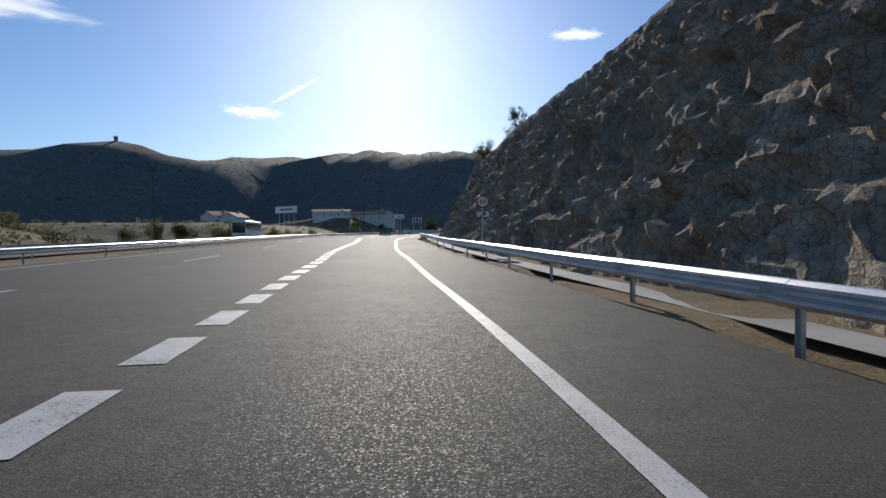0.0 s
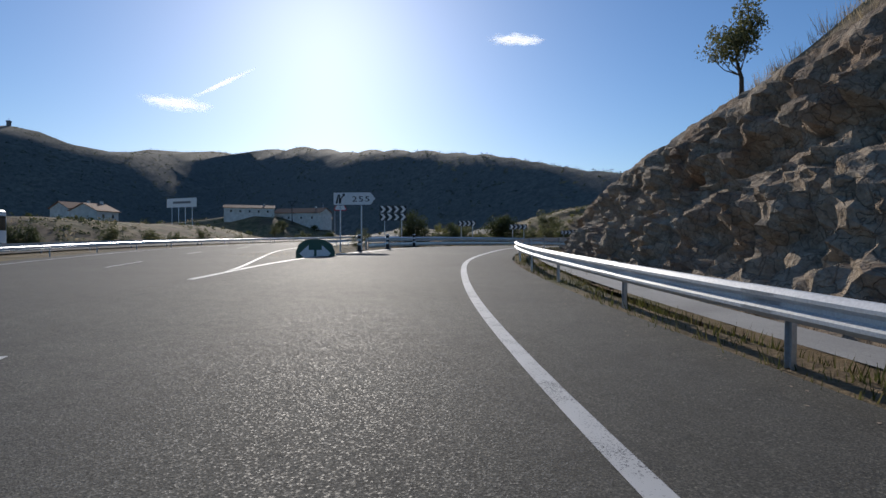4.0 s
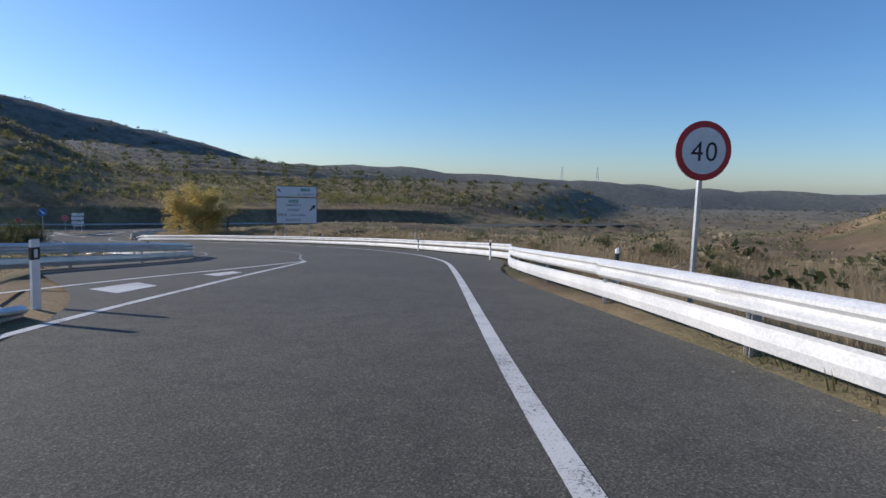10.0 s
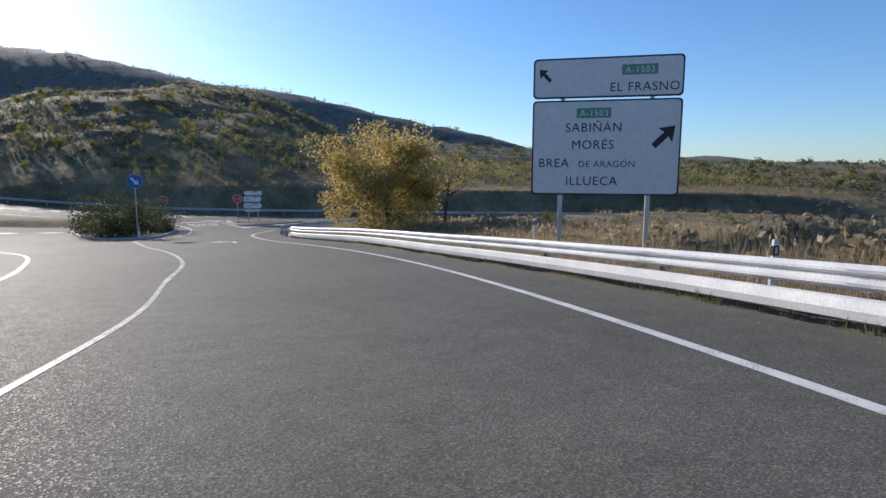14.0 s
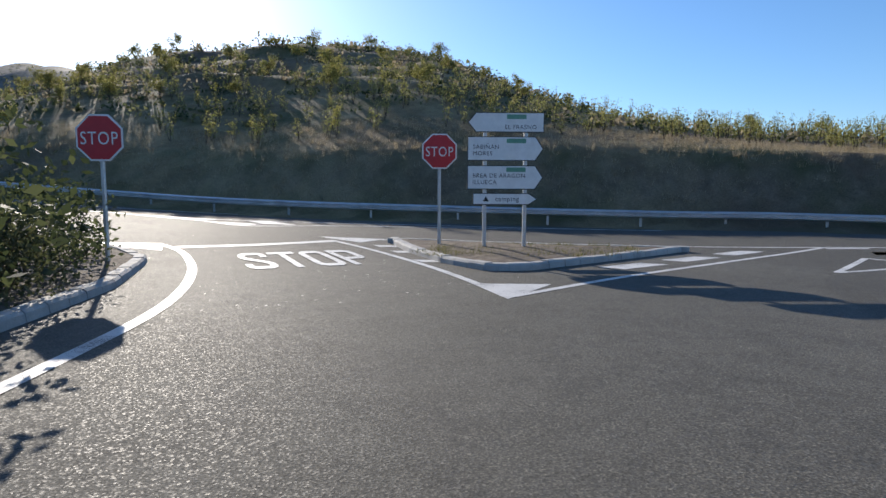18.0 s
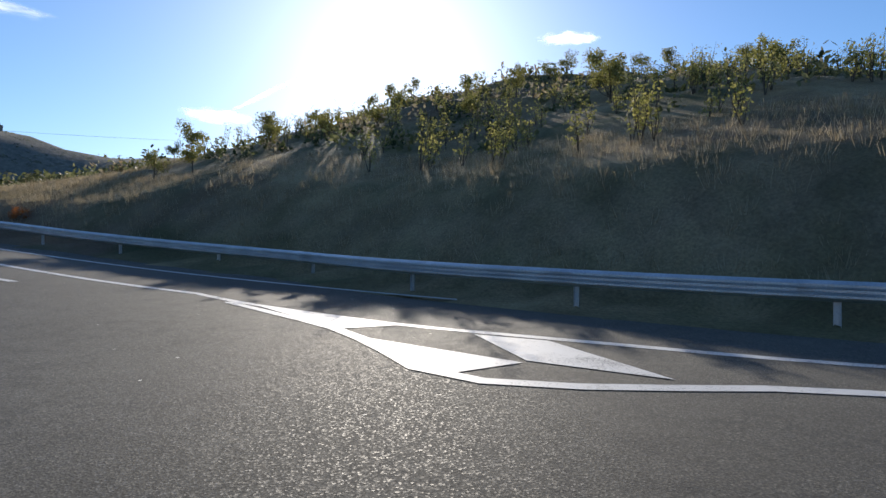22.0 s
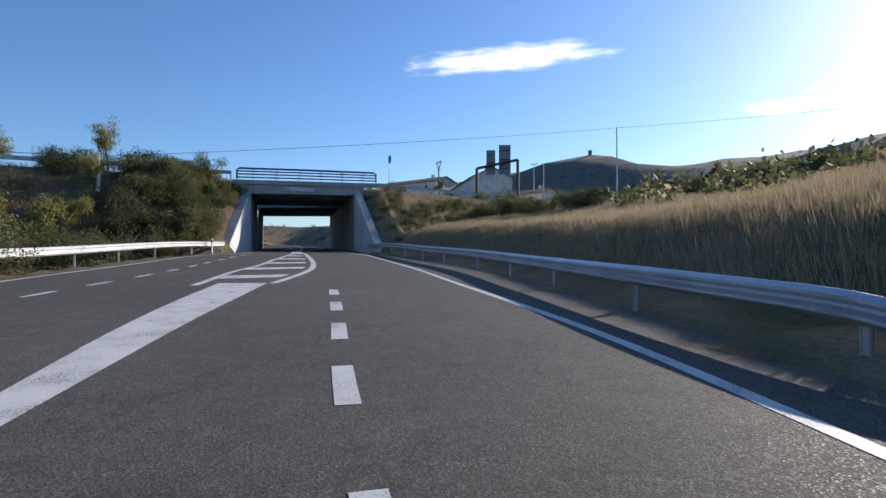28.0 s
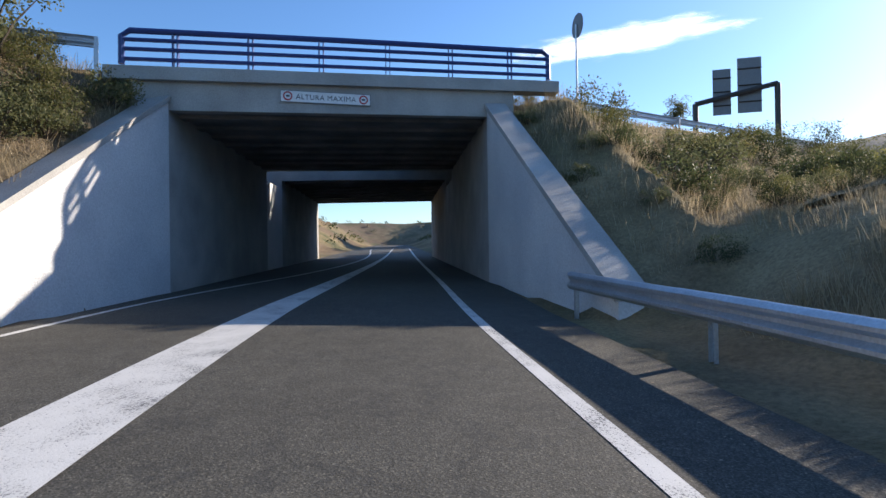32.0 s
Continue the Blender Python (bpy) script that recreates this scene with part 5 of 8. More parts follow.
def speed_sign(x, y, cz, r, body, turn, label, arrow_plate=None):
    base, g = sign_base("speed_limit_sign", x, y, label, "road sign", turn, "speed limit signs")
    cz -= g
    post(base, 0, -0.3, cz + 0.1, 0.045)
    disc_plate(base, cz, r, SIGN_RED, SIGN_WHITE, r * 0.22)
    sign_text(body, r * 0.68, 0, cz - r * 0.34, -0.015, SIGN_BLACK, base, name="number")
    if arrow_plate:
        z0, z1, w = (arrow_plate[0] - g, arrow_plate[1] - g, arrow_plate[2])
        part("lower_plate", plate(round_rect(-w, w, z0, z1, 0.03), 0.0, 0.02), SIGN_BLACK, base)
        part("lower_face", plate(round_rect(-w + 0.02, w - 0.02, z0 + 0.02, z1 - 0.02, 0.02), -0.006, -0.001), SIGN_WHITE, base)
        m = (z0 + z1) / 2
        part("arrow", plate([(-0.15, m - 0.1), (0.03, m + 0.02), (-0.02, m + 0.08), (0.17, m + 0.1), (0.12, m - 0.08), (0.07, m - 0.03), (-0.11, m - 0.14)], -0.012, -0.0065), SIGN_BLACK, base)
    return base


speed_sign(2.0, 28.18, 2.96, 0.33, "60", facing(*heading_at(28)), "round 60 speed limit sign with an exit arrow plate", (2.17, 2.48, 0.34))
speed_sign(41.5, 132.16, 2.56, 0.46, "40", facing(*heading_at(148)), "round red-rimmed 40 speed limit sign on a steel post")


def exit_sign():
    x, y = -8.05, 101.85
    base, g = sign_base("exit_number_sign", x, y, "white arrow-shaped motorway exit sign numbered 255", "road sign", facing(0.25, 0.97))
    z0, z1 = 4.28 - g, 5.14 - g
    m = (z0 + z1) / 2
    out = [(-1.42, z0), (1.08, z0), (1.42, m), (1.08, z1), (-1.42, z1)]
    part("plate", plate(out, 0.0, 0.03), SIGN_GREY, base)
    part("border", plate([(a * 1.0, b) for a, b in out], -0.004, -0.0005), SIGN_BLACK, base)
    part("face", plate([(-1.385, z0 + 0.035), (1.06, z0 + 0.035), (1.375, m), (1.06, z1 - 0.035), (-1.385, z1 - 0.035)], -0.01, -0.0045), SIGN_WHITE, base)
    sign_text("255", 0.36, 0.42, m - 0.19, -0.014, SIGN_BLACK, base, name="number", width=1.15)
    part("exit_symbol", plate([(-1.25, z0 + 0.12), (-1.12, z0 + 0.12), (-1.0, z1 - 0.16), (-1.09, z1 - 0.16)], -0.016, -0.0105), SIGN_BLACK, base)
    part("exit_symbol", plate([(-1.04, z0 + 0.12), (-0.88, z0 + 0.12), (-0.86, m), (-0.68, z1 - 0.26), (-0.62, z1 - 0.3), (-0.62, z1 - 0.1), (-0.82, z1 - 0.12), (-0.76, z1 - 0.2), (-0.93, m + 0.02), (-0.95, z1 - 0.16), (-1.0, z1 - 0.16)], -0.016, -0.0105), SIGN_BLACK, base)
    post(base, -0.95, -0.3, z1 - 0.1, 0.05)
    post(base, 0.45, -0.3, z1 - 0.1, 0.05)


exit_sign()


def chevron_board(x, y, w, z0, z1, look_x, look_y, rows, label):
    base, g = sign_base("chevron_board", x, y, label, "road sign", facing(look_x, look_y), "chevron boards on the bend")
    z0, z1 = z0 - g, z1 - g
    h = (z1 - z0) / rows
    for k in range(rows):
        a, b = z0 + k * h + 0.02, z0 + (k + 1) * h - 0.02
        part("board", plate(round_rect(-w / 2, w / 2, a, b, 0.03), 0.0, 0.025), SIGN_BLACK, base)
        for i in range(4):
            c = -w / 2 + w * (i + 0.08) / 4
            t, d = w / 4 * 0.42, w / 4 * 0.42
            m = (a + b) / 2
            part("chevron", plate([(c, a + 0.03), (c + t, a + 0.03), (c + t + d, m), (c + t, b - 0.03), (c, b - 0.03), (c + d, m)], -0.006, -0.0005), SIGN_WHITE, base)
    for px in (-w * 0.32, w * 0.32):
        post(base, px, -0.3, z1 - 0.05, 0.04)


chevron_board(-5.25, 115.4, 2.4, 3.72, 5.08, 0.22, 0.97, 2, "double chevron board, white arrows on black")
chevron_board(2.1, 120.2, 1.75, 3.36, 3.95, 0.25, 0.97, 1, "white-on-black chevron board on two posts")
chevron_board(9.0, 127.2, 2.0, 3.22, 3.8, 0.45, 0.89, 1, "white-on-black chevron board on two posts")
chevron_board(15.8, 130.3, 1.75, 2.72, 3.2, 0.6, 0.8, 1, "white-on-black chevron board on two posts")


def triangle_sign(x, y, cz, side, up, turn, label, plate_text=None):
    base, g = sign_base("triangular_sign", x, y, label, "road sign", turn, "triangular signs")
    cz -= g
    h = side * 0.866

    def tri(k, c=0.06):
        pts = []
        for a in (90, 210, 330) if up else (270, 30, 150):
            for o in (-7, 7):
                r = side / 1.732 * k
                pts.append((r * math.cos(radians(a + o)), cz + r * math.sin(radians(a + o))))
        return pts
    post(base, 0, -0.3, cz + 0.1, 0.045)
    part("plate", plate(tri(1.0), 0.0, 0.02), SIGN_GREY, base)
    part("border", plate(tri(0.995), -0.006, -0.0005), SIGN_RED, base)
    part("face", plate(tri(0.8), -0.012, -0.0065), SIGN_WHITE, base)
    if up:
        part("symbol", plate([(-0.1, cz - 0.2), (0.12, cz - 0.2), (0.05, cz + 0.05), (0.1, cz + 0.12), (0.0, cz + 0.25), (-0.08, cz + 0.1), (-0.03, cz)], -0.018, -0.0125), SIGN_BLACK, base)
    if plate_text:
        z0, z1, w = plate_text[1] - g, plate_text[2] - g, plate_text[3]
        part("lower_plate", plate(round_rect(-w, w, z0, z1, 0.03), 0.0, 0.02), SIGN_BLACK, base)
        part("lower_face", plate(round_rect(-w + 0.02, w - 0.02, z0 + 0.02, z1 - 0.02, 0.02), -0.006, -0.001), SIGN_WHITE, base)
        sign_text(plate_text[0], (z1 - z0) * 0.55, 0, z0 + (z1 - z0) * 0.22, -0.01, SIGN_BLACK, base)
    return base


triangle_sign(22.2, 119.2, 4.5, 1.36, False, facing(0.78, 0.62), "give-way triangle sign with a 150 m plate", ("150 m", 3.42, 3.73, 0.48))
triangle_sign(-10.2, 120.8, 5.25, 1.2, True, facing(0.1, 1.0), "red-bordered warning triangle sign on a post")
for x, y, cz in ((28.52, 137.9, 3.3), (28.45, 136.1, 3.25)):
    base, g = sign_base("round_sign", x, y, "grey back of a round road sign", "road sign", facing(-0.98, 0.1), "sign backs")
    post(base, 0, -0.3, cz - g + 0.2, 0.05)
    disc_plate(base, cz - g, 0.42, SIGN_RED, SIGN_WHITE, 0.09)
base, g = sign_base("rectangular_sign", 24.95, 138.4, "grey back of a rectangular road sign on posts", "road sign", facing(-0.75, -0.66), "sign backs")
part("plate", plate(round_rect(-0.65, 0.65, 2.0 - g, 3.2 - g, 0.04), 0.0, 0.025), SIGN_GREY, base)
post(base, -0.45, -0.3, 3.15 - g, 0.045)
post(base, 0.45, -0.3, 3.15 - g, 0.045)


def direction_sign():
    x, y = 87.85, 175.5
    turn = math.atan2(-0.785, 0.62)
    base, g = sign_base("direction_sign", x, y, "large white direction sign for El Frasno and Sabiñán", "road sign", turn)
    w = 2.22

    def panel(z0, z1):
        part("panel", plate(round_rect(-w, w, z0, z1, 0.12), 0.0, 0.05), SIGN_GREY, base)
        part("border", plate(round_rect(-w, w, z0, z1, 0.12), -0.006, -0.0005), SIGN_BLACK, base)
        part("face", plate(round_rect(-w + 0.05, w - 0.05, z0 + 0.05, z1 - 0.05, 0.1), -0.012, -0.0065), SIGN_WHITE, base)

    def arrow(cx, cz, a, k):
        pts = [(0, 0.45), (0.3, 0.05), (0.09, 0.1), (0.09, -0.4), (-0.09, -0.4), (-0.09, 0.1), (-0.3, 0.05)]
        c, s = math.cos(a), math.sin(a)
        part("arrow", plate([(cx + k * (px * c - pz * s), cz + k * (px * s + pz * c)) for px, pz in pts], -0.018, -0.0125), SIGN_BLACK, base)

    top, mid, low = 0.72 - g, -0.5 - g, -3.4 - g
    panel(mid + 0.03, top)
    panel(low, mid - 0.03)
    arrow(-1.85, mid + 0.72, radians(45), 0.6)
    arrow(1.72, mid - 1.15, radians(-45), 1.0)
    sign_text("EL FRASNO", 0.27, 2.1, mid + 0.2, -0.0165, SIGN_BLACK, base, "RIGHT")
    sign_text("SABIÑÁN", 0.28, -0.35, mid - 0.98, -0.0165, SIGN_BLACK, base)
    sign_text("MORÉS", 0.28, -0.35, mid - 1.5, -0.0165, SIGN_BLACK, base)
    sign_text("BREA", 0.28, -1.98, mid - 2.05, -0.0165, SIGN_BLACK, base, "LEFT")
    sign_text("DE ARAGÓN", 0.2, -0.75, mid - 2.05, -0.0165, SIGN_BLACK, base, "LEFT")
    sign_text("ILLUECA", 0.28, -0.35, mid - 2.6, -0.0165, SIGN_BLACK, base)
    for cx, cz in ((0.95, mid + 0.82), (-0.35, mid - 0.42)):
        part("road_badge", plate(round_rect(cx - 0.52, cx + 0.52, cz - 0.15, cz + 0.15, 0.03), -0.018, -0.0125), SIGN_GREEN, base)
        sign_text("A-1503", 0.19, cx, cz - 0.095, -0.021, SIGN_WHITE, base, width=0.84)
    for px in (-1.3, 1.35):
        part("post", slab(px - 0.07, px + 0.07, 0.05, 0.19, -0.3, top - 0.15, 0.01), STEEL, base)
    base.scale = (1.08, 1.08, 1.1)


direction_sign()


def stop_sign(x, y, cz, turn, label):
    base, g = sign_base("stop_sign", x, y, label, "road sign", turn, "stop signs")
    cz -= g
    post(base, 0, -0.3, cz + 0.1, 0.045)
    r = 0.49
    part("plate", plate(disc_outline(r, 8, 0, cz, radians(22.5)), 0.0, 0.02), SIGN_GREY, base)
    part("border", plate(disc_outline(r * 0.998, 8, 0, cz, radians(22.5)), -0.006, -0.0005), SIGN_WHITE, base)
    part("face", plate(disc_outline(r * 0.92, 8, 0, cz, radians(22.5)), -0.012, -0.0065), SIGN_RED, base)
    sign_text("STOP", 0.26, 0, cz - 0.13, -0.0165, SIGN_WHITE, base, width=0.72)


stop_sign(92.45, 225.3, -5.0, facing(0.33, 0.94), "red octagonal stop sign on a steel post")
stop_sign(84.9, 224.5, -5.03, facing(0.36, 0.93), "red octagonal stop sign behind a bush")


def arrow_signs():
    x, y = 93.6, 223.85
    base, g = sign_base("fingerpost", x, y, "stack of white arrow signs on two posts", "road sign", math.atan2(-0.37, 0.93))
    rows = ((-4.12, -4.6, -1, ("EL FRASNO",), 0.94), (-4.7, -5.29, 1, ("SABIÑAN", "MORES"), 0.94), (-5.4, -5.99, 1, ("BREA DE ARAGON", "ILLUECA"), 0.94), (-6.08, -6.37, 1, ("camping",), 0.8))
    for z1, z0, way, words, w in rows:
        z0, z1 = z0 - g, z1 - g
        m = (z0 + z1) / 2
        out = [(-w * way, z0), ((w - 0.2) * way, z0), (w * way, m), ((w - 0.2) * way, z1), (-w * way, z1)]
        inn = [(-(w - 0.02) * way, z0 + 0.02), ((w - 0.215) * way, z0 + 0.02), ((w - 0.03) * way, m), ((w - 0.215) * way, z1 - 0.02), (-(w - 0.02) * way, z1 - 0.02)]
        board = part("arm", plate(out, 0.0, 0.03), SIGN_GREY, base)
        part("border", plate(out, -0.005, -0.0005), SIGN_BLACK, board)
        part("face", plate(inn, -0.01, -0.0055), SIGN_WHITE, board)
        if words[0] == "camping":
            sign_text("camping", 0.12, 0.05, m - 0.05, -0.013, SIGN_BLACK, board)
            part("tent_symbol", plate([(-0.55, m - 0.06), (-0.4, m - 0.06), (-0.475, m + 0.07)], -0.015, -0.0105), SIGN_BLACK, board)
            continue
        part("road_badge", plate(round_rect(0.02, 0.5, z1 - 0.16, z1 - 0.05, 0.02), -0.015, -0.0105), SIGN_GREEN, board)
        for k, word in enumerate(words):
            left = len(words) > 1
            sign_text(word, 0.105, -0.8 if left else 0.75, (z1 - 0.3 - 0.16 * k) if left else z0 + 0.08, -0.013, SIGN_BLACK, board, "LEFT" if left else "RIGHT")
    for px in (-0.5, 0.5):
        part("post", slab(px - 0.045, px + 0.045, 0.035, 0.125, -0.3, -4.2 - g, 0.008), STEEL, base)


arrow_signs()


def keep_right_sign():
    base, g = sign_base("keep_right_sign", 80.1, 210.9, "round blue mandatory-direction sign with a white arrow", "road sign", facing(0.3, 0.95))
    cz = -3.0 - g
    post(base, 0, -0.3, cz + 0.1, 0.045)
    disc_plate(base, cz, 0.53, SIGN_WHITE, SIGN_BLUE, 0.02)
    c, s = math.cos(radians(-135)), math.sin(radians(-135))
    pts = [(0, 0.38), (0.22, 0.07), (0.08, 0.11), (0.08, -0.36), (-0.08, -0.36), (-0.08, 0.11), (-0.22, 0.07)]
    part("arrow", plate([(px * c - pz * s, cz + px * s + pz * c) for px, pz in pts], -0.018, -0.0125), SIGN_WHITE, base)


keep_right_sign()
base, g = sign_base("round_sign", 17.6, 277.0, "round road sign seen edge-on beside the bridge railing", "road sign", facing(-0.25, -0.97), "sign backs")
post(base, 0, -1.2, 5.4 - g, 0.04)
disc_plate(base, 5.35 - g, 0.44, SIGN_RED, SIGN_WHITE, 0.1)


# height plate on the bridge
a0 = Vector(br(-0.02, 4.1, 1.74))
base = thing("height_plate", a0, "white plate reading altura maxima on the bridge edge", "road sign", turn=math.atan2(BN.y + SKEW * BW.y, BN.x + SKEW * BW.x))
part("plate", plate(round_rect(-1.28, 1.28, -0.17, 0.17, 0.02), -0.03, 0.0), SIGN_GREY, base)
part("face", plate(round_rect(-1.26, 1.26, -0.15, 0.15, 0.02), -0.036, -0.0305), SIGN_WHITE, base)
sign_text("ALTURA MAXIMA", 0.15, 0, -0.075, -0.039, SIGN_BLACK, base, width=1.7)
for px in (-1.07, 1.07):
    part("ring", plate(disc_outline(0.13, 20, px, 0), -0.042, -0.0365), SIGN_RED, base)
    part("ring_face", plate(disc_outline(0.09, 20, px, 0), -0.047, -0.0425), SIGN_WHITE, base)
    part("ring_bar", plate([(px - 0.05, -0.025), (px + 0.05, -0.025), (px + 0.05, 0.025), (px - 0.05, 0.025)], -0.052, -0.0475), SIGN_BLACK, base)


# nose of the exit gore
def gore_nose():
    x, y = -9.42, 91.9
    g = float(motor_z_at([x], [y])[0])
    base = thing("gore_nose_marker", (x, y, g), "green domed gore marker with white double arrow", "road marker", turn=facing(0.02, 1))
    prof = [(-0.88, 0.0), (-0.88, 0.75), (-0.75, 1.08), (-0.45, 1.28), (0, 1.34), (0.45, 1.28), (0.75, 1.08), (0.88, 0.75), (0.88, 0.0)]
    verts, faces = [], []
    rings = ((0.0, 1.0), (0.5, 0.97), (1.0, 0.75), (1.4, 0.3))
    n = len(prof)
    for yy, k in rings:
        verts += [(px * k, yy, pz * (0.55 + 0.45 * k)) for px, pz in prof]
    for r in range(len(rings) - 1):
        faces += [(r * n + i, r * n + i + 1, (r + 1) * n + i + 1, (r + 1) * n + i) for i in range(n - 1)]
    faces.append(tuple(range(n))[::-1])
    part("body", (verts, faces), GREEN_PLASTIC, base)
    for way in (-1, 1):
        part("arrow", plate([(0.06 * way, 0.5), (0.3 * way, 0.5), (0.3 * way, 0.25), (0.72 * way, 0.66), (0.3 * way, 1.05), (0.3 * way, 0.82), (0.06 * way, 0.82)], -0.02, -0.005), SIGN_WHITE, base, "white reflective arrow")


gore_nose()


# ---- posts and bollards ----
def bollard_proto(x, y):
    base = thing("bollard", (x, y, rz(x, y)), "black flexible bollard with white reflective bands", "bollard", "bollards along the gore")
    part("foot", tube([(0, 0, 0), (0, 0, 0.1)], [0.2, 0.13], 16), RUBBER, base)
    part("body", tube([(0, 0, 0.1), (0, 0, 0.9), (0, 0, 0.94)], [0.1, 0.1, 0.085], 16), RUBBER, base)
    for z in (0.35, 0.6):
        part("band", tube([(0, 0, z), (0, 0, z + 0.13)], 0.104, 16), SIGN_WHITE, base, "white reflective band")
    part("cap", tube([(0, 0, 0.9), (0, 0, 0.96)], [0.107, 0.095], 16), SIGN_WHITE, base)
    return base


_b = bollard_proto(-5.95, 101.1)
for x, y in ((-7.6, 97.7), (-3.95, 106.3)):
    copy_thing(_b, Matrix.Translation((x, y, rz(x, y))))


def delineator_proto():
    base = thing("delineator_post", (0, 0, -50), "white roadside delineator post with a black band", "marker post", "delineator posts")
    sec = [(-0.06, -0.03), (0.06, -0.03), (0.06, 0.02), (0.0, 0.06), (-0.06, 0.02)]
    part("body", prism(sec, -0.3, [1.02, 1.02, 1.0, 0.98, 1.0]), SIGN_WHITE, base)
    part("band", prism([(x * 1.06, y * 1.06) for x, y in sec], 0.72, 0.9), SIGN_BLACK, base)
    part("reflector", slab(-0.025, 0.025, -0.038, -0.033, 0.75, 0.87), SIGN_WHITE, base)
    return base


_d = delineator_proto()
DELINEATORS = [(14.86, 115.3), (3.2, 93.6), (43.2, 133.5), (56.9, 140.6), (68.7, 150.0), (80.6, 156.0), (82.5, 168), (90.6, 181), (36.0, 140.4), (36.9, 141.0), (28.5, 257.3), (46.5, 246.3), (93.6, 211.0), (4.6, 72), (11.2, 124.6), (22.4, 132.6), (80.0, 209.8)]
for i, (x, y) in enumerate(DELINEATORS):
    m = Matrix.Translation((x, y, gz(x, y) + 0.02)) @ Matrix.Rotation(random.uniform(-0.6, 0.2), 4, "Z") @ Matrix.Rotation(random.uniform(-0.05, 0.05), 4, "X")
    if i == 0:
        _d.matrix_basis = m
    else:
        copy_thing(_d, m)


# ---- kerbed islands ----
def island(label, outline, kerb_from, kerb_to):
    """A raised earth island with separate kerb stones along its outline."""
    p = np.array(outline)
    base = thing("traffic_island", (p[:, 0].mean(), p[:, 1].mean(), rz(p[:, 0].mean(), p[:, 1].mean())), label, "traffic island")
    off = base.location.copy()
    loop = np.r_[p, p[:1]]
    q = dense(loop, 0.25, False)
    z = road_z(q[:, 0], q[:, 1])
    c = p.mean(0)
    inner = c + (q - c) * 0.96
    zc = rz(*c)
    ring = len(q)
    verts = [(x, y, h + 0.12) for (x, y), h in zip(inner, z)]
    verts += [(c[0] + (x - c[0]) * 0.5, c[1] + (y - c[1]) * 0.5, (h + zc) / 2 + 0.2) for (x, y), h in zip(inner, z)] + [(c[0], c[1], zc + 0.24)]
    faces = [(i, i + 1, ring + i + 1, ring + i) for i in range(ring - 1)] + [(ring + i, ring + i + 1, 2 * ring) for i in range(ring - 1)]
    part("soil", ([tuple(Vector(v) - off) for v in verts], faces), SOIL_DARK, base)
    s = np.r_[0, np.cumsum(np.hypot(*np.diff(q, axis=0).T))]
    n = int(s[-1] / 0.52)
    for i in range(n):
        a, b = s[-1] * i / n, s[-1] * (i + 1) / n - 0.02
        x0, y0 = np.interp(a, s, q[:, 0]), np.interp(a, s, q[:, 1])
        x1, y1 = np.interp(b, s, q[:, 0]), np.interp(b, s, q[:, 1])
        d = Vector((x1 - x0, y1 - y0, 0))
        if d.length < 0.1:
            continue
        d.normalize()
        nn = Vector((-d.y, d.x, 0))
        if nn.dot(Vector((c[0] - x0, c[1] - y0, 0))) < 0:
            nn = -nn
        h = (rz(x0, y0), rz(x1, y1))
        j = random.uniform(-0.012, 0.012)
        lo0, hi0, hi1 = h[0] - 0.1, h[0] + 0.15 + j, h[1] + 0.15 + j
        A, B = Vector((x0, y0, 0)), Vector((x1, y1, 0))
        pts = [(A, lo0), (B, h[1] - 0.1), (A + nn * 0.03, hi0 - 0.04), (B + nn * 0.03, hi1 - 0.04), (A + nn * 0.07, hi0), (B + nn * 0.07, hi1), (A + nn * 0.26, hi0), (B + nn * 0.26, hi1), (A + nn * 0.26, lo0), (B + nn * 0.26, h[1] - 0.1)]
        verts = [(v.x - off.x, v.y - off.y, z_ - off.z) for v, z_ in pts]
        faces = [(0, 1, 3, 2), (2, 3, 5, 4), (4, 5, 7, 6), (6, 7, 9, 8), (0, 2, 4, 6, 8), (9, 7, 5, 3, 1)]
        part("kerb_stone", (verts, faces), KERB, base)
    return base


island("small kerbed island of bare earth and weeds", [(91.85, 227.75), (91.55, 225.4), (91.5, 222.9), (91.75, 221.4), (92.5, 221.05), (94.6, 221.7), (98.9, 223.0), (96.2, 224.8), (93.9, 226.4)], 0, 1)
island("planted kerbed island with dark bushes", [(78.9, 209.2), (79.8, 208.9), (81.2, 210.3), (82.7, 213.2), (84.6, 218.4), (85.4, 221.8), (85.6, 225.4), (84.9, 227.3), (83.2, 228.4), (79.9, 228.2), (77.0, 223), (76.9, 216), (77.8, 211.2)], 0, 1)


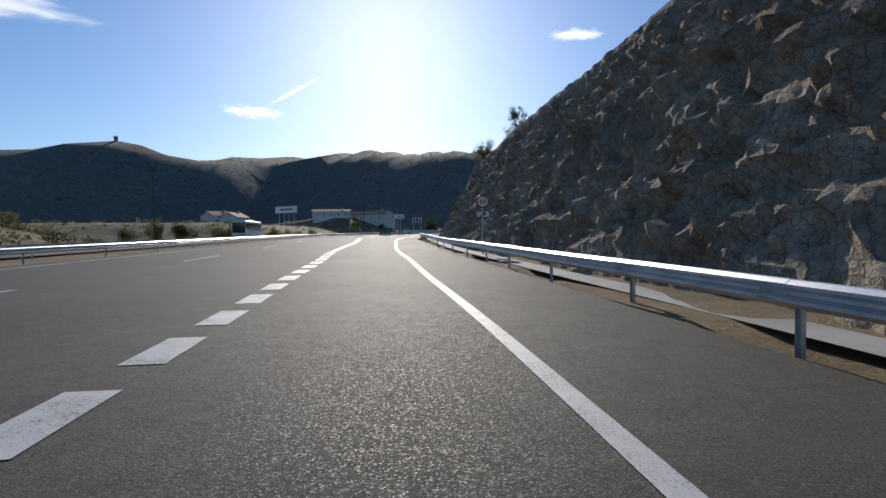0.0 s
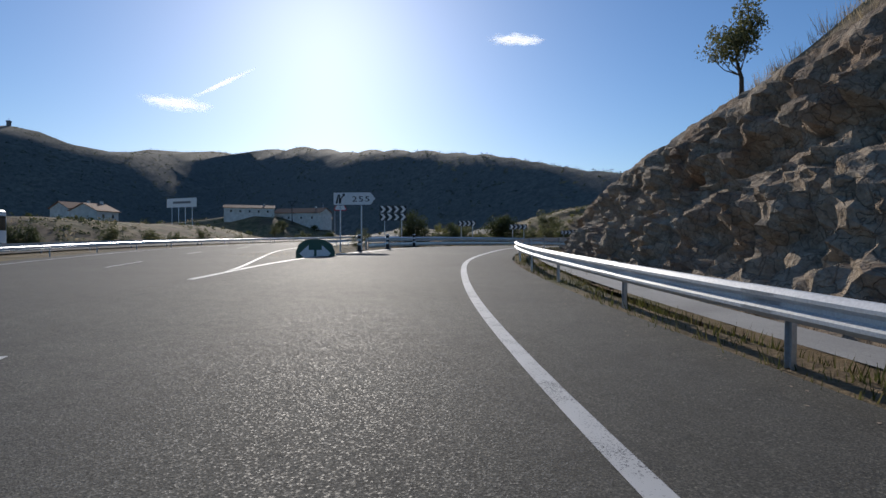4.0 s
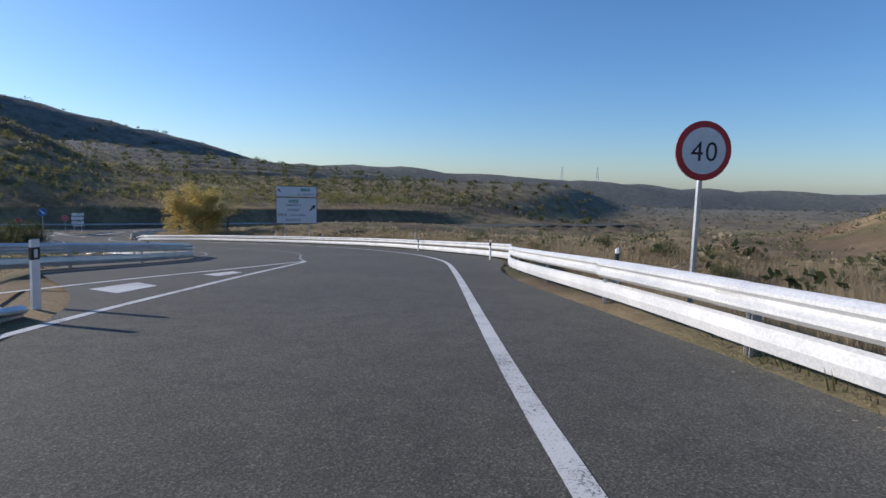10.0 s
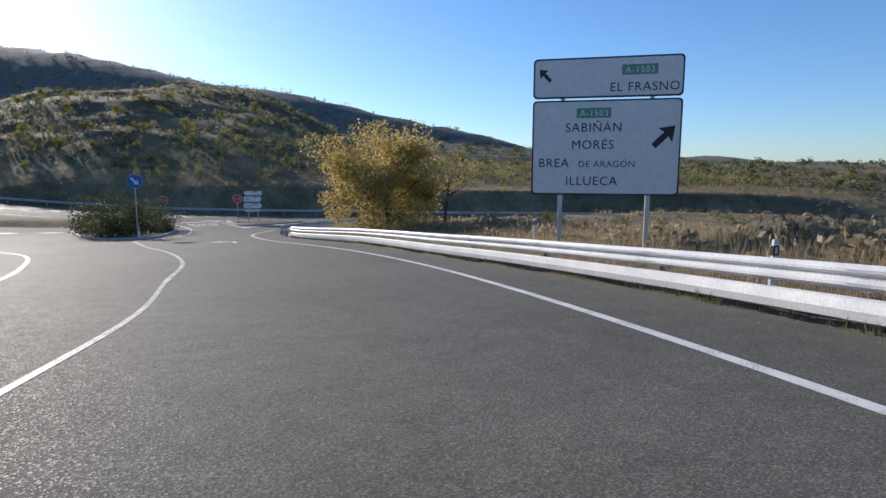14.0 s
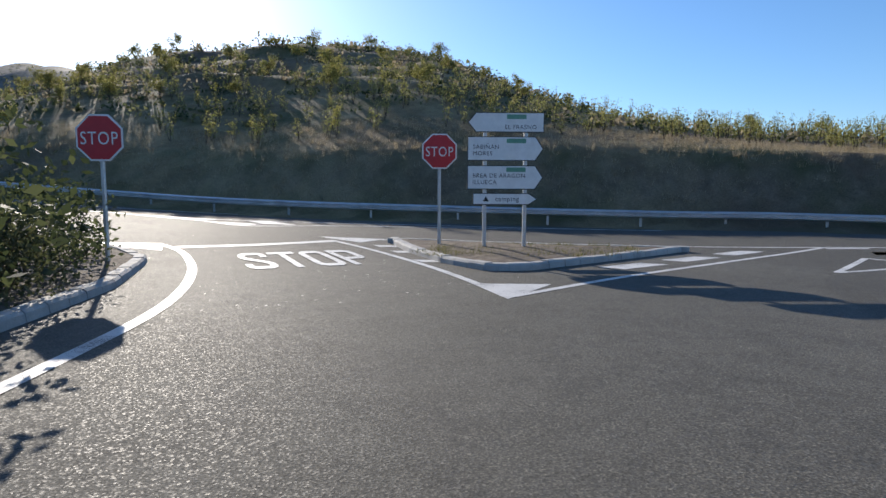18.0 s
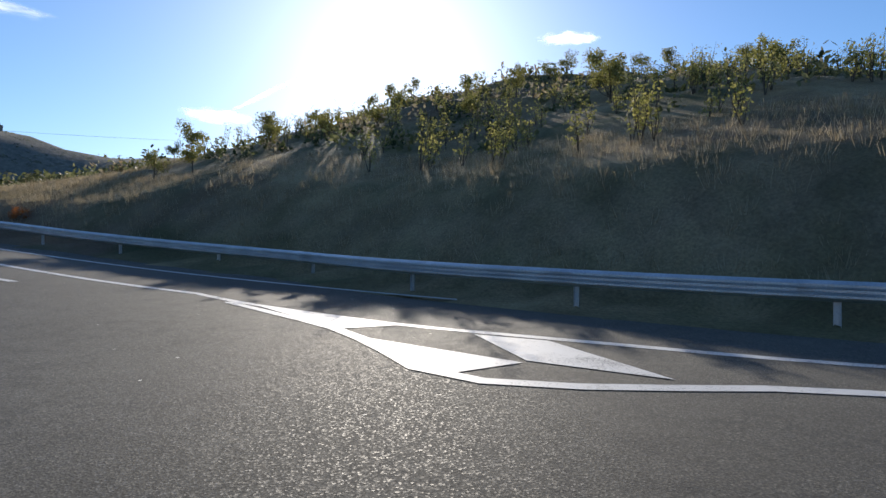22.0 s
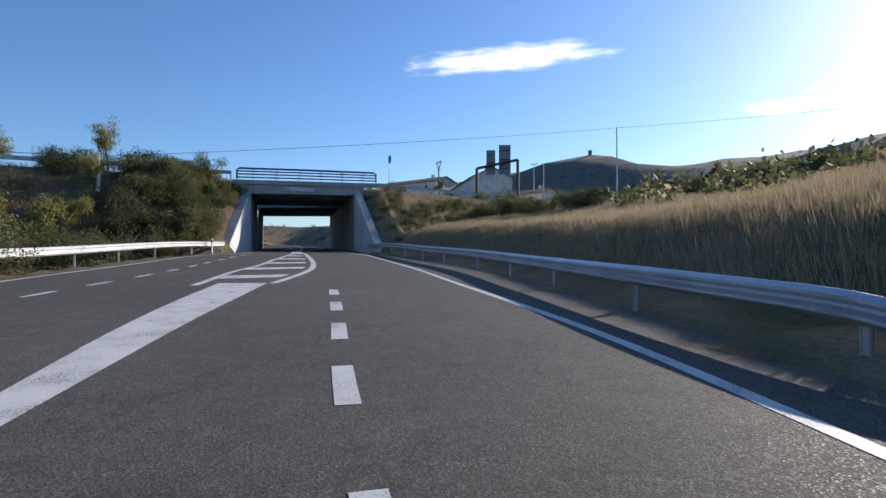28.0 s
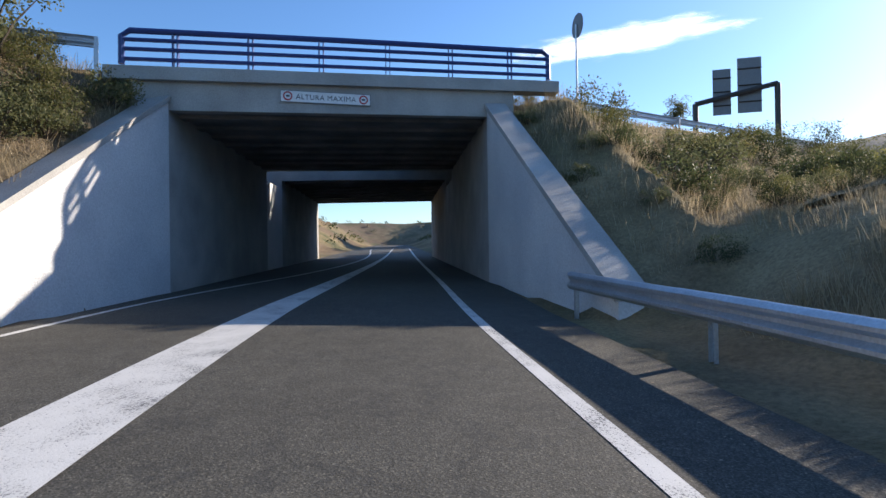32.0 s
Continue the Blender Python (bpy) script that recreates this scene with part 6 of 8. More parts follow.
# ---- rock cutting ----
def rock_cutting():
    """The blasted rock face beside the deceleration lane, with cracks and ledges."""
    ss = np.arange(-50, 101, 0.24)
    vs = np.r_[np.linspace(0, 1, 52), 1.02, 1.04]
    verts, faces = [], []
    d0 = np.interp(ss, [-50, 60, 75, 95, 101], [5.9, 5.8, 5.8, 5.0, 4.8])
    hh = np.interp(ss, [-50, 0, 30, 60, 75, 90, 101], [12.0, 10.8, 9.2, 8.0, 5.7, 3.2, 1.6])
    bx, by = on_line(ss, d0)
    bz = road_z(bx, by)
    hx, hy = np.interp(ss, RS, THX), np.interp(ss, RS, THY)
    for i in range(len(ss)):
        for v in vs:
            h = hh[i] * min(v, 1.0)
            out = h * 0.52
            wob = noise.noise((ss[i] * 0.25, h * 0.25, 2.0))
            p = Vector((ss[i] * 1.05 + 0.5 * h + 0.7 * wob, h * 1.25 - 0.25 * ss[i] + 0.6 * wob, 0.0))
            dist, pts = noise.voronoi(p * 1.15)
            cell = noise.cell(pts[0] * 3.1)
            dist2, pts2 = noise.voronoi(p * 2.7 + Vector((0, 0, 3.3)))
            cell2 = noise.cell(pts2[0] * 5.7)
            crack = min(1.0, (dist[1] - dist[0]) * 4.0)
            crack2 = min(1.0, (dist2[1] - dist2[0]) * 3.0)
            layer = 0.5 * noise.noise((ss[i] * 0.04, h * 1.1 + ss[i] * 0.12, 9.0))
            push = 0.4 * (cell - 0.5) * crack + 0.22 * (cell2 - 0.5) * crack2 - 0.2 * (1 - crack) - 0.1 * (1 - crack2) + layer + 0.5 * noise.noise((ss[i] * 0.13, h * 0.1, 5.0)) + 0.06 * noise.noise(p * 6)
            edge = smooth01(np.array([v * 6, max(1 - v, 0) * 5])).prod()
            push = push * (0.25 + 0.75 * float(edge))
            o = out - push
            if v > 1.0:
                o += 60 * (v - 1.0)
                h -= 12 * (v - 1.01)
            verts.append((bx[i] + o * hy[i], by[i] - o * hx[i], bz[i] - 0.12 + h + 0.3 * push))
    n = len(vs)
    faces = [(i * n + j, (i + 1) * n + j, (i + 1) * n + j + 1, i * n + j + 1) for i in range(len(ss) - 1) for j in range(n - 1)]
    ob = part("rock_wall", (verts, faces), ROCK)
    return tagged(ob, "blasted layered brown rock face beside the road", "rock face", kind="structure")


rock_cutting()
# concrete gutter at its foot
_s = np.arange(-60, 98, 1.0)
_g0 = np.stack(on_line(_s, np.interp(_s, [-60, 60, 75, 98], [4.9, 4.8, 4.4, 3.7])), 1)
_g1 = np.stack(on_line(_s, np.interp(_s, [-60, 60, 75, 98], [5.7, 5.6, 5.2, 4.5])), 1)
tagged(part("gutter", ribbon(_g0, _g1, road_z, 2, 0.03), CONCRETE), "pale concrete gutter at the foot of the rock", "gutter", kind="structure")


# ---- plants ----
rng = np.random.default_rng(7)


def leaves_mesh(name, centres, sizes, per, leaf, material, flat=0.55):
    """Clumps of small four-cornered leaves round centres."""
    n = len(centres) * per
    c = np.repeat(np.asarray(centres, float), per, axis=0)
    r = np.repeat(np.asarray(sizes, float), per)[:, None]
    d = rng.normal(size=(n, 3))
    d /= np.linalg.norm(d, axis=1)[:, None] + 1e-9
    p = c + d * r * rng.uniform(0.25, 1.0, (n, 1)) ** 0.6 * np.array([1, 1, 0.85])
    a = rng.normal(size=(n, 3))
    a /= np.linalg.norm(a, axis=1)[:, None]
    b = np.cross(a, rng.normal(size=(n, 3)))
    b /= np.linalg.norm(b, axis=1)[:, None]
    s = leaf * rng.uniform(0.6, 1.35, (n, 1))
    v = np.stack([p - a * s, p + b * s * flat, p + a * s, p - b * s * flat], 1).reshape(-1, 3)
    me = bpy.data.meshes.new(name)
    me.vertices.add(4 * n)
    me.vertices.foreach_set("co", v.ravel())
    me.loops.add(4 * n)
    me.loops.foreach_set("vertex_index", np.arange(4 * n))
    me.polygons.add(n)
    me.polygons.foreach_set("loop_start", np.arange(0, 4 * n, 4))
    me.update(calc_edges=True)
    me.materials.append(material)
    return me


def limbs_mesh(name, height, spread, count, trunk, lean=0.1, base=0.25):
    """A tapered trunk with forking limbs; returns the mesh and the limb tips."""
    verts, faces, tips = [], [], []

    def add(vf):
        k = len(verts)
        verts.extend(vf[0])
        faces.extend(tuple(i + k for i in f) for f in vf[1])

    top = Vector((lean * height, 0.3 * lean * height, height * 0.72))
    stem = [Vector((0, 0, -0.3)), Vector((0.02, 0.01, height * base)), top * 0.62 + Vector((rng.uniform(-0.1, 0.1), 0, 0)), top]
    add(tube(stem, [trunk, trunk * 0.82, trunk * 0.5, trunk * 0.16], 7))
    for k in range(count):
        a = 2 * math.pi * (k * 0.382 + rng.uniform(-0.08, 0.08))
        u = rng.uniform(base, 0.7)
        p0 = stem[1].lerp(top, (u - base) / 0.75)
        r = spread * rng.uniform(0.55, 1.0) * (1.15 - 0.6 * u)
        p2 = p0 + Vector((math.cos(a) * r, math.sin(a) * r, height * rng.uniform(0.18, 0.42)))
        p1 = p0.lerp(p2, 0.5) + Vector((0, 0, -0.05 * height))
        w = trunk * 0.42 * (1.1 - u)
        add(tube([p0, p1, p2], [w, w * 0.6, w * 0.15], 5))
        tips.append(p2)
        for _ in range(2):
            q = p1.lerp(p2, rng.uniform(0.2, 0.8))
            e = q + Vector((rng.uniform(-1, 1) * r * 0.45, rng.uniform(-1, 1) * r * 0.45, rng.uniform(0.05, 0.22) * height))
            add(tube([q, e], [w * 0.4, w * 0.08], 4))
            tips.append(e)
    tips.append(top)
    me = mesh_of(name, verts, faces, BARK)
    return me, tips


def tree_proto(name, label, category, group, height, spread, limbs, trunk, clump, per, leaf, material, extra=0, base=0.25, lean=0.06):
    ob = thing(name, (0, 0, -60), label, category, group)
    me, tips = limbs_mesh("trunk", height, spread, limbs, trunk, lean, base)
    part("trunk", me, BARK, ob)
    pts = [tuple(t) for t in tips]
    for _ in range(extra):
        t = tips[int(rng.integers(len(tips)))]
        k = rng.uniform(0.45, 0.95)
        pts.append((t.x * k, t.y * k, t.z * rng.uniform(0.75, 1.02)))
    part("crown", leaves_mesh("crown", pts, rng.uniform(0.6, 1.15, len(pts)) * clump, per, leaf, material), material, ob)
    return ob


def bush_proto(label, group, height, radius, clumps, per, leaf, material, name="bush"):
    ob = thing(name, (0, 0, -60), label, "bush", group)
    verts, faces, pts, size = [], [], [], []
    for k in range(clumps):
        a, r = rng.uniform(0, 2 * math.pi), radius * math.sqrt(rng.uniform(0, 1)) * 0.85
        z = height * rng.uniform(0.22, 0.85) * (1 - 0.45 * (r / radius) ** 2)
        pts.append((math.cos(a) * r, math.sin(a) * r, z))
        size.append(rng.uniform(0.2, 0.42) * radius)
        if k % 2 == 0:
            vf = tube([(0.05 * math.cos(a), 0.05 * math.sin(a), -0.2), (math.cos(a) * r * 0.45, math.sin(a) * r * 0.45, z * 0.5), (math.cos(a) * r, math.sin(a) * r, z * 1.05)], [0.03, 0.02, 0.006], 4)
            b = len(verts)
            verts.extend(vf[0])
            faces.extend(tuple(i + b for i in f) for f in vf[1])
    part("stem", (verts, faces), BARK, ob)
    part("foliage", leaves_mesh("foliage", pts, size, per, leaf, material), material, ob)
    return ob


def scatter(protos, places, lo=0.8, hi=1.25, sink=0.05):
    """First use moves each pattern plant itself, later ones copy it."""
    for k, (x, y, *extra) in enumerate(places):
        j = k % len(protos)
        s = rng.uniform(lo, hi) * (extra[0] if extra else 1.0)
        m = Matrix.Translation((x, y, (max(gz(x, y), extra[1]) if len(extra) > 1 else gz(x, y)) - sink * s)) @ Matrix.Rotation(rng.uniform(0, 6.28), 4, "Z") @ Matrix.Diagonal((s * rng.uniform(0.88, 1.12), s * rng.uniform(0.88, 1.12), s, 1))
        if protos[j].get("free", 1):
            protos[j]["free"] = 0
            protos[j].matrix_basis = m
        else:
            copy_thing(protos[j], m @ Matrix.Diagonal((*(1 / v for v in protos[j].scale), 1)))


_lc = np.stack([np.interp(np.linspace(0, 17, 900), np.arange(18), [(a[i] + b[i]) / 2 for a, b in zip(LOCAL_L, LOCAL_R)]) for i in (0, 1)], 1)
_lw = np.interp(np.linspace(0, 17, 900), np.arange(18), [math.hypot(a[0] - b[0], a[1] - b[1]) / 2 for a, b in zip(LOCAL_L, LOCAL_R)])


def off_local(x, y):
    """Metres outside the local road."""
    d = np.hypot(np.asarray(x)[..., None] - _lc[:, 0], np.asarray(y)[..., None] - _lc[:, 1])
    j = d.argmin(-1)
    return np.take_along_axis(d, j[..., None], -1)[..., 0] - _lw[j]


# the yellow tree beside the ramp
gold = tree_proto("poplar_tree", "broad autumn tree with golden yellow leaves", "tree", "", 7.0, 4.3, 22, 0.2, 1.0, 150, 0.085, LEAF_GOLD, 120, 0.06, 0.02)
_low = [(math.cos(a) * r, math.sin(a) * r, z) for a, r, z in zip(rng.uniform(0, 6.28, 70), rng.uniform(1.2, 3.9, 70), rng.uniform(0.4, 3.2, 70))]
part("low_crown", leaves_mesh("low_crown", _low, rng.uniform(0.6, 1.05, 70), 130, 0.085, LEAF_GOLD), LEAF_GOLD, gold)
gold.matrix_basis = Matrix.Translation((93.3, 197.2, gz(93.3, 197.2) - 0.5)) @ Matrix.Diagonal((1.08, 1.08, 1.04, 1))
bare = tree_proto("thin_tree", "thin tree with sparse leaves beside the golden one", "tree", "", 5.8, 2.6, 14, 0.12, 0.5, 22, 0.06, LEAF_GOLD, 6, 0.15, 0.12)
bare.matrix_basis = Matrix.Translation((97.0, 195.3, gz(97.0, 195.3)))

ROAD_TREES = [tree_proto("tree", "grey-green roadside tree with an open crown", "tree", "roadside trees", h, r, n, 0.12, 0.6, 70, 0.075, LEAF_GREEN, 20) for h, r, n in ((4.6, 1.7, 9), (5.4, 1.9, 10), (3.8, 1.6, 8))]
GOLD_TREES = [tree_proto("young_poplar", "slender poplar with yellowing leaves on the embankment", "tree", "yellowing poplars", h, r, n, 0.1, 0.55, 60, 0.07, LEAF_LIME, 22, 0.2) for h, r, n in ((5.2, 1.4, 10), (4.4, 1.3, 9))]
DARK_TREES = [tree_proto("dark_tree", "dark evergreen tree beside the ramp", "tree", "dark trees", h, r, n, 0.14, 0.7, 90, 0.08, LEAF_DARK, 26, 0.15) for h, r, n in ((4.4, 1.7, 10), (5.0, 1.6, 10))]
LIME_TREES = [tree_proto("almond_tree", "small almond tree with yellow-green autumn leaves", "tree", "almond trees on the terraces", h, r, n, 0.07, 0.42, 40, 0.07, LEAF_LIME, 16, 0.12) for h, r, n in ((2.6, 1.3, 8), (3.0, 1.2, 9), (2.2, 1.2, 8))]
BUSH_DARK = [bush_proto("dense dark green shrub", "dark shrubs", h, r, 30, 90, 0.042, LEAF_DARK) for h, r in ((1.7, 1.4), (2.1, 1.5), (1.4, 1.2))]
BUSH_OLIVE = [bush_proto("olive green shrub on dry ground", "olive shrubs", h, r, 28, 95, 0.042, LEAF_GREEN) for h, r in ((1.6, 1.3), (2.0, 1.3), (1.2, 1.1))]
BUSH_LIME = [bush_proto("yellow-green leafy shrub on the bank", "yellow-green shrubs", h, r, 26, 80, 0.042, LEAF_LIME) for h, r in ((1.7, 1.2), (2.2, 1.3))]
BUSH_RUST = [bush_proto("orange autumn shrub on the embankment", "autumn shrubs", 1.7, 1.2, 28, 90, 0.045, LEAF_RUST)]
BROOM = [bush_proto("wispy pale broom bush", "broom bushes", h, r, 26, 95, 0.036, GRASS_GREEN) for h, r in ((1.9, 1.1), (1.5, 1.0))]
FAR_BUSH = [bush_proto("round dark orchard tree on the far slope", "orchard on the far slope", h, r, 10, 14, 0.26, LEAF_GREEN, "orchard_tree") for h, r in ((2.8, 1.8), (2.4, 1.6))]

# crest of the rock cutting
scatter(ROAD_TREES, [(4.7, 60.3, 0.75), (7.4, 56.0, 0.7), (4.4, 43.8, 0.6), (5.2, 82.5, 0.75), (9.5, 70.5, 0.7)])
scatter(BROOM, [(6.1, 50, 0.7), (5.4, 38, 0.7), (5.9, 64, 0.6), (4.8, 30, 0.8), (6.5, 22, 0.9), (5.0, 74, 0.7), (5.6, 90.5, 0.7), (7.0, 12, 0.8), (7.2, 2, 0.8)])
# grass bank east of the ramp
scatter(BUSH_OLIVE, [(30.4, 121.6, 1.25), (29.4, 114.4, 2.0), (36.0, 113.0, 1.8), (31.6, 113.2, 1.5)])
scatter(BUSH_OLIVE, [(24, 108, 0.8), (38, 122, 0.7), (46, 121, 0.9), (58, 133, 0.5), (62, 136, 0.5), (52, 131, 0.45), (70, 143, 0.5), (77, 148, 0.6), (84, 152, 0.6), (90, 160, 0.6)])
scatter(BROOM, [(50.5, 134.4, 0.5), (54, 136.6, 0.45), (60, 139, 0.5), (73, 147.5, 0.55), (87, 163, 0.6), (92, 171, 0.6), (96, 180, 0.7), (100, 188, 0.8)])
# between ramp and motorway
scatter(DARK_TREES, [(-2.6, 127.5, 1.25), (8.8, 134.0, 1.05), (-3.0, 127, 0.8), (16.5, 133.5, 0.83), (3.5, 140, 1.20)])
scatter(ROAD_TREES, [(14.0, 131.8, 0.90), (-8.5, 131, 0.8), (6, 148, 1.20), (18, 146, 1.20), (26, 152, 1.05), (12, 160, 1.35), (34, 160, 1.20), (22, 168, 1.35), (42, 172, 1.20), (30, 180, 1.50), (48, 186, 1.20)])
scatter(BUSH_OLIVE, [(float(x), float(y), 0.9) for x, y in zip(rng.uniform(14, 52, 34), rng.uniform(150, 222, 34)) if x < 18 + 0.52 * (y - 128)])
scatter(BUSH_LIME, [(20, 143, 0.6), (28, 147, 0.6), (10, 140, 0.6), (34, 154, 0.7), (25, 158, 0.7), (40, 165, 0.6)])
# planted island
scatter(BUSH_DARK, [(79.9, 213.4, 1.9), (79.2, 216.6, 2.0), (81.4, 216.2, 1.75), (82.4, 221.5, 1.5), (84.0, 222.6, 1.2), (78.9, 220.4, 2.0), (83.0, 225.2, 1.2), (83.3, 219.6, 1.5), (82.6, 217.2, 1.4)])
scatter(BUSH_OLIVE, [(78.6, 212.6, 1.3), (84.1, 220.4, 0.92), (80.4, 219.2, 1.9), (79.4, 224.0, 1.5)])
# orchard and scrub on the hill beyond the local road
hill_trees = []
for row in range(6):
    o = 20.0 + row * 8.5
    for al in np.arange(-70, 150, 7.4):
        a = al + rng.uniform(-2.2, 2.2)
        x = 90 + 0.903 * a + 0.43 * (o + rng.uniform(-2, 2))
        y = 237.5 - 0.43 * a + 0.903 * (o + rng.uniform(-2, 2))
        if rng.uniform() < (0.8 if row < 4 else 0.3) * (1.0 if a < 12 else 0.6) and x > 60 - 6 * row:
            hill_trees.append((x, y, 0.78 if a < 12 else 0.62))
scatter(LIME_TREES, hill_trees)


def thicket(name, label, places, height, per, material):
    """Young shoots that nobody could count: thin stems and their leaves in one mesh each."""
    verts, faces, pts = [], [], []
    for x, y, s in places:
        z = gz(x, y)
        for _ in range(3):
            a, r = rng.uniform(0, 6.28), rng.uniform(0.15, 0.6) * s
            h = height * s * rng.uniform(0.7, 1.2)
            tip = Vector((x + math.cos(a) * r, y + math.sin(a) * r, z + h))
            k = len(verts)
            mid = Vector((x, y, z)).lerp(tip, 0.5) + Vector((rng.uniform(-0.1, 0.1), rng.uniform(-0.1, 0.1), 0))
            vf = tube([(x, y, z - 0.1), mid, tip], [0.022, 0.015, 0.005], 3, False)
            verts.extend(vf[0])
            faces.extend(tuple(i + k for i in f) for f in vf[1])
            pts.extend(tuple(Vector((x, y, z)).lerp(tip, t)) for t in (0.35, 0.55, 0.75, 0.92))
    ob = thing(name, (0, 0, 0), label, "saplings", kind="stuff")
    part("stem", (verts, faces), BARK, ob)
    part("leaf", leaves_mesh("leaf", pts, rng.uniform(0.18, 0.42, len(pts)), per, 0.055, material), material, ob)
    return ob


_a = rng.uniform(-30, 100, 950)
_o = 6.0 + 24 * rng.uniform(0, 1, 950) ** 1.2
shoots = [(90 + 0.903 * a + 0.43 * o, 237.5 - 0.43 * a + 0.903 * o, rng.uniform(0.45, 0.95)) for a, o in zip(_a, _o) if (a > -12 and o > 8) or o > 17]
thicket("sapling_thicket", "thicket of yellow-green almond saplings on the slope", shoots, 1.9, 9, LEAF_LIME)
scatter(LIME_TREES, [(75.6, 256.2, 0.62), (72.5, 258.5, 0.5), (84, 262, 0.6), (70, 266, 0.5), (77, 264, 0.6)])
# banks at the underpass
left_bank = [brp(float(a), float(b)) for a, b in zip(rng.uniform(-52, 2, 190), -1.5 - 13 * rng.uniform(0, 1, 190) ** 1.3)]
left_bank = [(x, y) for x, y in left_bank if off_local(x, y) > 1.9 and y > 226]
scatter(BUSH_OLIVE + BROOM + BUSH_OLIVE + BUSH_DARK, [(x, y, 1.2) for x, y in left_bank])
for side, mix, tall in ((-1, BROOM + BUSH_OLIVE, 0.66), (1, BROOM + BUSH_DARK + BUSH_OLIVE, 0.36)):
    heap = []
    for a, o in zip(rng.uniform(-8.6, 1.0, 42), 0.9 + 6.5 * rng.uniform(0, 1, 42)):
        w = np.interp(a, [-8, 0], [1.0, 0])
        heap.append((*brp(float(a), float(-w - o if side < 0 else SPAN + w + o)), tall, heaped(side, float(a), float(o))))
    scatter(mix, heap)
scatter(GOLD_TREES, [(15.7, 253.2, 0.75), (19.8, 251.5, 0.6), (8.6, 246.4, 0.9), (24, 246, 0.7), (30, 243, 0.7), (36, 240, 0.8), (12, 240, 0.9), (44, 237, 0.7), (20, 238, 0.8), (33, 246.5, 0.75), (40, 242, 0.9), (46, 238.5, 0.85), (54, 234, 0.8), (27, 249, 0.7), (37, 244.5, 0.8), (43, 240.5, 0.7), (49, 237, 0.9), (30.5, 246.5, 0.85), (58, 231.5, 0.9), (51, 232.5, 1.0), (34, 241, 1.0), (25, 250.6, 0.8)])
right_bank = [brp(float(a), float(b)) for a, b in zip(rng.uniform(-24, 3, 80), 9.2 + 13 * rng.uniform(0, 1, 80))]
right_bank = [(x, y) for x, y in right_bank if off_local(x, y) > (1.2 if x < 25 else 8.5)]
right_bank += [(x, y) for x, y in ((float(a), float(b)) for a, b in zip(rng.uniform(14, 52, 60), rng.uniform(284, 306, 60))) if y > 294 - 0.2 * x]
scatter(BUSH_DARK + BUSH_OLIVE + BROOM, [(x, y, 0.8) for x, y in right_bank])
scatter(BUSH_DARK + BROOM, [(16.0, 279.5, 0.5), (20.5, 279.8, 0.45), (23.6, 278.5, 0.5), (26.0, 277.2, 0.45), (20.2, 281.6, 0.85), (24.4, 280.4, 0.8), (28.4, 278.6, 0.8), (22.2, 282.6, 0.95), (27.0, 281.0, 0.95), (31.5, 278.2, 0.8), (34.0, 277.4, 0.75), (30.0, 280.8, 1.0)])
scatter(BROOM, [(25.2, 256.3, 0.9), (26.6, 257.0, 0.7), (24.2, 257.6, 0.8), (27.8, 255.2, 0.9), (22.6, 257.2, 1.1), (29.6, 254.0, 0.9), (20.6, 257.4, 1.2), (18.4, 258.6, 1.1), (21.6, 254.6, 1.3), (25.2, 253.4, 1.2), (24.5, 258.6, 0.6, -2.6), (25.6, 258.0, 0.6, -2.9), (26.8, 257.5, 0.6, -3.3), (25.3, 257.2, 0.7, -2.7), (23.6, 258.4, 0.7, -2.0), (27.9, 256.9, 0.5, -3.7)])
scatter(BUSH_RUST, [(29.2, 278.8, 0.9), (70.0, 252.3, 0.35), (67.6, 253.4, 0.35)])
scatter(BUSH_LIME, [(27.6, 277.6, 0.75), (40, 286, 0.6), (52, 286, 0.6)])
scatter(ROAD_TREES, [(14.6, 285.4, 0.4), (2, 352, 0.6), (-6, 356, 0.6), (8, 347, 0.5)])
# far orchards
far_orchard = []
for i in range(17):
    for j in range(22):
        a = radians(32 + j * 2.4 + rng.uniform(-0.5, 0.5))
        r = 175 + i * 17 + rng.uniform(-3, 3)
        x, y = 45 + r * math.sin(a), 140 + r * math.cos(a)
        if x > 128 and rng.uniform() < 0.78:
            far_orchard.append((x, y, 0.9 + 0.02 * i))
scatter(FAR_BUSH, far_orchard)
motor_trees = [(float(motorway(u, e)[0]), float(motorway(u, e)[1]), 1.1) for u, e in zip(rng.uniform(60, 330, 34), rng.uniform(-62, -37, 34)) if off_local(*(float(v) for v in motorway(u, e))) > 5]
scatter(ROAD_TREES + DARK_TREES, motor_trees)


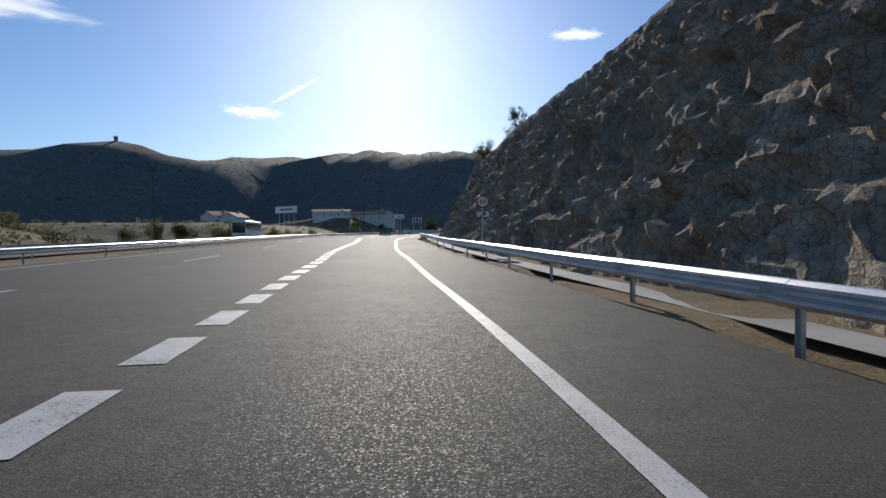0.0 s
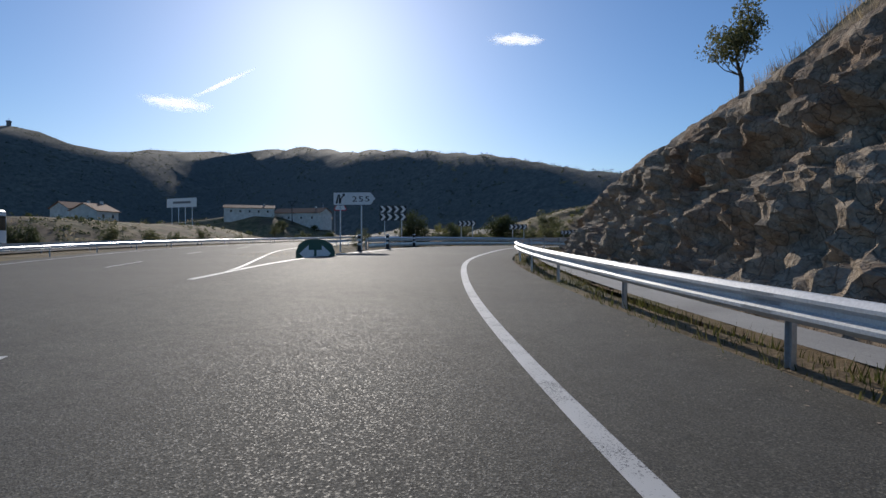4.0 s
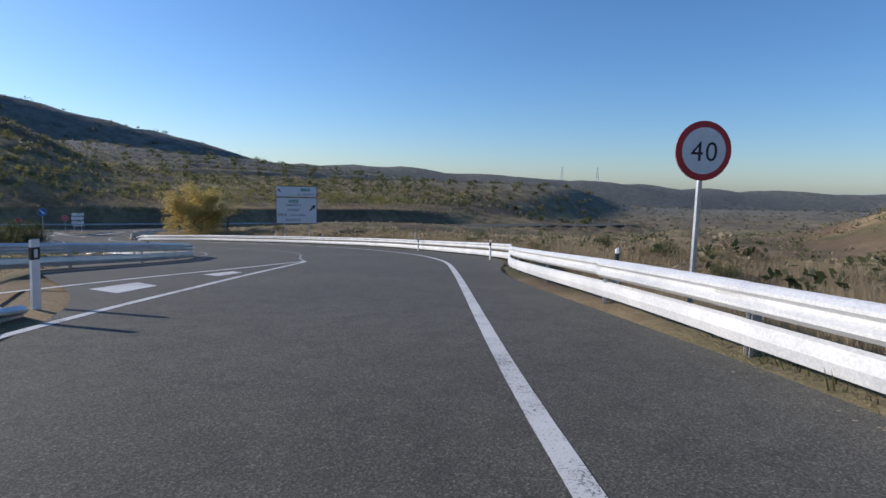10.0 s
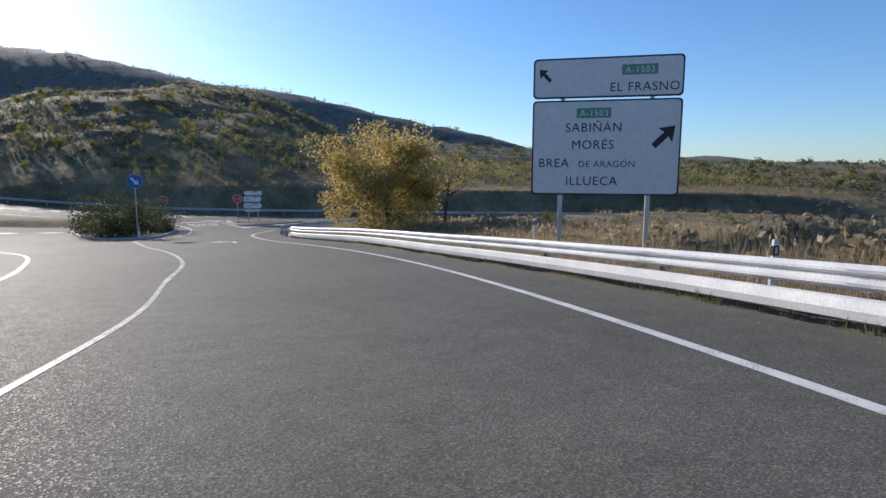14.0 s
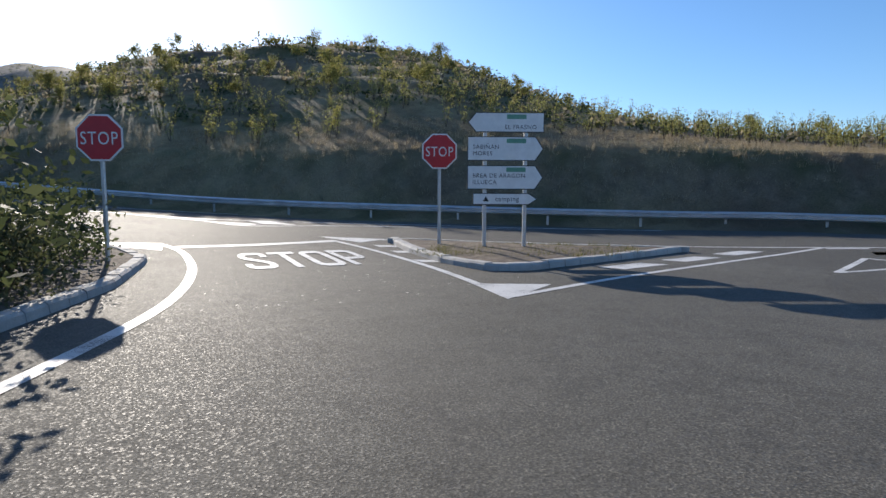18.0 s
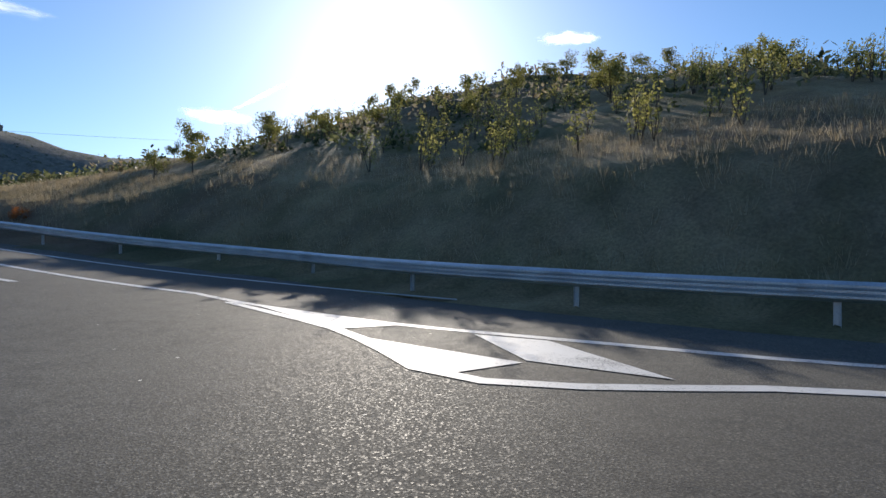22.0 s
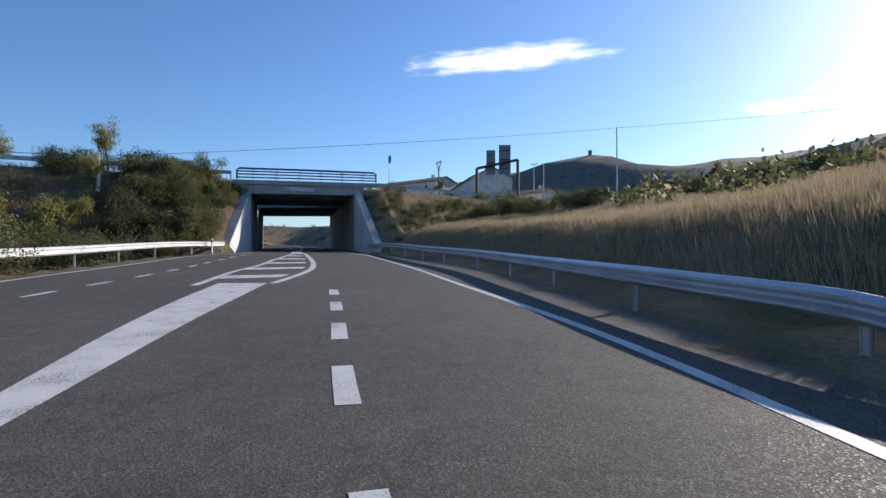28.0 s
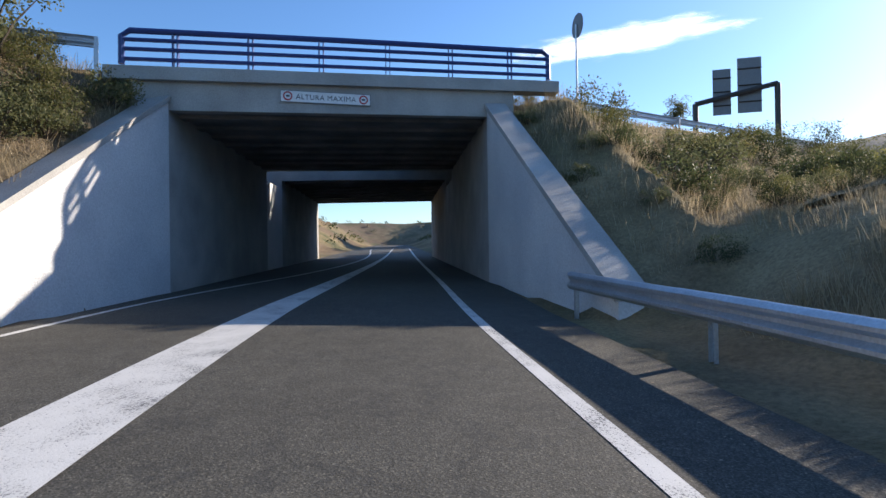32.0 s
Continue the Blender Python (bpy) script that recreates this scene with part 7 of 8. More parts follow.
# ---- grass ----
def grass(name, label, places, height, material, blades=14, spread=0.2, width=0.0045, level=None):
    """Tufts of thin blades as one mesh."""
    p = np.array(places, float)
    z = np.array([gz(x, y) for x, y in p]) if level is None else np.array(level)
    n = len(p) * blades
    c = np.repeat(np.c_[p, z - 0.03], blades, axis=0)
    a = rng.uniform(0, 2 * math.pi, n)
    r = spread * np.sqrt(rng.uniform(0, 1, n))
    c[:, 0] += np.cos(a) * r
    c[:, 1] += np.sin(a) * r
    h = height * rng.uniform(0.45, 1.2, n) * np.repeat(rng.uniform(0.6, 1.2, len(p)), blades)
    b = rng.uniform(0, 2 * math.pi, n)
    side = np.stack([np.cos(b), np.sin(b), 0 * b], 1) * width * (1 + h[:, None])
    lean = np.stack([np.cos(a) * h * rng.uniform(0.1, 0.55, n), np.sin(a) * h * rng.uniform(0.1, 0.55, n), h], 1)
    v = np.stack([c - side, c + side, c + lean * 0.55 + side * 0.7, c + lean], 1).reshape(-1, 3)
    me = bpy.data.meshes.new(name)
    me.vertices.add(4 * n)
    me.vertices.foreach_set("co", v.ravel())
    me.loops.add(4 * n)
    me.loops.foreach_set("vertex_index", np.arange(4 * n))
    me.polygons.add(n)
    me.polygons.foreach_set("loop_start", np.arange(0, 4 * n, 4))
    me.update(calc_edges=True)
    me.materials.append(material)
    return tagged(new(name, me), label, "grass", kind="stuff")


def strip_places(n, s0, s1, d_keys_s, d_lo, d_hi, power=1.0):
    s = rng.uniform(s0, s1, n)
    k = rng.uniform(0, 1, n) ** power
    d = np.interp(s, d_keys_s, d_lo) * (1 - k) + np.interp(s, d_keys_s, d_hi) * k
    return np.stack(on_line(s, d), 1)


grass("dry_grass", "tall dry straw grass on the bank", strip_places(8500, 88, 160, [88, 115, 130, 160], [4.4, 4.4, 4.5, 4.8], [16, 22, 26, 26], 1.3), 0.36, GRASS_DRY)
grass("dry_grass", "tall dry straw grass beyond the ramp rail", strip_places(8500, 158, 250, [150, 172, 195, 218, 250], [4.4, 6.8, 7.1, 5.3, 5.2], [26, 26, 24, 20, 16], 1.6), 0.42, GRASS_DRY)
grass("dry_grass", "tall pale grass on the hump behind the rail", strip_places(5000, 134, 172, [134, 150, 172], [4.6, 4.4, 6.9], [20, 20, 18], 1.2), 0.34, GRASS_DRY, 18, 0.3)
grass("verge_weeds", "short weeds along the asphalt edge", strip_places(2600, 60, 250, [60, 95, 150, 172, 195, 218, 250], [3.75, 2.95, 3.55, 6.05, 6.35, 4.6, 4.5], [5.0, 4.2, 4.6, 7.0, 7.2, 5.6, 5.6]), 0.2, GRASS_GREEN, 7, 0.14, 0.008)
grass("dry_grass", "dry grass between ramp and motorway", strip_places(3600, 100, 166, [100, 125, 145, 166], [-7.6, -5.8, -5.4, -10.8], [-18, -22, -24, -26], 1.4), 0.3, GRASS_DRY)
grass("dry_grass", "dry grass on the crest of the rock cutting", strip_places(3200, -20, 100, [-20, 0, 60, 85, 100], [11.6, 11.0, 10.0, 7.4, 6.0], [17, 17, 16, 14, 12], 1.3), 0.5, GRASS_DRY)
_x = rng.uniform(14, 72, 26000)
_y = rng.uniform(252, 296, 26000)
_o = (_x - 90) * 0.43 + (_y - 237.5) * 0.903
_k = (_o > 3.0 + 2.0 * rng.uniform(0, 1, 26000)) & (_o < 26)
grass("dry_grass", "pale dry grass slope beside the underpass road", np.stack([_x, _y], 1)[_k & (off_local(_x, _y) > 2.9)], 0.26, GRASS_DRY, 16, 0.28)
_k = rng.uniform(9.2, 13.6, 7000)
_ex, _ey = (np.interp(_k, np.arange(18), [p[i] for p in LOCAL_R]) for i in (0, 1))
_o = rng.uniform(1.5, 5.5, 7000)
grass("bank_grass", "shaded dry grass behind the guard rail", np.stack([_ex + 0.43 * _o, _ey + 0.9 * _o], 1), 0.34, GRASS_DRY, 10, 0.2)
_x = rng.uniform(12, 66, 9000)
_y = rng.uniform(230, 262, 9000)
_k = off_local(_x, _y) > 1.6
grass("dry_grass", "dry grass under the shrubs of the embankment", np.stack([_x, _y], 1)[_k], 0.45, GRASS_DRY)
_a = rng.uniform(-40, 110, 9000)
_o = rng.uniform(1.6, 12, 9000)
_x, _y = 90 + 0.903 * _a + 0.43 * _o, 237.5 - 0.43 * _a + 0.903 * _o
_k = off_local(_x, _y) > 1.8
grass("bank_grass", "dry grass and weeds on the shaded road bank", np.stack([_x, _y], 1)[_k], 0.35, GRASS_DRY)
_t = np.linspace(0, 2 * math.pi, 420)
_r = np.sqrt(rng.uniform(0, 1, 420))
_p = np.stack([94.0 + 3.2 * _r * np.cos(_t) * 0.9, 223.5 + 1.6 * _r * np.sin(_t) - 0.12 * (3 * _r * np.cos(_t))], 1)[::2]
grass("island_weeds", "green weeds on the small traffic island", _p, 0.13, GRASS_GREEN, 12, 0.16, 0.006, road_z(_p[:, 0], _p[:, 1]) + 0.17)
grass("roadside_grass", "pale dry grass on the sandy bank behind the ramp rail", strip_places(2600, 168, 236, [168, 236], [8.0, 8.0], [17.0, 17.0]), 0.55, GRASS_DRY, 16, 0.3, 0.007)

for side in (-1, 1):
    _a, _o = rng.uniform(-8.2, 1.5, 700), 0.6 + 5.6 * rng.uniform(0, 1, 700)
    _w = np.interp(_a, [-8, 0], [1.0, 0])
    grass("dry_grass", "dry grass on the earth behind the wing wall", [brp(float(a), float(-w - o if side < 0 else SPAN + w + o)) for a, o, w in zip(_a, _o, _w)], 0.45, GRASS_DRY, level=[heaped(side, float(a), float(o)) for a, o in zip(_a, _o)])


# ---- houses and far things ----
def house(x, y, w, d, h, ridge, turn, label, windows, wall=WALL_WHITE, base_z=None, kind="house"):
    """A long low house with a tiled gable roof, windows and a door along its front (local -y)."""
    z = gz(x, y) - 0.4 if base_z is None else base_z
    ob = thing(kind, (x, y, z), label, "house", "far houses", radians(turn))
    body = [(-w / 2, -d / 2, -3), (w / 2, -d / 2, -3), (w / 2, d / 2, -3), (-w / 2, d / 2, -3), (-w / 2, -d / 2, h), (w / 2, -d / 2, h), (w / 2, d / 2, h), (-w / 2, d / 2, h), (-w / 2, 0, h + ridge), (w / 2, 0, h + ridge)]
    part("wall", (body, [(0, 1, 5, 4), (1, 2, 6, 9, 5), (2, 3, 7, 6), (3, 0, 4, 8, 7), (4, 5, 9, 8), (6, 7, 8, 9)]), wall, ob)
    o = 0.45
    k = ridge / (d / 2)
    for sgn in (-1, 1):
        roof = [(-w / 2 - o, sgn * (d / 2 + o), h - k * o + 0.04), (w / 2 + o, sgn * (d / 2 + o), h - k * o + 0.04), (w / 2 + o, 0, h + ridge + 0.04), (-w / 2 - o, 0, h + ridge + 0.04)]
        part("roof", (roof + [(a, b, c + 0.18) for a, b, c in roof], [(0, 1, 2, 3), (7, 6, 5, 4), (0, 4, 5, 1), (1, 5, 6, 2), (2, 6, 7, 3), (3, 7, 4, 0)]), ROOF, ob, "brown clay tile roof slope")
    for wx in windows:
        win = part("window", slab(wx - 0.5, wx + 0.5, -d / 2 - 0.05, -d / 2 + 0.05, h * 0.42, h * 0.42 + 1.2), WALL_WHITE, ob)
        part("pane", slab(wx - 0.4, wx + 0.4, -d / 2 - 0.07, -d / 2 - 0.04, h * 0.42 + 0.1, h * 0.42 + 1.1), GLASS_DARK, win)
    part("chimney", slab(w * 0.28, w * 0.28 + 0.7, -0.35, 0.35, h + ridge * 0.6, h + ridge + 1.0), WALL_WHITE, ob)
    return ob


house(-43.0, 341.5, 27.0, 9.5, 5.0, 2.2, -28, "long low white farmhouse on the rise behind the motorway", (-10, -4, 3, 9))
house(-87.5, 238.0, 9.0, 8.0, 3.6, 2.0, 78, "small pale gabled house beyond the motorway", (-2, 2))
house(-66.5, 338.4, 22.0, 9.0, 3.6, 1.4, 12, "long pale shed at the foot of the mountains", (-8, -4, 0, 4, 8))
house(-38.0, 353.0, 16.0, 8.0, 3.0, 1.3, 6, "low pale outbuilding at the foot of the mountains", (-5, 0, 5))
house(-104.0, 262.0, 12.0, 9.0, 5.0, 2.0, 60, "two-storey pale house beyond the motorway", (-4, 0, 4))


def billboard():
    x, y = -76.4, 276.3
    g = gz(x, y)
    top = 16.2
    ob = thing("billboard", (x, y, g), "wide white billboard on steel legs above the fields", "billboard", turn=radians(-35))
    for a in (-5.5, -1.8, 1.8, 5.5):
        part("leg", tube([(a, 0.2, -0.5), (a, 0.2, top - g - 0.3)], 0.12, 6), STEEL, ob)
    part("panel", slab(-8, 8, -0.08, 0.08, top - g - 3.2, top - g, 0.02), SIGN_WHITE, ob)
    part("lettering", slab(-4.5, 5.0, -0.1, -0.085, top - g - 1.9, top - g - 1.1), SIGN_GREY, ob, "grey bar of unreadable lettering")
    return ob


billboard()


def gantry():
    """The steel sign portal on the motorway, seen from behind."""
    p0, p1 = Vector((2.75, 301.2, 0)), Vector((6.3, 306.0, 0))
    z0 = float(motorway_z(300)) - 0.2
    top = 9.0
    d = (p1 - p0).normalized()
    ob = thing("sign_gantry", (p0.x, p0.y, z0), "dark steel sign gantry with two panels seen from behind", "gantry")
    for p, h in ((p0, top - 0.4), (p1, top + 0.9)):
        q = p - p0
        part("leg", tube([(q.x, q.y, -0.6), (q.x, q.y, h - z0)], 0.22, 8), RUST, ob)
        part("foot_plate", slab(q.x - 0.4, q.x + 0.4, q.y - 0.4, q.y + 0.4, -0.05, 0.06), RUST, ob)
    q = p1 - p0
    part("beam", tube([(0, 0, top - 0.4 - z0), (q.x, q.y, top + 0.9 - z0)], 0.2, 8), RUST, ob)
    for k, w, h in ((0.34, 1.3, 3.6), (0.68, 1.7, 4.3)):
        c = q * k
        zc = top - 0.4 + 1.3 * k - z0
        face = Vector((0.75, -0.66, 0))
        side = Vector((0.66, 0.75, 0))
        pan = []
        for sx, sz in ((-1, -1), (1, -1), (1, 1), (-1, 1)):
            pan.append(c + side * (sx * w / 2) + Vector((0, 0, zc + 0.5 + sz * h / 2)) - face * 0.35)
        back = [v - face * 0.08 for v in pan]
        pn = part("panel", ([tuple(v) for v in pan + back], [(0, 1, 2, 3), (7, 6, 5, 4), (0, 4, 5, 1), (1, 5, 6, 2), (2, 6, 7, 3), (3, 7, 4, 0)]), SIGN_GREY, ob, "grey back of a large motorway sign")
        for zz in (-0.3, 0.0, 0.3):
            a, b = (c + side * (s * w / 2) + Vector((0, 0, zc + 0.5 + zz * h)) - face * 0.3 for s in (-1, 1))
            part("stiffener", tube([tuple(a), tuple(b)], 0.05, 4), RUST, pn)
    return ob


gantry()


def pole(x, y, top, label, arm=0.0, radius=0.13, group="utility poles", turn=0.0, z=None):
    g = gz(x, y) if z is None else z
    ob = thing("utility_pole", (x, y, g), label, "pole", group, turn)
    h = top - g
    part("mast", tube([(0, 0, -0.6), (0, 0, h * 0.5), (0, 0, h)], [radius, radius * 0.85, radius * 0.65], 8), CONCRETE_PALE, ob)
    if arm:
        part("crossarm", slab(-arm / 2, arm / 2, -0.06, 0.06, h - 0.55, h - 0.4), RUST, ob)
        for a in (-arm * 0.45, 0.0, arm * 0.45):
            part("insulator", tube([(a, 0, h - 0.4), (a, 0, h - 0.12)], [0.05, 0.03], 6), SIGN_GREY, ob)
    return ob


def wire(points, sag, label, parent_r=0.012):
    """A sagging cable from point to point."""
    pts = []
    for a, b in zip(points[:-1], points[1:]):
        for k in range(13):
            t = k / 12
            p = Vector(a).lerp(Vector(b), t)
            p.z -= sag * 4 * t * (1 - t)
            pts.append(p)
    o = Vector(points[0])
    ob = part("cable", tube([p - o for p in pts], parent_r, 5), SIGN_BLACK)
    ob.location = o
    return tagged(ob, label, "cable")


pole(29.9, 296.6, 9.1, "thin concrete pole on the grass slope", radius=0.09)
pole(19.5, 252.2, 2.8, "thin concrete pole behind the shrubs")
wire([(19.5, 252.2, 2.7), (29.9, 296.6, 9.0), (45.0, 345.0, 17.0)], 0.25, "black cable sagging across the local road", 0.016)
wire([(19.5, 252.2, 2.7), (6.0, 214.0, 4.4)], 0.5, "black cable along the embankment", 0.022)
pole(-34, 352, 19.5, "wooden pole with a crossarm by the farmhouse", 2.2)
pole(-28, 349, 18.0, "plain pole beside the farmhouse")


def y_lamp(x, y, top, arm, label):
    g = gz(x, y)
    ob = thing("branched_mast", (x, y, g), label, "mast", "branched masts")
    h = top - g
    part("mast", tube([(0, 0, -0.5), (0, 0, h - arm * 1.1)], [0.22, 0.15], 8), RUST, ob)
    for s in (-1, 1):
        part("fork", tube([(0, 0, h - arm * 1.15), (s * arm, -s * arm * 0.3, h)], [0.13, 0.1], 6), RUST, ob)
    part("crossbar", tube([(-arm * 1.15, arm * 0.345, h), (arm * 1.15, -arm * 0.345, h)], 0.1, 6), RUST, ob)
    for s in (-0.95, 0.0, 0.95):
        part("insulator", tube([(s * arm, -s * arm * 0.3, h), (s * arm, -s * arm * 0.3, h + 0.45)], 0.09, 6), SIGN_GREY, ob)
    part("lower_bar", tube([(-arm * 0.75, arm * 0.2, h - arm * 1.25), (arm * 0.75, -arm * 0.2, h - arm * 1.25)], 0.09, 6), RUST, ob)
    return ob


y_lamp(-46, 331, 18.9, 1.5, "forked steel power mast behind the motorway")
y_lamp(-72.2, 141.5, 20.2, 1.5, "forked steel power mast beyond the motorway")


def lattice_pylon(x, y, h):
    g = gz(x, y)
    ob = thing("lattice_pylon", (x, y, g), "steel lattice pylon far off on the skyline", "pylon", "far pylons")
    for sx, sy in ((-1, -1), (-1, 1), (1, -1), (1, 1)):
        part("leg", tube([(sx * h * 0.09, sy * h * 0.09, -1), (sx * h * 0.02, sy * h * 0.02, h)], 0.22, 4), STEEL, ob)
    for k in range(6):
        z0, z1 = h * k / 6, h * (k + 1) / 6
        a, b = h * (0.09 - 0.07 * k / 6), h * (0.09 - 0.07 * (k + 1) / 6)
        part("brace", tube([(-a, -a, z0), (b, -b, z1)], 0.13, 4), STEEL, ob)
        part("brace", tube([(a, -a, z0), (-b, -b, z1)], 0.13, 4), STEEL, ob)
    for z, w in ((0.72, 0.2), (0.84, 0.16), (0.95, 0.12)):
        part("crossarm", tube([(-w * h, 0, h * z), (w * h, 0, h * z)], 0.18, 4), STEEL, ob)
    return ob


for px, py in ((973, 321), (1007, 269)):
    lattice_pylon(px, py, 24)

# mast on the highest peak
_pk = [(float(gz(-731 + a, 1241 + b)), a, b) for a in range(-60, 61, 12) for b in range(-60, 61, 12)]
_pz, _pa, _pb = max(_pk)
tower = thing("watch_tower", (-731 + _pa, 1241 + _pb, _pz), "small dark tower on the mountain top", "tower")
part("shaft", slab(-3, 3, -3, 3, -3, 7, 0.3), CONCRETE_DARK, tower)
part("cabin", slab(-3.6, 3.6, -3.6, 3.6, 7, 10, 0.3), CONCRETE_DARK, tower)
part("aerial", tube([(0, 0, 10), (0, 0, 15)], 0.3, 6), RUST, tower)


def coach():
    """A white and dark coach on the far carriageway."""
    x, y = (float(v) for v in motorway(113.0, -25.5))
    x2, y2 = (float(v) for v in motorway(114.0, -25.5))
    ob = thing("coach", (x, y, float(motorway_z(113)) + 0.01), "white and black motor coach on the opposite carriageway", "coach", turn=math.atan2(-(x2 - x), y2 - y))
    L, W = 12.0, 2.5
    part("body", slab(-W / 2, W / 2, -L / 2, L / 2, 0.35, 3.45, 0.16), SIGN_WHITE, ob, "white coach body")
    part("skirt", slab(-W / 2 - 0.01, W / 2 + 0.01, -L / 2 + 0.2, L / 2 - 0.2, 0.32, 0.75, 0.03), SIGN_GREY, ob)
    for s in (-1, 1):
        for k in range(6):
            part("side_window", slab(s * (W / 2 + 0.012) - 0.012, s * (W / 2 + 0.012) + 0.012, -L / 2 + 0.4 + k * 1.9, -L / 2 + 2.24 + k * 1.9, 1.75, 2.95, 0.01), GLASS_DARK, ob)
        for yy in (-L / 2 + 2.6, L / 2 - 3.2):
            wheel = part("wheel", tube([(s * (W / 2 - 0.28), yy, 0.5), (s * (W / 2 + 0.02), yy, 0.5)], 0.5, 20), RUBBER, ob)
            part("rim", tube([(s * (W / 2 + 0.02), yy, 0.5), (s * (W / 2 + 0.04), yy, 0.5)], 0.28, 16), STEEL, wheel)
        part("mirror", slab(s * (W / 2 + 0.2) - 0.12, s * (W / 2 + 0.2) + 0.12, -L / 2 - 0.35, -L / 2 - 0.2, 2.1, 2.75, 0.03), SIGN_BLACK, ob)
        part("headlight", slab(s * 0.9 - 0.22, s * 0.9 + 0.22, -L / 2 - 0.03, -L / 2 + 0.02, 0.7, 0.95, 0.02), SIGN_WHITE, ob)
    part("windscreen", slab(-W / 2 + 0.1, W / 2 - 0.1, -L / 2 - 0.02, -L / 2 + 0.03, 1.2, 3.1, 0.01), GLASS_DARK, ob)
    part("roof_unit", slab(-0.8, 0.8, -1.5, 2.0, 3.44, 3.7, 0.08), SIGN_WHITE, ob)
    part("bumper", slab(-W / 2 + 0.05, W / 2 - 0.05, -L / 2 - 0.08, -L / 2 + 0.05, 0.35, 0.65, 0.04), SIGN_GREY, ob)
    return ob


coach()


# ---- thin clouds ----
def cloud_material(name, seed, stretch):
    m = bpy.data.materials.new(name)
    m.use_nodes = True
    t = m.node_tree
    t.nodes.clear()
    co = t.nodes.new("ShaderNodeTexCoord")
    mp = t.nodes.new("ShaderNodeMapping")
    mp.inputs["Scale"].default_value = (1.3, 1.0, stretch)
    mp.inputs["Location"].default_value = (seed, 0, seed)
    nz = t.nodes.new("ShaderNodeTexNoise")
    nz.inputs["Scale"].default_value = 3.0
    nz.inputs["Detail"].default_value = 7.0
    t.links.new(co.outputs["Object"], mp.inputs[0])
    t.links.new(mp.outputs[0], nz.inputs["Vector"])
    ln = t.nodes.new("ShaderNodeVectorMath")
    ln.operation = "LENGTH"
    t.links.new(co.outputs["Object"], ln.inputs[0])
    mt = t.nodes.new("ShaderNodeMath")
    mt.operation = "SUBTRACT"
    t.links.new(nz.outputs["Fac"], mt.inputs[0])
    t.links.new(ln.outputs["Value"], mt.inputs[1])
    rp = t.nodes.new("ShaderNodeMapRange")
    rp.inputs["From Min"].default_value, rp.inputs["From Max"].default_value = -0.3, 0.42
    rp.interpolation_type = "SMOOTHSTEP"
    t.links.new(mt.outputs[0], rp.inputs["Value"])
    df = t.nodes.new("ShaderNodeBsdfTranslucent")
    df.inputs[0].default_value = (0.85, 0.85, 0.85, 1)
    d2 = t.nodes.new("ShaderNodeBsdfDiffuse")
    d2.inputs[0].default_value = (0.9, 0.9, 0.9, 1)
    ad = t.nodes.new("ShaderNodeAddShader")
    t.links.new(df.outputs[0], ad.inputs[0])
    t.links.new(d2.outputs[0], ad.inputs[1])
    tp = t.nodes.new("ShaderNodeBsdfTransparent")
    mx = t.nodes.new("ShaderNodeMixShader")
    out = t.nodes.new("ShaderNodeOutputMaterial")
    t.links.new(rp.outputs[0], mx.inputs[0])
    t.links.new(tp.outputs[0], mx.inputs[1])
    t.links.new(ad.outputs[0], mx.inputs[2])
    t.links.new(mx.outputs[0], out.inputs[0])
    return m


def cloud(az, el, wide, high, tilt, seed, label):
    """A flat veil of cloud two and a half kilometres off."""
    d = Vector((math.sin(radians(az)) * math.cos(radians(el)), math.cos(radians(az)) * math.cos(radians(el)), math.sin(radians(el))))
    R = 2600.0
    xs, zs = np.linspace(-1, 1, 25), np.linspace(-1, 1, 9)
    verts = [(a, 0.12 * noise.noise((a * 2, b, seed)), b) for b in zs for a in xs]
    faces = [(j * 25 + i, j * 25 + i + 1, j * 25 + i + 26, j * 25 + i + 25) for j in range(8) for i in range(24)]
    ob = part("cloud", (verts, faces), cloud_material("cloud_veil", seed, 0.8))
    ob.matrix_basis = Matrix.Translation(Vector((40, 200, 0)) + d * R) @ Matrix.Rotation(radians(-az), 4, "Z") @ Matrix.Rotation(radians(tilt), 4, "Y") @ Matrix.Diagonal((R * math.tan(radians(wide / 2)), 60, R * math.tan(radians(high / 2)), 1))
    ob.visible_shadow = False
    return tagged(ob, label, "cloud", kind="structure")


cloud(-44.8, 19.1, 27, 3.7, -2.5, 1.3, "long thin white cloud in the blue sky")
cloud(-20.6, 12.6, 9, 2.0, 2.0, 4.1, "small thin white cloud low in the sky")
cloud(-16.5, 14.9, 9, 0.7, -31.0, 7.7, "faint straight vapour trail")
cloud(13.5, 20.2, 8, 1.8, 3.0, 9.2, "small white streak of cloud")


# ---- scrub, litter and stones ----
def road_free(x, y, margin):
    """True where the ground is clear of every carriageway."""
    ok = off_local(x, y) > margin
    k = (RS > -160) & (RS < 264)
    d = np.sqrt(np.min((x[:, None] - RX[k][::4]) ** 2 + (y[:, None] - RY[k][::4]) ** 2, axis=1))
    u = y.copy()
    for _ in range(3):
        e = x - motorway(u, 0 * u)[0]
        u = y - 0.1115 * e
    return ok & (d > 9.5 + margin) & ((e > 4 + margin) | (e < -33 - margin))


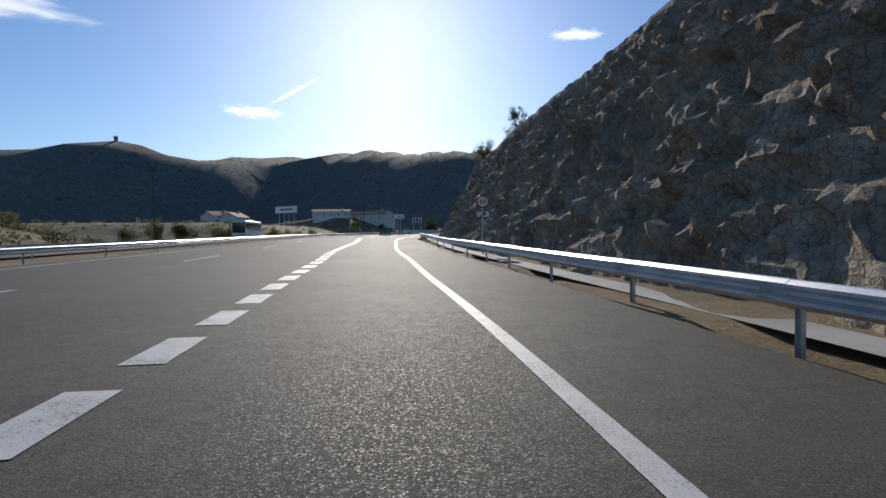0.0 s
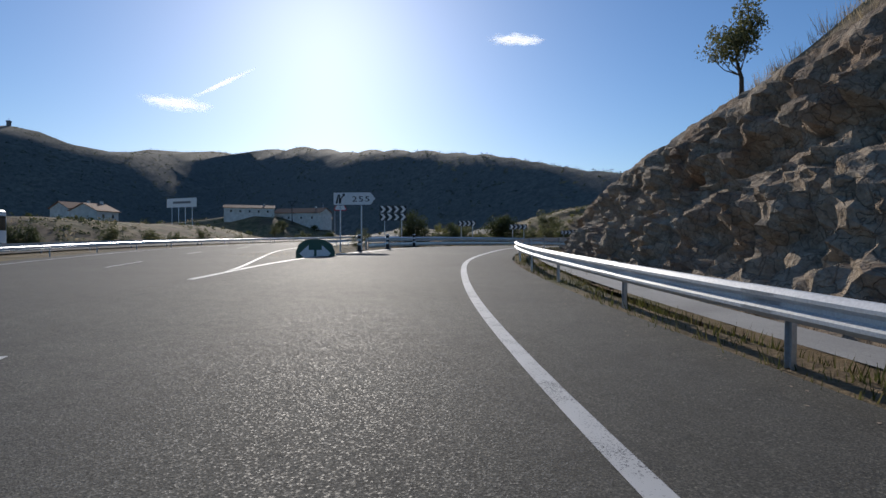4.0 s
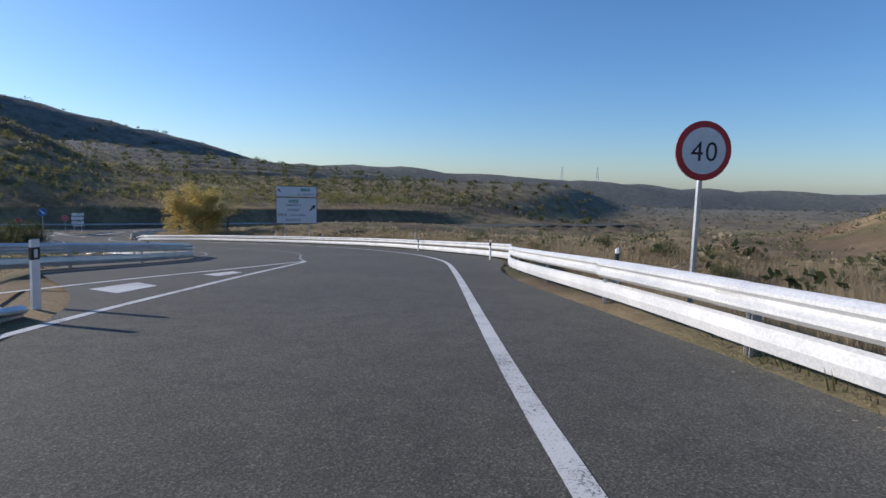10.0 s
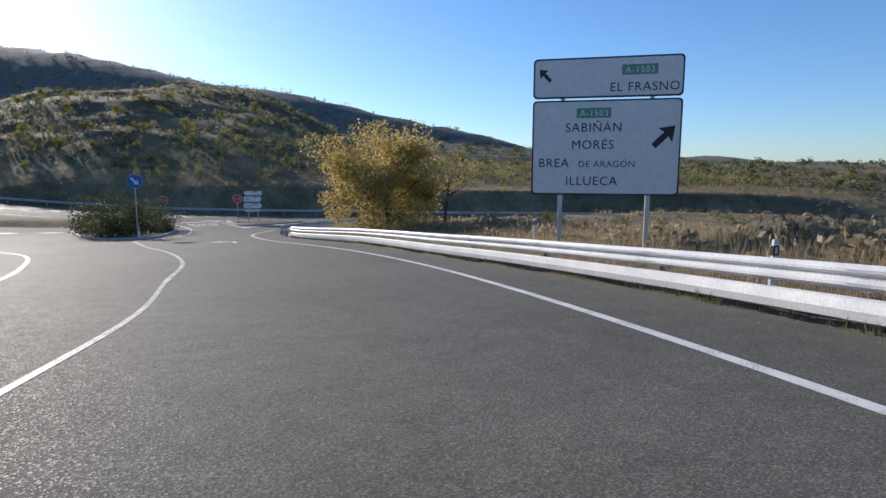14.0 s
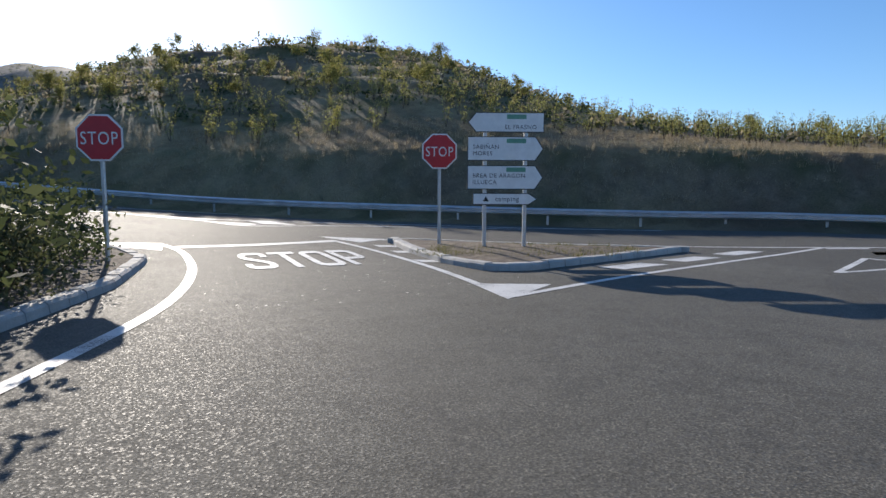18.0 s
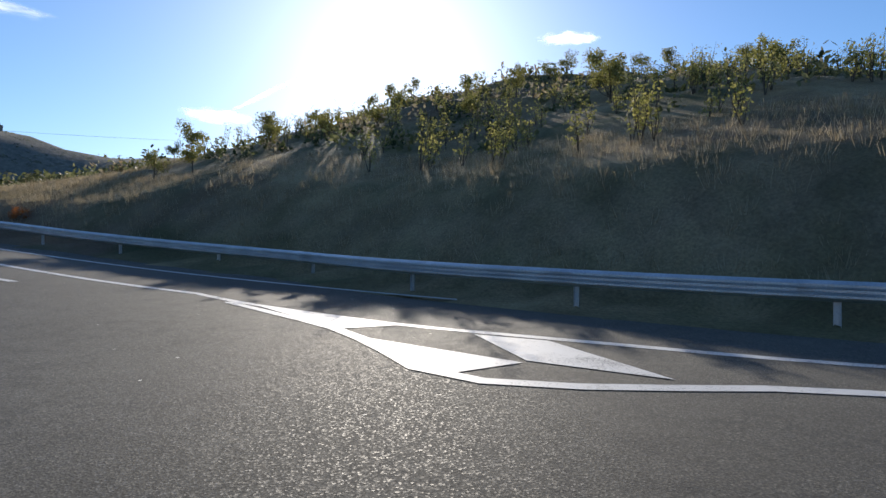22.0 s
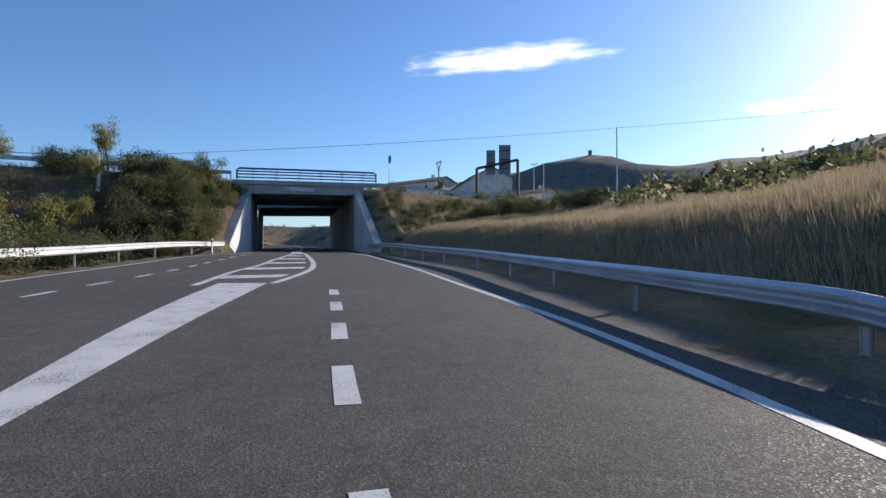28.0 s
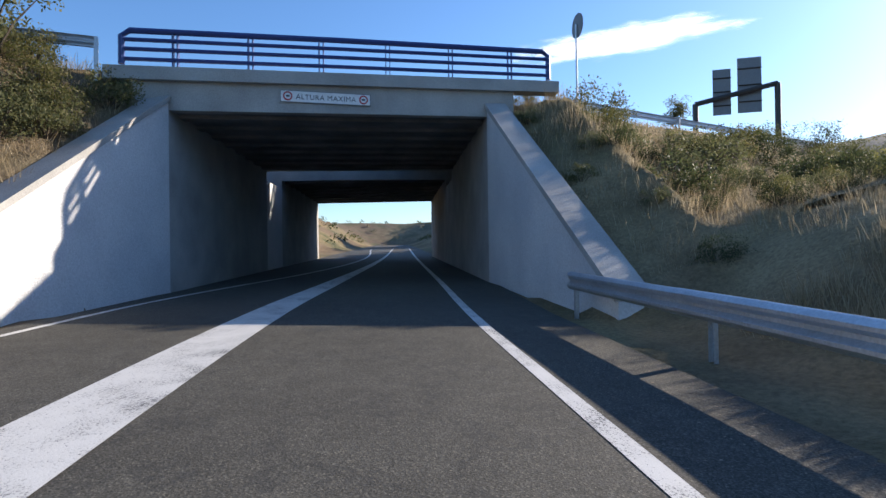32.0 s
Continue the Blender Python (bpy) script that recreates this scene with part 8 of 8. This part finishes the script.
def scrub(label, x, y, size, leaves, material, margin=2.5, name="scrub"):
    """Low bushes past counting, each a loose heap of leaves."""
    k = road_free(x, y, margin)
    x, y = x[k], y[k]
    z = np.array([gz(a, b) for a, b in zip(x, y)])
    n = len(x)
    s = size * rng.uniform(0.55, 1.3, n)
    c = np.repeat(np.stack([x, y, z + 0.25 * s], 1), 4, axis=0)
    r = np.repeat(s, 4)
    c += rng.normal(size=c.shape) * r[:, None] * np.array([0.45, 0.45, 0.2])
    me = leaves_mesh(name, c, r * 0.55, leaves, size * 0.17, material)
    return tagged(new(name, me), label, "scrub", kind="stuff")


def field(n, x0, x1, y0, y1):
    return rng.uniform(x0, x1, n), rng.uniform(y0, y1, n)


for mat, words, n in ((LEAF_GREEN, "olive scrub dotted over the terraced hill", 2300), (GRASS_DRY, "straw-coloured scrub on the terraced hill", 1100), (LEAF_DARK, "dark juniper scrub on the terraced hill", 1000)):
    _a, _o = rng.uniform(-80, 150, n), 14 + 120 * rng.uniform(0, 1, n) ** 1.2
    scrub(words, 90 + 0.903 * _a + 0.43 * _o, 237.5 - 0.43 * _a + 0.903 * _o, 1.0, 8, mat)
for mat, words, n in ((GRASS_DRY, "dry bushes over the fields beside the ramp", 1500), (LEAF_GREEN, "olive bushes over the fields beside the ramp", 800)):
    scrub(words, *field(n, 42, 200, 95, 205), 0.6, 9, mat, 3.5)
for mat, words, n in ((LEAF_GREEN, "olive bushes between ramp and motorway", 260), (LEAF_DARK, "dark bushes between ramp and motorway", 120), (GRASS_DRY, "dry bushes between ramp and motorway", 260)):
    scrub(words, *field(n, -12, 70, 118, 228), 0.95, 10, mat, 1.2)
for mat, words, n in ((LEAF_GREEN, "olive scrub beyond the motorway", 420), (LEAF_DARK, "dark scrub beyond the motorway", 420), (GRASS_DRY, "dry scrub beyond the motorway", 300)):
    scrub(words, *field(n, -190, -22, 60, 480), 1.5, 8, mat, 3.0)
for mat, words, n in ((LEAF_DARK, "dark bushes along the far side of the motorway", 420), (LEAF_GREEN, "olive bushes along the far side of the motorway", 260)):
    scrub(words, *field(n, -78, -38, 40, 210), 1.2, 9, mat, 3.0)
_s = rng.uniform(168, 240, 360)
scrub("dry bushes behind the ramp guard rail", *on_line(_s, rng.uniform(8, 17, 360)), 0.75, 10, GRASS_DRY, 1.0)
for mat, words, n in ((LEAF_GREEN, "tall olive bushes above the grass slope", 60), (LEAF_DARK, "tall dark bushes above the grass slope", 45)):
    scrub(words, *field(n, 34, 60, 289, 312), 2.1, 22, mat, 3.0)
scrub("dark bushes crowning the round hill", -60 + 24 * rng.normal(size=170), 425 + 24 * rng.normal(size=170), 2.0, 10, LEAF_DARK, 3.0)
# rows of bushes on the far terraces
_row, _al = np.repeat(np.arange(15), 62), np.tile(np.linspace(-30, 270, 62), 15)
_al, _of = _al + rng.uniform(-2, 2, 930), 12 + 9.5 * _row + rng.uniform(-0.8, 0.8, 930) + 5 * np.sin(_al * 0.03)
scrub("dark bushes in rows on far terraces", 230 + 0.868 * _al - 0.496 * _of, 520 - 0.496 * _al - 0.868 * _of, 1.25, 8, LEAF_DARK, 3.0)
for mat, words, n in ((LEAF_GREEN, "far olive groves on the plain", 1200), (LEAF_DARK, "far dark scrub on the plain", 800), (GRASS_DRY, "far dry bushes on the plain", 900)):
    _a, _r = np.radians(rng.uniform(15, 112, n)), rng.uniform(150, 480, n)
    scrub(words, 45 + _r * np.sin(_a), 140 + _r * np.cos(_a), 1.5, 6, mat, 6.0)
for mat, words, n in ((LEAF_GREEN, "grey-green oaks scattered up the mountain", 2600), (LEAF_DARK, "dark pines scattered up the mountain", 2200)):
    scrub(words, *field(n, -800, 560, 480, 1650), 4.0, 6, mat, 3.0)


def litter(name, label, x, y, size, material, zfun=road_z, lift=0.004, category="litter"):
    """Small flat flakes lying on a surface."""
    n = len(x)
    z = zfun(x, y) + lift
    a = rng.uniform(0, 6.28, n)
    s = size * rng.uniform(0.4, 1.5, n)
    off = [(np.cos(a + t) * s * f, np.sin(a + t) * s * f, h * s) for t, f, h in ((0, 1, 0.01), (1.5, 0.6, 0.09), (3.1, 0.9, 0.02), (4.6, 0.55, 0.07))]
    v = np.stack([np.stack([x + dx, y + dy, z + dz], 1) for dx, dy, dz in off], 1).reshape(-1, 3)
    f = np.arange(4 * n).reshape(-1, 4)
    me = mesh_of(name, v, [tuple(q) for q in f.tolist()], material)
    return tagged(new(name, me), label, category, kind="stuff")


STONE_PALE = plain("pale_broken_stone", (0.5, 0.43, 0.33), 0.85)
PETAL = plain("pale_petals", (0.62, 0.58, 0.5), 0.7)
_x, _y = field(240, 84.5, 92, 219, 231)
litter("fallen_leaves", "pale fallen leaves strewn over the junction", _x, _y, 0.024, PETAL)
_x, _y = field(160, 66, 88, 232, 246)
litter("fallen_leaves", "pale fallen leaves on the turning lanes", _x, _y, 0.024, PETAL)
_s = rng.uniform(60, 250, 1500)
_x, _y = on_line(_s, np.interp(_s, [60, 95, 150, 172, 195, 218, 250], [3.6, 2.8, 3.4, 5.9, 6.2, 4.5, 4.4]) - 0.55 * rng.uniform(0, 1, 1500) ** 2)
litter("grit", "grit and small stones along the asphalt edge", _x, _y, 0.022, STONE)
_k = rng.uniform(8, 14.2, 900)
_ex, _ey = (np.interp(_k, np.arange(18), [p[i] for p in LOCAL_R]) for i in (0, 1))
litter("grit", "grit and leaves along the local road edge", _ex - 0.25 + 0.3 * rng.normal(size=900), _ey - 0.5 + 0.3 * rng.normal(size=900), 0.014, STONE)
_s = rng.uniform(166, 212, 420)
_x, _y = on_line(_s, rng.uniform(7.6, 13, 420))
litter("stones", "pale broken stones behind the ramp guard rail", _x, _y, 0.13, STONE_PALE, lambda x, y: np.array([gz(a, b) for a, b in zip(x, y)]), 0.01, "stones")
